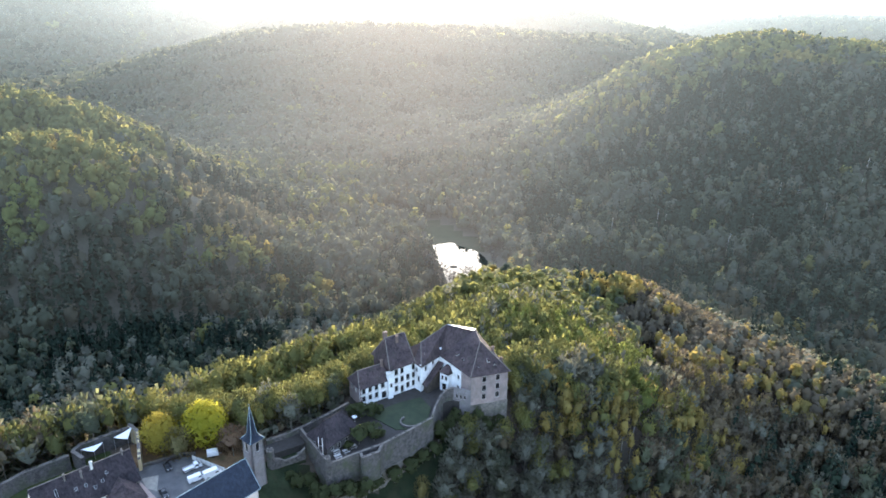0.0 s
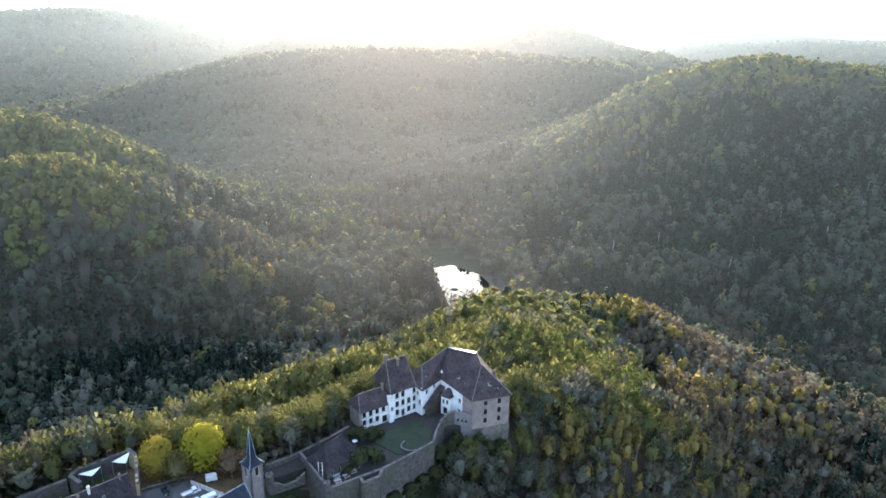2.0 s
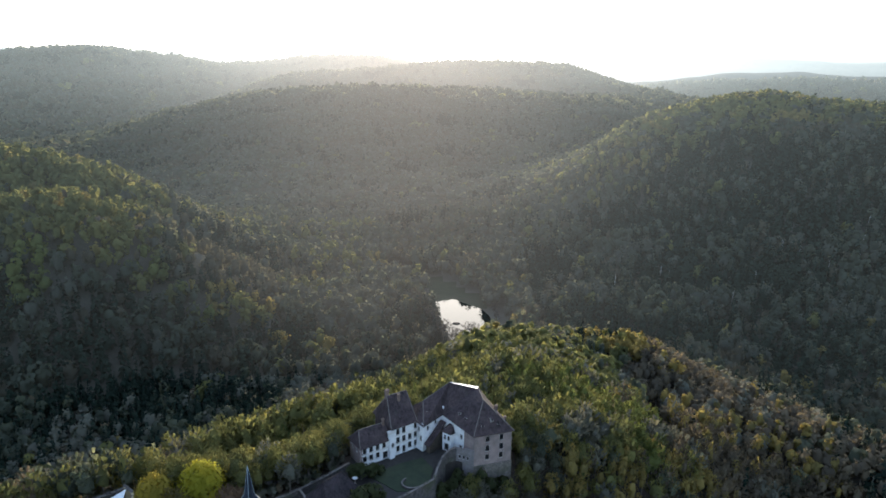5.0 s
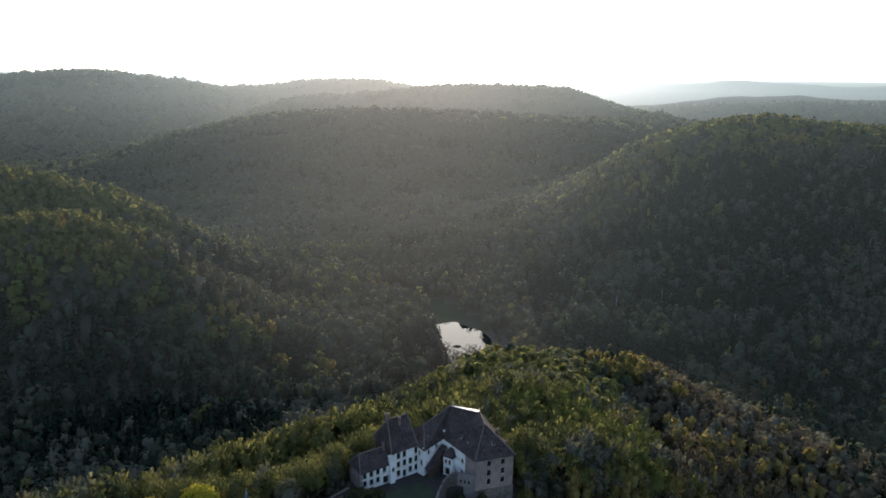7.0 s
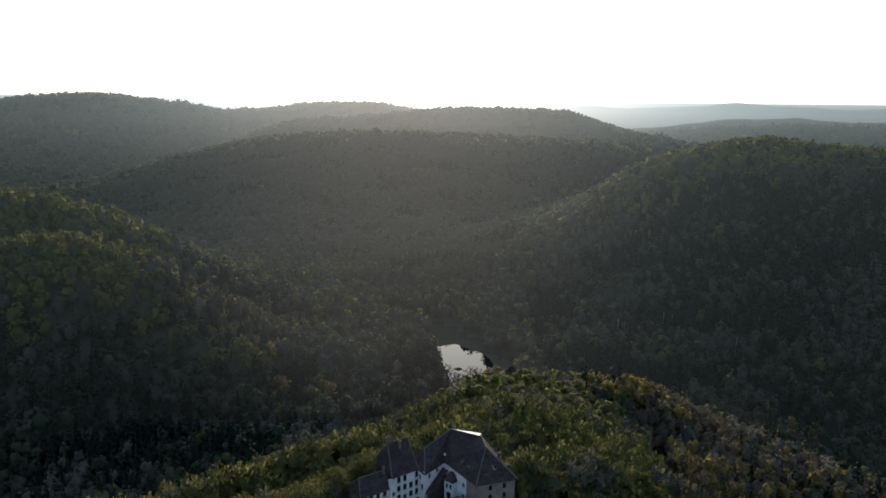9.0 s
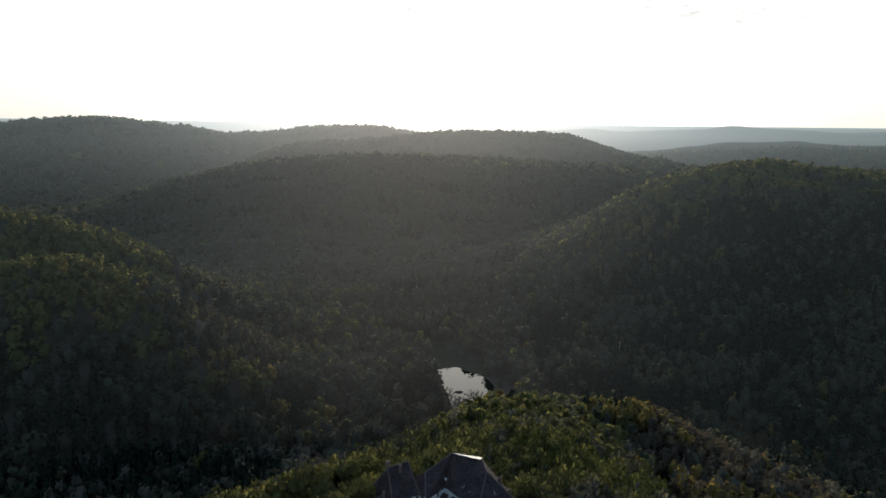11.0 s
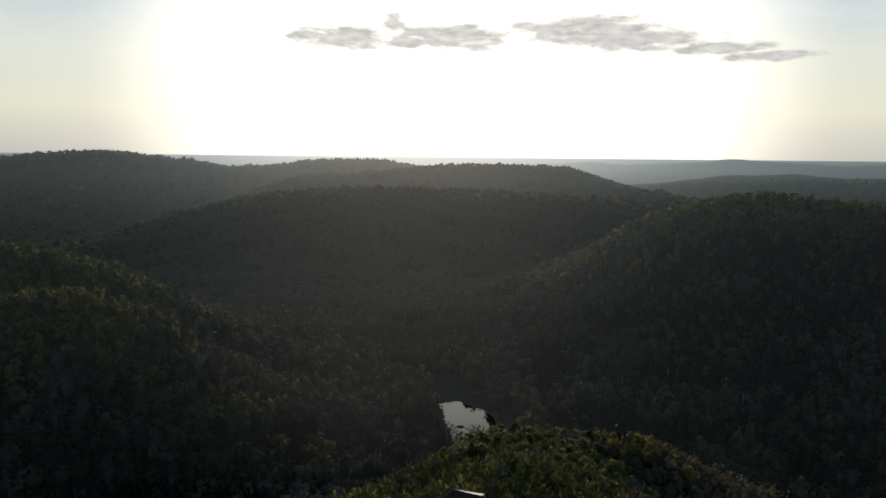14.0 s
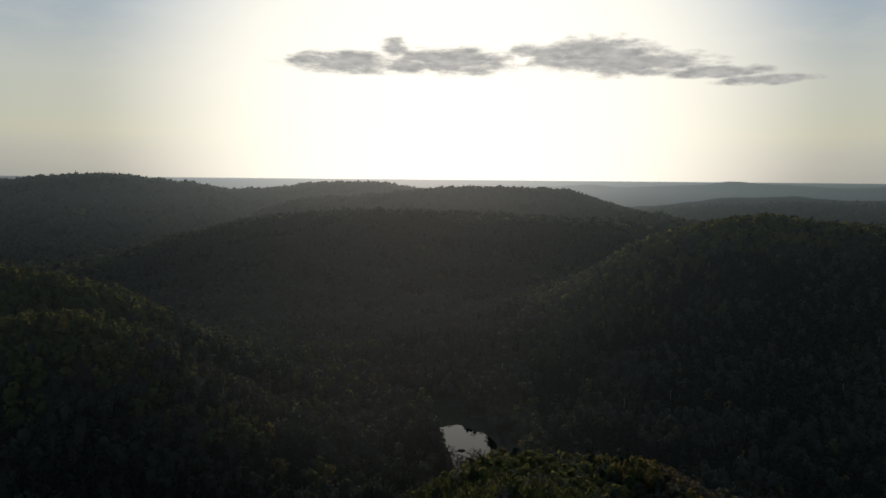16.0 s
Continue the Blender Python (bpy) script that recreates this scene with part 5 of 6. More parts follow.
    chimney(root, 0.6, 224.6, 10.5, 13.2, 0.6, 0.5, material=PLASTER)
    # --- covered stair up the middle range
    bm = bmesh.new()
    strip(bm, (-4.6, 215.9), (0.4, 221.4), 1.8, -1.0, 2.6, -1.0, 8.3)
    stair = part("covered_stair", bm, TIMBER, root, "dark timber covered stair")
    bm = bmesh.new()
    strip(bm, (-5.0, 215.4), (0.9, 221.9), 2.7, 2.75, 3.0, 8.95, 9.2)
    part("stair_roof", bm, TILE, stair)
    # --- little gate house in the court
    G = [(0.6, 218.3), (3.7, 216.3), (6.3, 219.2), (3.2, 221.4)]
    facade(root, "wall", G[0], G[1], -1, 7.2, PLASTER, [(1.0, 4.2, 0.9, 1.7), (2.6, 4.2, 0.9, 1.7), (1.8, 0.0, 1.7, 2.7)])
    facade(root, "wall", G[1], G[2], -1, 7.2, PLASTER)
    facade(root, "wall", G[3], G[0], -1, 7.2, PLASTER)
    roof(root, [(0.0, 218.3, 7.1), (3.7, 215.6, 7.1), (7.0, 219.2, 7.1), (3.3, 222.0, 7.1), (3.0, 219.4, 9.7), (4.4, 218.9, 9.7)], [(0, 1, 5, 4), (1, 2, 5), (2, 3, 4, 5), (3, 0, 4)], TILE)
    # --- low pale wall with three openings under the great range
    facade(root, "wall", (5.2, 211.4), (11.6, 209.0), -6, 4.9, GREYSTONE, [(1.6 + 1.5 * k, 0.9, 0.8, 1.5) for k in range(3)])
    return root


build_castle()


# ---- terraces, ramparts and cliff ----
def rocky(name, plan, z0, z1, label, material=CLIFF, rough=1.3, seed=1, rows=9, flare=5.0):
    """A mass of rock under a plan: it widens downwards and breaks into ledges."""
    rs = np.random.RandomState(seed)
    pts = []
    for p, q in zip(plan, plan[1:] + plan[:1]):
        n = max(2, int(math.dist(p, q) / 1.6))
        pts += [along(p, q, k / n) for k in range(n)]
    cx, cy = sum(p[0] for p in pts) / len(pts), sum(p[1] for p in pts) / len(pts)
    bm = bmesh.new()
    rings = []
    for r in range(rows):
        t = r / (rows - 1)
        z = z1 + (z0 - z1) * t
        ring = []
        for x, y in pts:
            out = Vector((x - cx, y - cy))
            out.normalize()
            push = flare * t ** 1.4 + (rough * noise.noise(Vector((x * 0.23, y * 0.23, z * 0.35 + seed))) + 0.5 * rough * noise.noise(Vector((x * 0.7, y * 0.7, z * 0.9)))) * min(1, 3 * t)
            ring.append(bm.verts.new((x + out.x * push, y + out.y * push, z + (rs.uniform(-0.3, 0.3) if 0 < r else 0))))
        rings.append(ring)
    n = len(pts)
    for a, b in zip(rings, rings[1:]):
        for k in range(n):
            bm.faces.new((a[k], b[k], b[(k + 1) % n], a[(k + 1) % n]))
    bm.faces.new(rings[0])
    bmesh.ops.recalc_face_normals(bm, faces=bm.faces)
    me = bpy.data.meshes.new(name)
    bm.to_mesh(me)
    bm.free()
    me.materials.append(material)
    return tagged(new(name, me), label, "rock", kind="structure")


COURT = [(-45.0, 189.5), (-33.6, 173.6), (-25.2, 179.4), (-17.8, 184.0), (-2.0, 198.4), (-1.2, 204.0), (0.8, 208.6), (5.2, 210.6), (11.0, 208.6), (24.8, 213.2), (17.6, 230.8), (6.0, 236.2), (-11.6, 228.8), (-16.2, 229.6), (-24.2, 223.9), (-32.0, 213.2), (-31.4, 206.4)]
rocky("cliff", COURT[2:16], -36, -8.7, "weathered sandstone cliff under the castle", seed=3, flare=3.0, rows=14, rough=2.2)
rocky("cliff", [COURT[0], COURT[1], COURT[2], (-26.0, 196.0), (-33.0, 206.0)], -26, -5.0, "weathered sandstone cliff under the lower bailey", seed=6, flare=4.0)


def build_rampart(name, line, foot, top, label, thick=0.9, coping=True, stone=None):
    """A rampart along a line of points (x, y, height of its top), with a coping course on it."""
    root = new(name)
    tagged(root, label, "rampart")
    for (x0, y0, za), (x1, y1, zb) in zip(line, line[1:]):
        bm = bmesh.new()
        strip(bm, (x0, y0), (x1, y1), thick, foot, za + top, foot, zb + top)
        part("wall", bm, stone or RUBBLE, root)
        if coping:
            bm = bmesh.new()
            strip(bm, (x0, y0), (x1, y1), thick + 0.12, za + top, za + top + 0.22, zb + top, zb + top + 0.22)
            part("coping", bm, COPING, root, "pale stone coping")
            rs = random.Random(int(x0 * 7 + y0))
            length = math.hypot(x1 - x0, y1 - y0)
            for k in range(int(length / 2.2)):
                if rs.random() < 0.55:
                    bm = bmesh.new()
                    t = (k + rs.uniform(0.3, 0.7)) * 2.2 / length
                    m = pose(x0 + (x1 - x0) * t, y0 + (y1 - y0) * t, za + (zb - za) * t + top + 0.12, 0, 0, math.degrees(math.atan2(y1 - y0, x1 - x0)) + rs.uniform(-6, 6))
                    box(bm, m, rs.uniform(0.6, 1.5), thick * rs.uniform(0.6, 0.95), rs.uniform(0.25, 0.55), 0.06)
                    part("stone", bm, stone or RUBBLE, root)
    return root


build_rampart("rampart", [(-34.0, 173.2, 1.2), (-25.2, 179.0, 1.2), (-17.8, 183.6, 1.2), (-9.5, 191.0, 1.2), (-2.0, 198.2, 1.2), (-1.0, 204.0, 1.6), (0.8, 208.6, 3.0), (3.0, 210.6, 4.4), (5.4, 211.3, 4.9)], -9, 0.0, "grey rubble rampart with pale coping below the court", 0.62)
build_rampart("rampart", [(-45.2, 189.6, 2.4), (-39.5, 181.4, 2.4), (-34.0, 173.2, 2.4)], -5.5, 0.0, "grey rubble bastion wall above the moat", 0.65)
build_rampart("rampart", [(-55.4, 184.6, 1.2), (-50.0, 188.2, 1.2), (-44.6, 192.4, 1.4), (-38.0, 199.2, 1.4), (-31.6, 206.2, 1.5)], -6, 0.0, "long low rubble wall on the edge of the woods", 0.8)
build_rampart("rampart", [(-52.0, 176.8, 0.2), (-50.0, 178.0, -0.6), (-48.4, 179.0, -2.2), (-45.0, 180.9, -1.8), (-42.6, 182.4, 0.2)], -4.0, 0.0, "broken rubble parapet of the castle bridge", 0.6)


def build_turret(x, y, z0, z1, r, label):
    """A round wall turret, its top broken by small merlons."""
    root = new("turret")
    tagged(root, label, "turret")
    bm = bmesh.new()
    tube(bm, [(x, y, z0), (x, y, z0 + 2), (x, y, z1)], [r * 1.15, r * 1.05, r], 14)
    part("drum", bm, RUBBLE, root)
    for k in range(5):
        bm = bmesh.new()
        a = math.tau * k / 5
        box(bm, Matrix.Translation((x, y, z1)) @ Matrix.Rotation(a, 4, "Z") @ Matrix.Translation((r - 0.22, 0, -0.05)), 0.4, r * 0.6, 0.6, 0.04)
        part("merlon", bm, COPING, root)
    return root


build_turret(-33.8, 173.4, -4.5, 3.4, 0.95, "round rubble turret at the bastion corner")
build_turret(-52.4, 177.2, -7, 3.0, 1.2, "ruined round rubble turret by the bridge")

build_rampart("rampart", [(-24.6, 179.6, 1.2), (-23.4, 176.6, 1.2), (-18.6, 179.6, 1.2), (-18.0, 183.4, 1.2)], -9, 0.0, "square rubble bastion standing out from the rampart", 0.75)
# the court's lawn and gravel, the bailey floor and the bridge deck
def slab(name, plan, z0, z1, material, label, category):
    bm = bmesh.new()
    prism(bm, plan, z0, z1)
    bmesh.ops.recalc_face_normals(bm, faces=bm.faces)
    me = bpy.data.meshes.new(name)
    bm.to_mesh(me)
    bm.free()
    me.materials.append(material)
    return tagged(new(name, me), label, category, kind="structure")


TERRACE = [{(11.0, 208.6): (12.2, 210.2), (24.8, 213.2): (24.2, 214.2), (17.6, 230.8): (17.0, 230.0), (6.0, 236.2): (6.2, 235.2)}.get(p, p) for p in COURT]
slab("terrace", TERRACE, -9.2, -0.35, GRAVEL, "gravelled castle court and bailey terrace", "terrace")
slab("bastion_floor", [(-24.6, 179.6), (-23.4, 176.7), (-18.7, 179.6), (-18.0, 183.4)], -6, -0.4, GRAVEL, "gravel floor of the square bastion", "terrace")
# the bank takes the same shade-darkened grass
slab("bank", [(-56.0, 179.6), (-52.0, 176.9), (-42.6, 182.5), (-43.0, 185.6), (-52.0, 180.0)], -9.0, -2.6, SHADED_GRASS, "grassy bank below the castle bridge", "bank")
slab("lawn", [(-24.5, 201.5), (-14.0, 193.0), (-8.6, 193.6), (-3.6, 198.6), (-2.4, 206.0), (-6.5, 212.5), (-14.0, 209.0)], -0.34, -0.12, LAWN, "mown lawn in the castle court", "lawn")
slab("bridge", [(-57.0, 182.5), (-52.0, 180.0), (-43.0, 185.6), (-44.8, 192.0), (-55.2, 184.4)], -5.0, -0.3, GRAVEL, "gravel approach across the castle bridge", "bridge")


def build_bailey_house():
    root = new("house")
    tagged(root, "low stone bailey house under a brown tiled hip roof", "house")
    a, b, c, d = (-41.4, 184.8), (-34.8, 178.8), (-26.6, 189.6), (-33.4, 195.2)
    facade(root, "wall", a, b, -1, 3.4, RUBBLE, [(2.6, 0.9, 1.0, 1.3), (6.0, 0.9, 1.0, 1.3)])
    facade(root, "wall", b, c, -1, 3.4, RUBBLE, [(2.2, 0.9, 1.0, 1.3), (5.2, 0.0, 1.1, 2.1), (8.6, 0.9, 1.0, 1.3)])
    facade(root, "wall", c, d, -1, 3.4, RUBBLE)
    facade(root, "wall", d, a, -1, 3.4, RUBBLE)
    e = 3.3
    r1, r2 = (-36.4, 185.0, 8.7), (-31.8, 190.6, 8.7)
    roof(root, [(-42.4, 184.8, e), (-34.7, 177.8, e), (-25.6, 189.5, e), (-33.4, 196.2, e), r1, r2], [(0, 1, 4), (1, 2, 5, 4), (2, 3, 5), (3, 0, 4, 5)], TILE_DARK)
    ridge_caps(root, [(r1, r2), (r1, (-42.4, 184.8, e)), (r1, (-34.7, 177.8, e)), (r2, (-25.6, 189.5, e))], TILE_DARK)


build_bailey_house()


def build_mast(x, y, h):
    root = new("flagpole")
    tagged(root, "slim pale metal flagpole in the bailey", "flagpole", group="flagpoles in the bailey")
    bm = bmesh.new()
    tube(bm, [(x, y, -0.4), (x, y, h)], [0.16, 0.1], 8)
    part("pole", bm, TRIM, root)
    bm = bmesh.new()
    tube(bm, [(x, y, -0.36), (x, y, 0.1)], [0.4, 0.34], 8)
    part("base", bm, COPING, root)
    bm = bmesh.new()
    bmesh.ops.create_icosphere(bm, subdivisions=1, radius=0.2, matrix=Matrix.Translation((x, y, h)))
    part("finial", bm, LEAD, root)


build_mast(-37.6, 179.8, 6.0)
build_mast(-36.2, 178.8, 6.6)


def build_shrub(x, y, z, r, h, seed, label, material=HEDGE, shape=round_head):
    ob = make_tree(seed, h, r, shape, material, label, "shrub", 260)
    ob.name = "shrub"
    ob.matrix_basis = pose(x, y, z)


for i, (x, y, r, h) in enumerate(((-26.6, 199.6, 3.3, 6.4), (-22.8, 200.4, 3.0, 5.6), (-29.4, 200.4, 2.6, 5.2), (-20.4, 202.6, 1.9, 3.4), (-25.5, 185.4, 3.1, 7.2), (-20.8, 187.2, 2.8, 7.2), (-23.2, 190.6, 2.2, 5.0), (-18.4, 189.4, 1.4, 3.0), (-28.6, 182.2, 1.8, 3.2))):
    build_shrub(x, y, -0.3, r, h, 900 + i, "dark green rounded shrub by the castle court")
build_rampart("garden_wall", [(-9.4 + 3.4 * math.cos(a), 197.0 + 3.0 * math.sin(a), 0.5) for a in [math.radians(130 + 25 * k) for k in range(8)]], -0.5, 0.0, "low curved stone wall round a court seat", 0.4)


def build_parasol(x, y, z):
    root = new("parasol")
    tagged(root, "small round white parasol beside the bailey house", "parasol")
    bm = bmesh.new()
    bmesh.ops.create_cone(bm, cap_ends=True, segments=12, radius1=0.95, radius2=0.06, depth=0.5, matrix=Matrix.Translation((x, y, z + 2.4)))
    part("canopy", bm, PLASTER, root)
    bm = bmesh.new()
    tube(bm, [(x, y, z), (x, y, z + 2.3)], [0.05, 0.04], 6)
    part("pole", bm, TRIM, root)
    bm = bmesh.new()
    tube(bm, [(x, y, z), (x, y, z + 0.12)], [0.4, 0.36], 10)
    part("base", bm, COPING, root)


build_parasol(-28.4, 197.4, -0.35)


def build_table(x, y):
    root = new("garden_table")
    tagged(root, "pale garden table standing on the bailey terrace", "table", group="tables on the bailey terrace")
    bm = bmesh.new()
    box(bm, pose(x, y, 0.35, 0, 0, 35), 2.2, 0.9, 0.06, 0.01)
    part("tabletop", bm, WINDOW_STONE, root)
    for dx, dy in ((-0.9, -0.35), (0.9, -0.35), (0.9, 0.35), (-0.9, 0.35)):
        bm = bmesh.new()
        p = pose(x, y, -0.35, 0, 0, 35) @ Vector((dx, dy, 0))
        tube(bm, [p, p + Vector((0, 0, 0.7))], [0.05, 0.05], 5)
        part("leg", bm, STEEL_GREY, root)
    for s in (-1, 1):
        bm = bmesh.new()
        box(bm, pose(x, y, -0.35, 0, 0, 35) @ Matrix.Translation((0, 0.85 * s, 0.38)), 2.2, 0.3, 0.07, 0.01)
        for k in (-0.8, 0.8):
            box(bm, pose(x, y, -0.35, 0, 0, 35) @ Matrix.Translation((k, 0.85 * s, 0)), 0.08, 0.28, 0.38)
        part("bench", bm, WINDOW_STONE, root)


STEEL_GREY = surface("grey_steel", (0.2, 0.2, 0.2), (0.3, 0.3, 0.3), 1.0, roughness=0.5)
for x, y in ((-31.6, 178.8), (-29.2, 181.4), (-32.4, 181.2), (-27.4, 183.6)):
    build_table(x, y)
for i, (x, y, z, r, h) in enumerate(((22.0, 209.0, -13, 3.4, 8.0), (-9.0, 189.0, -14, 3.4, 5.0), (-19.5, 180.2, -14, 3.2, 5.5), (-24.5, 176.6, -14, 3.2, 5.5), (-29.0, 173.6, -12, 2.6, 7.0), (-1.0, 196.0, -13, 3.0, 6.0), (2.0, 202.5, -14, 3.2, 8.0), (-40.0, 176.5, -10, 2.4, 5.0), (-44.0, 174.5, -9, 2.6, 5.0), (0.4, 201.0, -10, 2.8, 8.0), (14.5, 206.5, -8, 2.2, 8.6), (18.0, 206.5, -11, 2.8, 7.5), (-5.0, 192.6, -13, 3.0, 5.0), (-14.0, 184.0, -14, 3.2, 5.5), (-34.6, 170.4, -11, 2.6, 7.0), (-37.6, 172.2, -11, 2.4, 6.0), (-31.4, 170.4, -11, 2.6, 7.4), (-40.6, 176.0, -10, 2.2, 5.4), (-27.2, 172.4, -12, 2.8, 8.0), (-22.4, 174.4, -12, 2.8, 7.4), (-35.8, 168.2, -12, 2.8, 6.5), (-47.0, 176.5, -9, 2.2, 5.0), (6.4, 207.6, -9.5, 2.4, 8.6), (9.4, 206.6, -10, 2.6, 8.4), (12.2, 206.4, -10.5, 2.4, 8.0), (4.0, 205.0, -11, 2.6, 8.4))):
    build_shrub(x, y, z, r, h, 930 + i, "dark ivy and shrubs climbing the castle rock")


# ---- the village on the spur ----
ASPHALT = surface("asphalt", (0.052, 0.052, 0.055), (0.095, 0.093, 0.092), 0.35, stain=(0.15, 0.142, 0.128), stain_scale=0.08, bump=0.2)
PAVING = surface("red_paving", (0.25, 0.18, 0.155), (0.38, 0.285, 0.25), 0.8)
# pale colour painting the sunlight that falls between the buildings
SUN_PATCH = surface("painted_sun_patch", (0.18, 0.165, 0.14), (0.28, 0.255, 0.22), 0.8, bump=0.4)
SAILCLOTH = surface("white_sailcloth", (0.74, 0.74, 0.73), (0.82, 0.82, 0.81), 0.3, bump=0.0)
OCHRE = surface("ochre_plaster", (0.42, 0.33, 0.19), (0.55, 0.45, 0.28), 0.5)
CREAM = surface("cream_plaster", (0.50, 0.42, 0.36), (0.64, 0.55, 0.48), 0.5)
COPPER = surface("pale_hip_sheet", (0.16, 0.22, 0.24), (0.26, 0.33, 0.35), 0.8, roughness=0.5, bump=0.1)
PAINT_BLACK = surface("black_car_paint", (0.010, 0.011, 0.014), (0.016, 0.017, 0.02), 0.3, roughness=0.25, bump=0.0, specular=0.6)
PAINT_WHITE = surface("white_car_paint", (0.70, 0.70, 0.70), (0.78, 0.78, 0.78), 0.3, roughness=0.35, bump=0.0)
RUBBER = surface("tyre_rubber", (0.014, 0.014, 0.014), (0.024, 0.024, 0.024), 2.0)
STEEL = surface("wheel_steel", (0.35, 0.35, 0.36), (0.45, 0.45, 0.46), 2.0, roughness=0.35, metallic=0.9)
LAMP_RED = surface("tail_light", (0.25, 0.01, 0.01), (0.32, 0.015, 0.012), 2.0, roughness=0.3, bump=0.0)
LAMP_CLEAR = surface("head_light", (0.55, 0.55, 0.55), (0.65, 0.65, 0.65), 2.0, roughness=0.15, bump=0.0)

slab("pavement", [(-92.5, 171.8), (-89.0, 160.0), (-84.0, 150.0), (-74.0, 142.0), (-60.0, 150.0), (-57.5, 165.0), (-64.8, 171.5), (-76.0, 177.6), (-80.0, 177.4)], -1.0, 0.06, ASPHALT, "grey asphalt square with parked vehicles", "square")
slab("terrace", [(-90.4, 164.2), (-82.7, 154.5), (-78.8, 156.8), (-88.2, 165.5)], 0.062, 0.14, PAVING, "red paved terrace beside the village house", "terrace")
# sunlit patch of the square, painted as a paler slab
slab("paving", [(-88.8, 167.2), (-85.5, 162.8), (-82.1, 161.9), (-84.3, 168.8)], 0.062, 0.1, SUN_PATCH, "pale patch painting sunlight on the square", "paving")


def build_church():
    root = new("church")
    tagged(root, "small cream church with dark slate roof and steeple", "church")
    f, s = Vector((0.64, 0.767, 0)), Vector((0.767, -0.64, 0))  # along the nave to the tower, and to its near side
    top = Vector((-55.1, 160.4, 0))
    w, length, eave, ridge = 5.6, 24.0, 6.2, 13.0

    def at(a, b):
        p = top + f * a + s * b
        return (p.x, p.y)

    near = [(2.6 + 4.2 * k, 2.2, 1.2, 2.6) for k in range(5)]
    facade(root, "wall", at(-length, w), at(0, w), -1, eave, CREAM, near, label="cream plastered nave wall")
    facade(root, "wall", at(0, -w), at(-length, -w), -1, eave, CREAM, near)
    facade(root, "wall", at(0, w), at(0, -w), -1, eave, CREAM)
    facade(root, "wall", at(-length, -w), at(-length, w), -1, eave, CREAM)
    for a in (-0.3, -length + 0.3):
        bm = bmesh.new()
        q = [bm.verts.new((*at(a + d, b), z)) for d in (-0.25, 0.25) for b, z in ((-w, eave), (w, eave), (0, ridge - 0.4))]
        for face in ((0, 1, 2), (3, 5, 4), (0, 3, 4, 1), (1, 4, 5, 2), (2, 5, 3, 0)):
            bm.faces.new([q[i] for i in face])
        part("gable", bm, CREAM, root)
    g = w + 0.55
    z0 = eave - 0.35
    roof(root, [(*at(-length - 0.5, g), z0), (*at(0.5, g), z0), (*at(0.5, 0), ridge), (*at(-length - 0.5, 0), ridge), (*at(0.5, -g), z0), (*at(-length - 0.5, -g), z0)], [(0, 1, 2, 3), (3, 2, 4, 5)], SLATE)
    ridge_caps(root, [((*at(-length - 0.5, 0), ridge), (*at(0.5, 0), ridge)), ((*at(0.5, g), z0), (*at(0.5, 0), ridge))], COPPER, 0.1)
    bm = bmesh.new()
    tube(bm, [(*at(-length, g + 0.1), z0 - 0.1), (*at(0.5, g + 0.1), z0 - 0.1)], [0.1, 0.1], 6)
    part("gutter", bm, COPPER, root)
    # tower
    c = top + f * 5.6 + s * -3.4
    h = 2.15
    turn = math.degrees(math.atan2(s.y, s.x))

    def tw(a, b):
        p = c + f * a + s * b
        return (p.x, p.y)

    belfry = [(h, 11.9, 1.15, 2.9)]
    for p, q in (((-h, -h), (-h, h)), ((-h, h), (h, h)), ((h, h), (h, -h)), ((h, -h), (-h, -h))):
        facade(root, "tower_wall", tw(*p), tw(*q), -1, 15.6, GREYSTONE, belfry)
    plan = [tw(-h - 0.1, -h - 0.1), tw(-h - 0.1, h + 0.1), tw(h + 0.1, h + 0.1), tw(h + 0.1, -h - 0.1)]
    for z in (11.4, 15.35):
        bm = bmesh.new()
        prism(bm, plan, z, z + 0.22)
        bmesh.ops.recalc_face_normals(bm, faces=bm.faces)
        part("cornice", bm, GREYSTONE, root)
    # spire: a flared foot that turns into a slim eight-sided needle
    bm = bmesh.new()
    rings = []
    for z, r, square in ((15.4, 2.6, 1.0), (16.3, 1.85, 0.6), (17.4, 1.4, 0.1), (20.6, 0.95, 0.0), (23.6, 0.5, 0.0), (26.2, 0.08, 0.0)):
        ring = []
        for k in range(8):
            a = math.tau * k / 8 + math.radians(turn)
            corner = r * (1.0 / math.cos(math.pi / 4) if k % 2 else 1.0) if square else r
            rr = r + (corner - r) * square * (0.85 if k % 2 else 0)
            ring.append(bm.verts.new((c.x + rr * math.cos(a), c.y + rr * math.sin(a), z)))
        rings.append(ring)
    for a, b in zip(rings, rings[1:]):
        for k in range(8):
            bm.faces.new((a[k], a[(k + 1) % 8], b[(k + 1) % 8], b[k]))
    bm.faces.new(list(reversed(rings[0])))
    hips = [[tuple(r[k].co) for r in rings] for k in range(8)]
    spire = part("spire", bm, SLATE, root, "blue slate spire")
    bm = bmesh.new()
    for line in hips[1::2]:
        tube(bm, line, [0.09] * len(line), 5)
    part("hip_sheets", bm, COPPER, spire, "pale metal hips")
    bm = bmesh.new()
    tube(bm, [(c.x, c.y, 26.0), (c.x, c.y, 27.4)], [0.05, 0.03], 6)
    tube(bm, [(c.x - 0.3, c.y, 26.9), (c.x + 0.3, c.y, 26.9)], [0.03, 0.03], 6)
    part("cross", bm, COPPER, spire)


build_church()


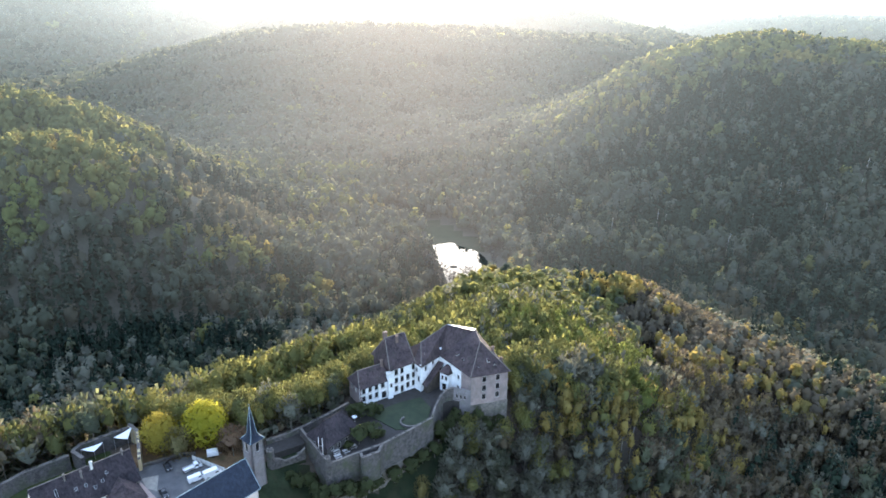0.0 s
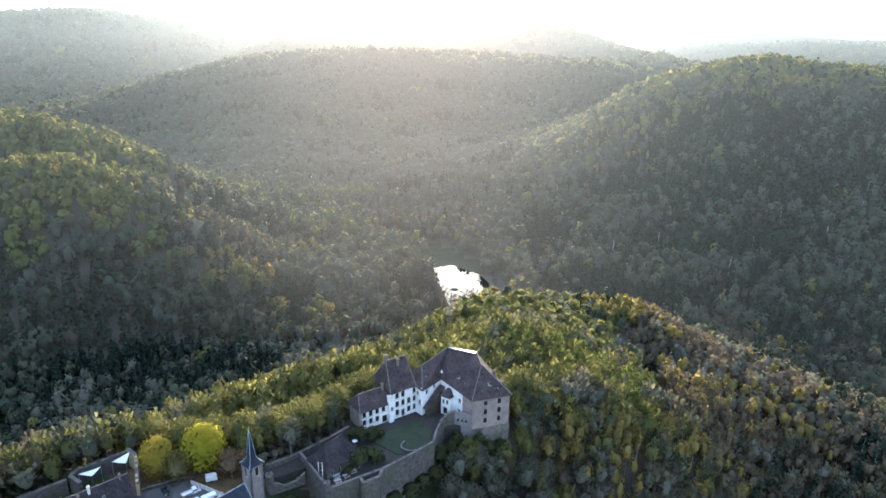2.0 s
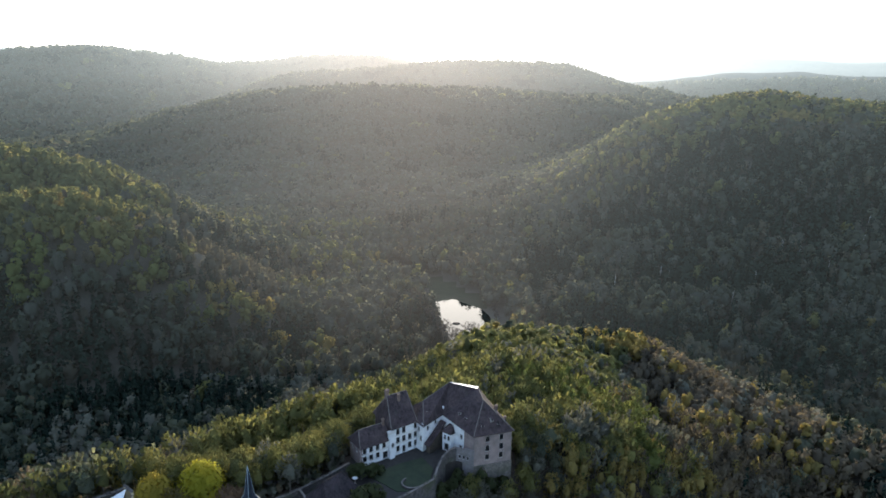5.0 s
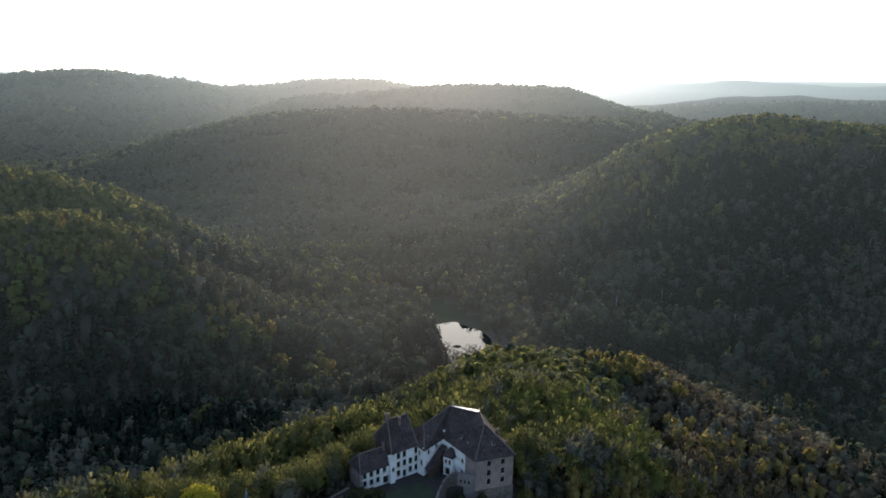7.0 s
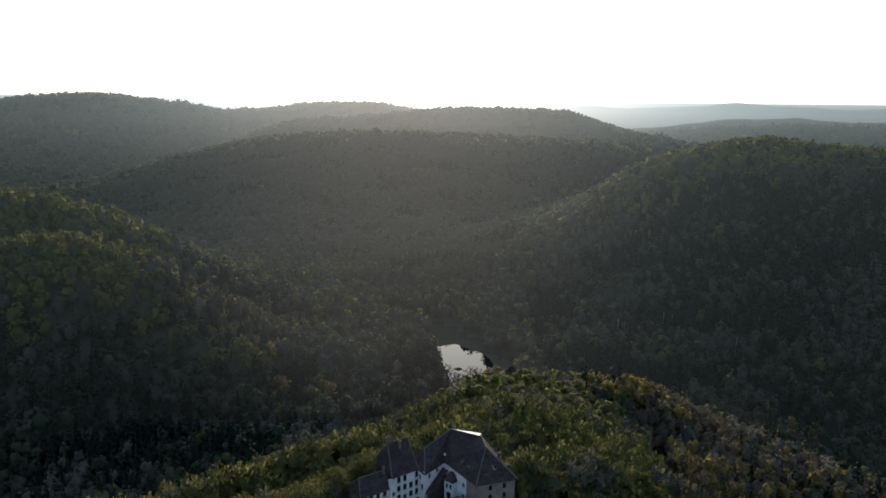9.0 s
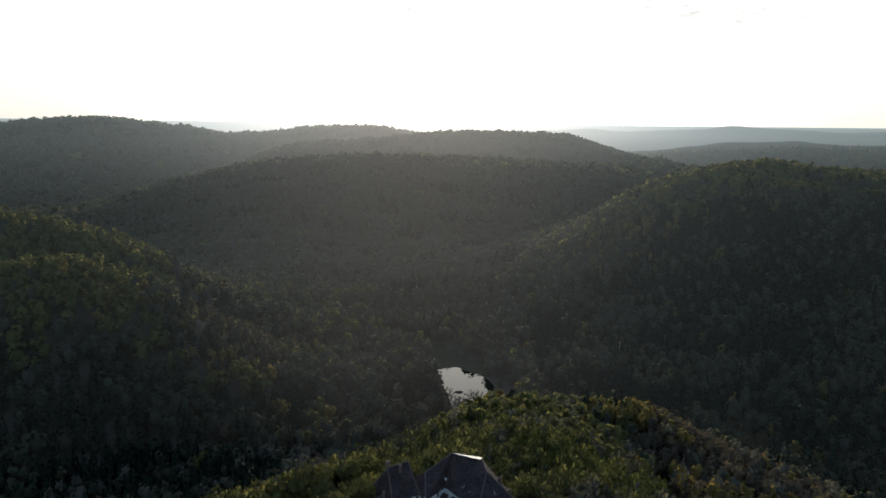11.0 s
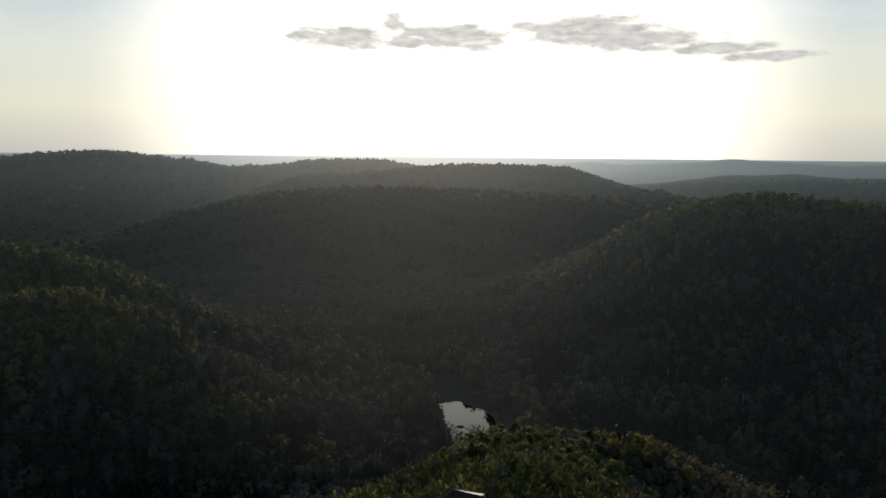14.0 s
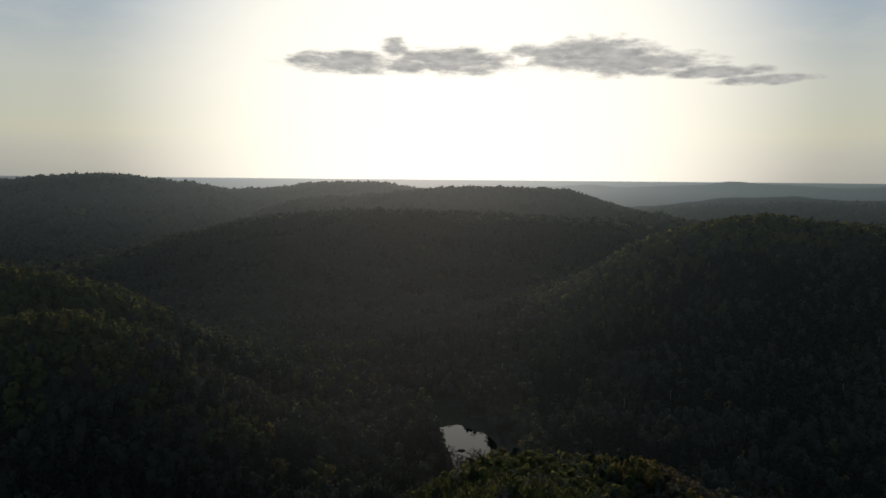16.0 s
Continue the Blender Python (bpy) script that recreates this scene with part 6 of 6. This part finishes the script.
def skylight(parent, p, turn, pitch, w=0.9, h=1.3):
    bm = bmesh.new()
    m = Matrix.Translation(p) @ Matrix.Rotation(turn, 4, "Z") @ Matrix.Rotation(pitch, 4, "X")
    box(bm, m, w, h, 0.12)
    sky = part("skylight", bm, STEEL_GREY, parent)
    bm = bmesh.new()
    box(bm, m @ Matrix.Translation((0, 0, 0.122)), w - 0.2, h - 0.2, 0.012)
    part("pane", bm, PANE, sky)


def build_long_house():
    root = new("house")
    tagged(root, "long village house with weathered brown tiled roof and chimneys", "house")
    f, s = Vector((0.739, 0.676, 0)), Vector((0.676, -0.739, 0))
    top = Vector((-91.0, 166.9, 0))
    w, length, eave, ridge = 6.2, 26.0, 4.2, 11.0

    def at(a, b, z=None):
        p = top + f * a + s * b
        return (p.x, p.y) if z is None else Vector((p.x, p.y, z))

    facade(root, "wall", at(-length, w), at(0, w), -1, eave, CREAM, [(2.5 + 3.2 * k, 1.0, 1.1, 1.5) for k in range(7)])
    facade(root, "wall", at(0, -w), at(-length, -w), -1, eave, CREAM, [(2.5 + 3.2 * k, 1.0, 1.1, 1.5) for k in range(7)])
    for a, flip in ((0, False), (-length, True)):
        facade(root, "wall", at(a, -w if flip else w), at(a, w if flip else -w), -1, eave, CREAM, [(4.0, 1.0, 1.1, 1.5), (8.4, 1.0, 1.1, 1.5)])
        bm = bmesh.new()
        q = [bm.verts.new((*at(a + d, b), z)) for d in (-0.25, 0.25) for b, z in ((-w, eave), (w, eave), (0, ridge - 0.3))]
        for face in ((0, 1, 2), (3, 5, 4), (0, 3, 4, 1), (1, 4, 5, 2), (2, 5, 3, 0)):
            bm.faces.new([q[i] for i in face])
        bmesh.ops.recalc_face_normals(bm, faces=bm.faces)
        part("gable", bm, CREAM, root)
    g, z0 = w + 0.5, eave - 0.4
    roof(root, [at(-length - 0.4, g, z0), at(0.4, g, z0), at(0.4, 0, ridge), at(-length - 0.4, 0, ridge), at(0.4, -g, z0), at(-length - 0.4, -g, z0)], [(0, 1, 2, 3), (3, 2, 4, 5)], TILE_DARK)
    ridge_caps(root, [(at(-length - 0.4, 0, ridge), at(0.4, 0, ridge))], COPING, 0.14)
    turn = math.degrees(math.atan2(f.y, f.x))
    for a, b, w0, zt in ((-2.0, 0.5, 0.4, 11.9), (-10.5, 0.8, 0.8, 12.3), (-13.5, 1.6, 0.5, 11.2), (-17.6, 0.9, 0.4, 11.9)):
        p = at(a, b, 0)
        chimney(root, p.x, p.y, 8.6, zt, w0 * 0.6 + 0.15, 0.45, turn, COPING if w0 < 0.6 else TRIM)
    for a, b in ((-20.5, 2.6), (-13.2, 3.4), (-15.8, 3.3), (-9.0, 3.8), (-7.4, 2.6), (-11.2, 4.4)):
        z = ridge - (ridge - z0) * b / g + 0.05
        skylight(root, at(a, b, z), math.radians(turn), math.atan2(ridge - z0, g), 0.7, 0.95 if a > -20 else 2.2)
    # lower wing towards the square
    u = [at(-1.0, w), at(-9.0, w), at(-9.0, w + 7.5), at(-1.0, w + 7.5)]
    facade(root, "wall", u[2], u[3], -1, 3.2, CREAM, [(2.0, 0.9, 1.0, 1.3), (5.6, 0.9, 1.0, 1.3)])
    facade(root, "wall", u[3], u[0], -1, 3.2, CREAM, [(3.0, 0.9, 1.0, 1.3)])
    facade(root, "wall", u[1], u[2], -1, 3.2, CREAM)
    roof(root, [at(-0.5, w - 2, 3.0), at(-9.5, w - 2, 3.0), at(-9.5, w + 8, 3.0), at(-0.5, w + 8, 3.0), at(-5, w - 2, 6.4), at(-5, w + 4.6, 6.4)], [(0, 4, 5, 3), (3, 5, 2), (2, 5, 4, 1)], TILE)


build_long_house()

build_rampart("town_wall", [(-140.0, 138.0, 5.0), (-125.2, 156.8, 5.0), (-120.8, 163.7, 5.0), (-111.8, 171.4, 5.0)], -4, 0.0, "grey rubble town wall on the edge of the woods", 1.0)
build_rampart("town_wall", [(-106.6, 169.6, 5.4), (-111.4, 172.8, 5.4), (-110.4, 176.2, 5.4), (-99.4, 185.2, 5.4)], -4, 0.0, "grey rubble town wall round a small garden", 1.0)
build_rampart("town_wall", [(-99.4, 185.4, 6.4), (-96.0, 183.4, 5.4), (-93.2, 177.4, 4.8), (-90.4, 170.8, 4.2)], -2, 0.0, "ochre plastered garden wall beside the square", 0.9, stone=OCHRE)
build_rampart("garden_wall", [(-90.4, 172.6, 0.9), (-80.4, 178.2, 0.9), (-76.4, 178.6, 0.9)], -2, 0.0, "low stone wall along the square", 0.5)


def build_sail(a, b, c, label):
    """A three-cornered cloth sail, sagging a little, with a hem cord."""
    root = new("shade_sail")
    tagged(root, label, "shade sail", group="shade sails in the garden")
    a, b, c = Vector(a), Vector(b), Vector(c)
    bm = bmesh.new()
    n, grid = 6, {}
    for i in range(n + 1):
        for j in range(n + 1 - i):
            u, v = i / n, j / n
            sag = -0.6 * (u * v + v * (1 - u - v) + u * (1 - u - v))
            grid[i, j] = bm.verts.new(a + (b - a) * u + (c - a) * v + Vector((0, 0, sag)))
    for i in range(n):
        for j in range(n - i):
            bm.faces.new((grid[i, j], grid[i + 1, j], grid[i, j + 1]))
            if i + j < n - 1:
                bm.faces.new((grid[i + 1, j], grid[i + 1, j + 1], grid[i, j + 1]))
    bmesh.ops.recalc_face_normals(bm, faces=bm.faces)
    bmesh.ops.solidify(bm, geom=list(bm.faces), thickness=0.03)
    part("cloth", bm, SAILCLOTH, root)
    for p in (a, b, c):
        bm = bmesh.new()
        tube(bm, [(p.x, p.y, 0.0), tuple(p + Vector((0, 0, 0.1)))], [0.08, 0.06], 6)
        part("post", bm, STEEL, root)


build_sail((-109.6, 174.2, 5.0), (-104.4, 177.6, 5.2), (-105.6, 174.2, 4.3), "white three-cornered shade sail over the garden")
build_sail((-102.4, 180.6, 4.8), (-97.8, 183.4, 6.6), (-97.8, 180.2, 4.6), "white three-cornered shade sail by the garden wall")


# ---- vehicles ----
def wheels(root, length, width, r=0.32):
    for sx in (-1, 1):
        for sy in (-1, 1):
            x, y = sx * length * 0.31, sy * (width / 2 - 0.1)
            bm = bmesh.new()
            bmesh.ops.create_cone(bm, cap_ends=True, segments=14, radius1=r, radius2=r, depth=0.22, matrix=Matrix.Translation((x, y, r)) @ Matrix.Rotation(math.pi / 2, 4, "X"))
            wheel = part("wheel", bm, RUBBER, root)
            bm = bmesh.new()
            bmesh.ops.create_cone(bm, cap_ends=True, segments=10, radius1=r * 0.62, radius2=r * 0.62, depth=0.235, matrix=Matrix.Translation((x, y, r)) @ Matrix.Rotation(math.pi / 2, 4, "X"))
            part("rim", bm, STEEL, wheel)


def lofted(bm, profile, width, inset):
    """A body from its side outline: x, z and how far each point draws in."""
    rings = []
    for s in (-1, 1):
        rings.append([bm.verts.new((x, s * (width / 2 - inset * k), z)) for x, z, k in profile])
    n = len(profile)
    for i in range(n):
        j = (i + 1) % n
        bm.faces.new((rings[0][i], rings[0][j], rings[1][j], rings[1][i]))
    bm.faces.new(rings[1])
    bm.faces.new(list(reversed(rings[0])))
    bmesh.ops.recalc_face_normals(bm, faces=bm.faces)
    bmesh.ops.bevel(bm, geom=list(bm.edges), offset=0.05, segments=1, affect="EDGES", profile=0.5)


def build_car(m, paint, label, length=4.3, width=1.75):
    root = new("car")
    tagged(root, label, "car")
    a = length / 2
    bm = bmesh.new()
    lofted(bm, [(-a, 0.28, 0), (a, 0.28, 0), (a, 0.62, 0.2), (a * 0.55, 0.92, 0.5), (-a * 0.85, 0.98, 0.5), (-a, 0.75, 0.2)], width, 0.18)
    part("body", bm, paint, root)
    bm = bmesh.new()
    lofted(bm, [(a * 0.5, 0.9, 0), (a * 0.12, 1.38, 1), (-a * 0.5, 1.42, 1), (-a * 0.84, 0.95, 0)], width - 0.2, 0.22)
    part("cabin", bm, PANE, root, "dark glazed cabin")
    bm = bmesh.new()
    lofted(bm, [(a * 0.14, 1.36, 0), (a * 0.1, 1.45, 1), (-a * 0.48, 1.48, 1), (-a * 0.54, 1.38, 0)], width - 0.5, 0.1)
    part("roof_panel", bm, paint, root)
    wheels(root, length, width)
    for s in (-1, 1):
        for x, mat, nm in ((a - 0.06, LAMP_CLEAR, "headlight"), (-a + 0.06, LAMP_RED, "tail_light")):
            bm = bmesh.new()
            box(bm, Matrix.Translation((x, s * (width / 2 - 0.3), 0.58)), 0.16, 0.34, 0.14, 0.03)
            part(nm, bm, mat, root)
        bm = bmesh.new()
        box(bm, Matrix.Translation((a * 0.35, s * (width / 2 + 0.06), 0.92)), 0.14, 0.2, 0.14, 0.03)
        part("mirror", bm, paint, root)
    root.matrix_basis = m
    return root


def build_van(m, label, length=5.0, width=1.95, height=2.0, flatbed=False):
    root = new("pickup_truck" if flatbed else "van")
    tagged(root, label, "truck" if flatbed else "van")
    a = length / 2
    bm = bmesh.new()
    back = a * 0.2 if flatbed else -a
    lofted(bm, [(back, 0.35, 0), (a, 0.35, 0), (a, 0.95, 0.2), (a * 0.82, 1.1, 0.4), (a * 0.55, height, 1), (back, height, 1)], width, 0.14)
    part("body" if not flatbed else "cab", bm, PAINT_WHITE, root)
    bm = bmesh.new()
    lofted(bm, [(a * 0.83, 1.12, 0), (a * 0.62, height - 0.16, 1), (a * 0.60, height - 0.2, 1), (a * 0.80, 1.1, 0)], width - 0.3, 0.1)
    bmesh.ops.translate(bm, verts=bm.verts, vec=(0.05, 0, 0.03))
    part("windscreen", bm, PANE, root)
    for s in (-1, 1):
        bm = bmesh.new()
        box(bm, Matrix.Translation((a * 0.42, s * (width / 2 - 0.06), 1.15)), a * 0.4, 0.05, 0.5, 0.02)
        part("side_window", bm, PANE, root)
        for x, mat, nm in ((a - 0.04, LAMP_CLEAR, "headlight"), (-a + 0.02, LAMP_RED, "tail_light")):
            bm = bmesh.new()
            box(bm, Matrix.Translation((x, s * (width / 2 - 0.28), 0.68)), 0.12, 0.3, 0.2, 0.03)
            part(nm, bm, mat, root)
    if flatbed:
        bm = bmesh.new()
        box(bm, Matrix.Translation((-a * 0.4, 0, 0.62)), a * 1.2, width, 0.16)
        bed = part("bed", bm, PAINT_WHITE, root)
        for x, y, sx, sy in ((-a * 0.4, width / 2, a * 1.2, 0.06), (-a * 0.4, -width / 2, a * 1.2, 0.06), (-a, 0, 0.06, width), (a * 0.19, 0, 0.06, width)):
            bm = bmesh.new()
            box(bm, Matrix.Translation((x, y, 0.78)), sx, sy, 0.4)
            part("side_board", bm, STEEL, bed)
    wheels(root, length, width, 0.36)
    root.matrix_basis = m
    return root


build_car(pose(-82.8, 172.2, 0.06, 0, 0, -52), PAINT_BLACK, "black hatchback parked on the asphalt square")
build_car(pose(-79.4, 160.4, 0.06, 0, 0, -48), PAINT_BLACK, "black saloon car parked beside the church")
build_van(pose(-75.0, 171.8, 0.06, 0, 0, 40), "white flatbed pickup parked on the square", 5.6, 2.0, 1.95, flatbed=True)
build_van(pose(-72.2, 166.9, 0.06, 0, 0, 38), "white panel van parked by the church", 4.8, 1.9, 1.95)
build_van(pose(-68.0, 169.0, 0.06, 0, 0, 38), "long white panel van parked by the church", 5.4, 2.0, 2.4)


def build_trailer(m):
    root = new("box_trailer")
    tagged(root, "white box trailer parked behind a pale board fence", "trailer")
    bm = bmesh.new()
    box(bm, Matrix.Translation((0, 0, 0.55)), 3.4, 1.9, 1.7, 0.06)
    part("box", bm, PAINT_WHITE, root)
    bm = bmesh.new()
    box(bm, Matrix.Translation((0, 0, 0.42)), 3.5, 1.7, 0.12)
    tube(bm, [(1.7, 0, 0.48), (2.9, 0, 0.48)], [0.06, 0.05], 6)
    part("chassis", bm, STEEL, root)
    for s in (-1, 1):
        bm = bmesh.new()
        bmesh.ops.create_cone(bm, cap_ends=True, segments=12, radius1=0.33, radius2=0.33, depth=0.2, matrix=Matrix.Translation((0, s * 0.98, 0.33)) @ Matrix.Rotation(math.pi / 2, 4, "X"))
        part("wheel", bm, RUBBER, root)
    root.matrix_basis = m


build_trailer(pose(-70.8, 178.2, 0.02, 0, 0, 20))


def build_fence():
    root = new("fence")
    tagged(root, "pale grey board fence behind the parked vans", "fence")
    p0, p1, n = Vector((-76.6, 176.2, 0)), Vector((-64.6, 170.4, 0)), 7
    d = (p1 - p0) / n
    turn = math.degrees(math.atan2(d.y, d.x))
    bm = bmesh.new()
    box(bm, Matrix.Identity(4), d.length - 0.14, 0.07, 1.7, 0.015)
    panel = bpy.data.meshes.new("panel")
    bm.to_mesh(panel)
    bm.free()
    panel.materials.append(TRIM)
    bm = bmesh.new()
    box(bm, Matrix.Identity(4), 0.14, 0.14, 1.9, 0.02)
    post = bpy.data.meshes.new("post")
    bm.to_mesh(post)
    bm.free()
    post.materials.append(COPING)
    for k in range(n + 1):
        p = p0 + d * k
        part("post", post, None, root).matrix_basis = pose(p.x, p.y, 0.0, 0, 0, turn)
        if k < n:
            q = p + d / 2
            part("panel", panel, None, root).matrix_basis = pose(q.x, q.y, 0.1, 0, 0, turn)


build_fence()

# ---- the big trees by the square ----
DULL_OLIVE = foliage("dull_olive", (0.14, 0.125, 0.06), (0.19, 0.165, 0.075), (0.24, 0.20, 0.085))
RUSSET = foliage("russet", (0.15, 0.105, 0.075), (0.20, 0.135, 0.09), (0.25, 0.165, 0.10))
for x, y, h, r, shape, mat, label, n in (
        (-74.6, 184.0, 18.5, 8.0, round_head, BRIGHT_LIME, "large bright yellow-green lime tree by the square", 3200),
        (-87.4, 180.0, 17.0, 6.2, round_head, BRIGHT_GOLD, "large golden yellow lime tree by the square", 2600),
        (-80.6, 177.2, 13.6, 5.6, leafy, DULL_OLIVE, "half-bare olive tree between two yellow limes", 1500),
        (-64.4, 178.6, 11.5, 5.2, leafy, RUSSET, "thin russet tree beside the church", 1400),
        (-61.0, 181.0, 9.0, 3.4, twiggy, RUSSET, "bare russet tree behind the steeple", 500),
        (-104.0, 172.6, 3.6, 1.6, round_head, HEDGE, "small green garden bush under the sails", 220)):
    tree = make_tree(int(1000 + abs(x)), h, r, shape, mat, label, count=n)
    tree.matrix_basis = pose(x, y, -2.2 if h > 13 else -0.5)
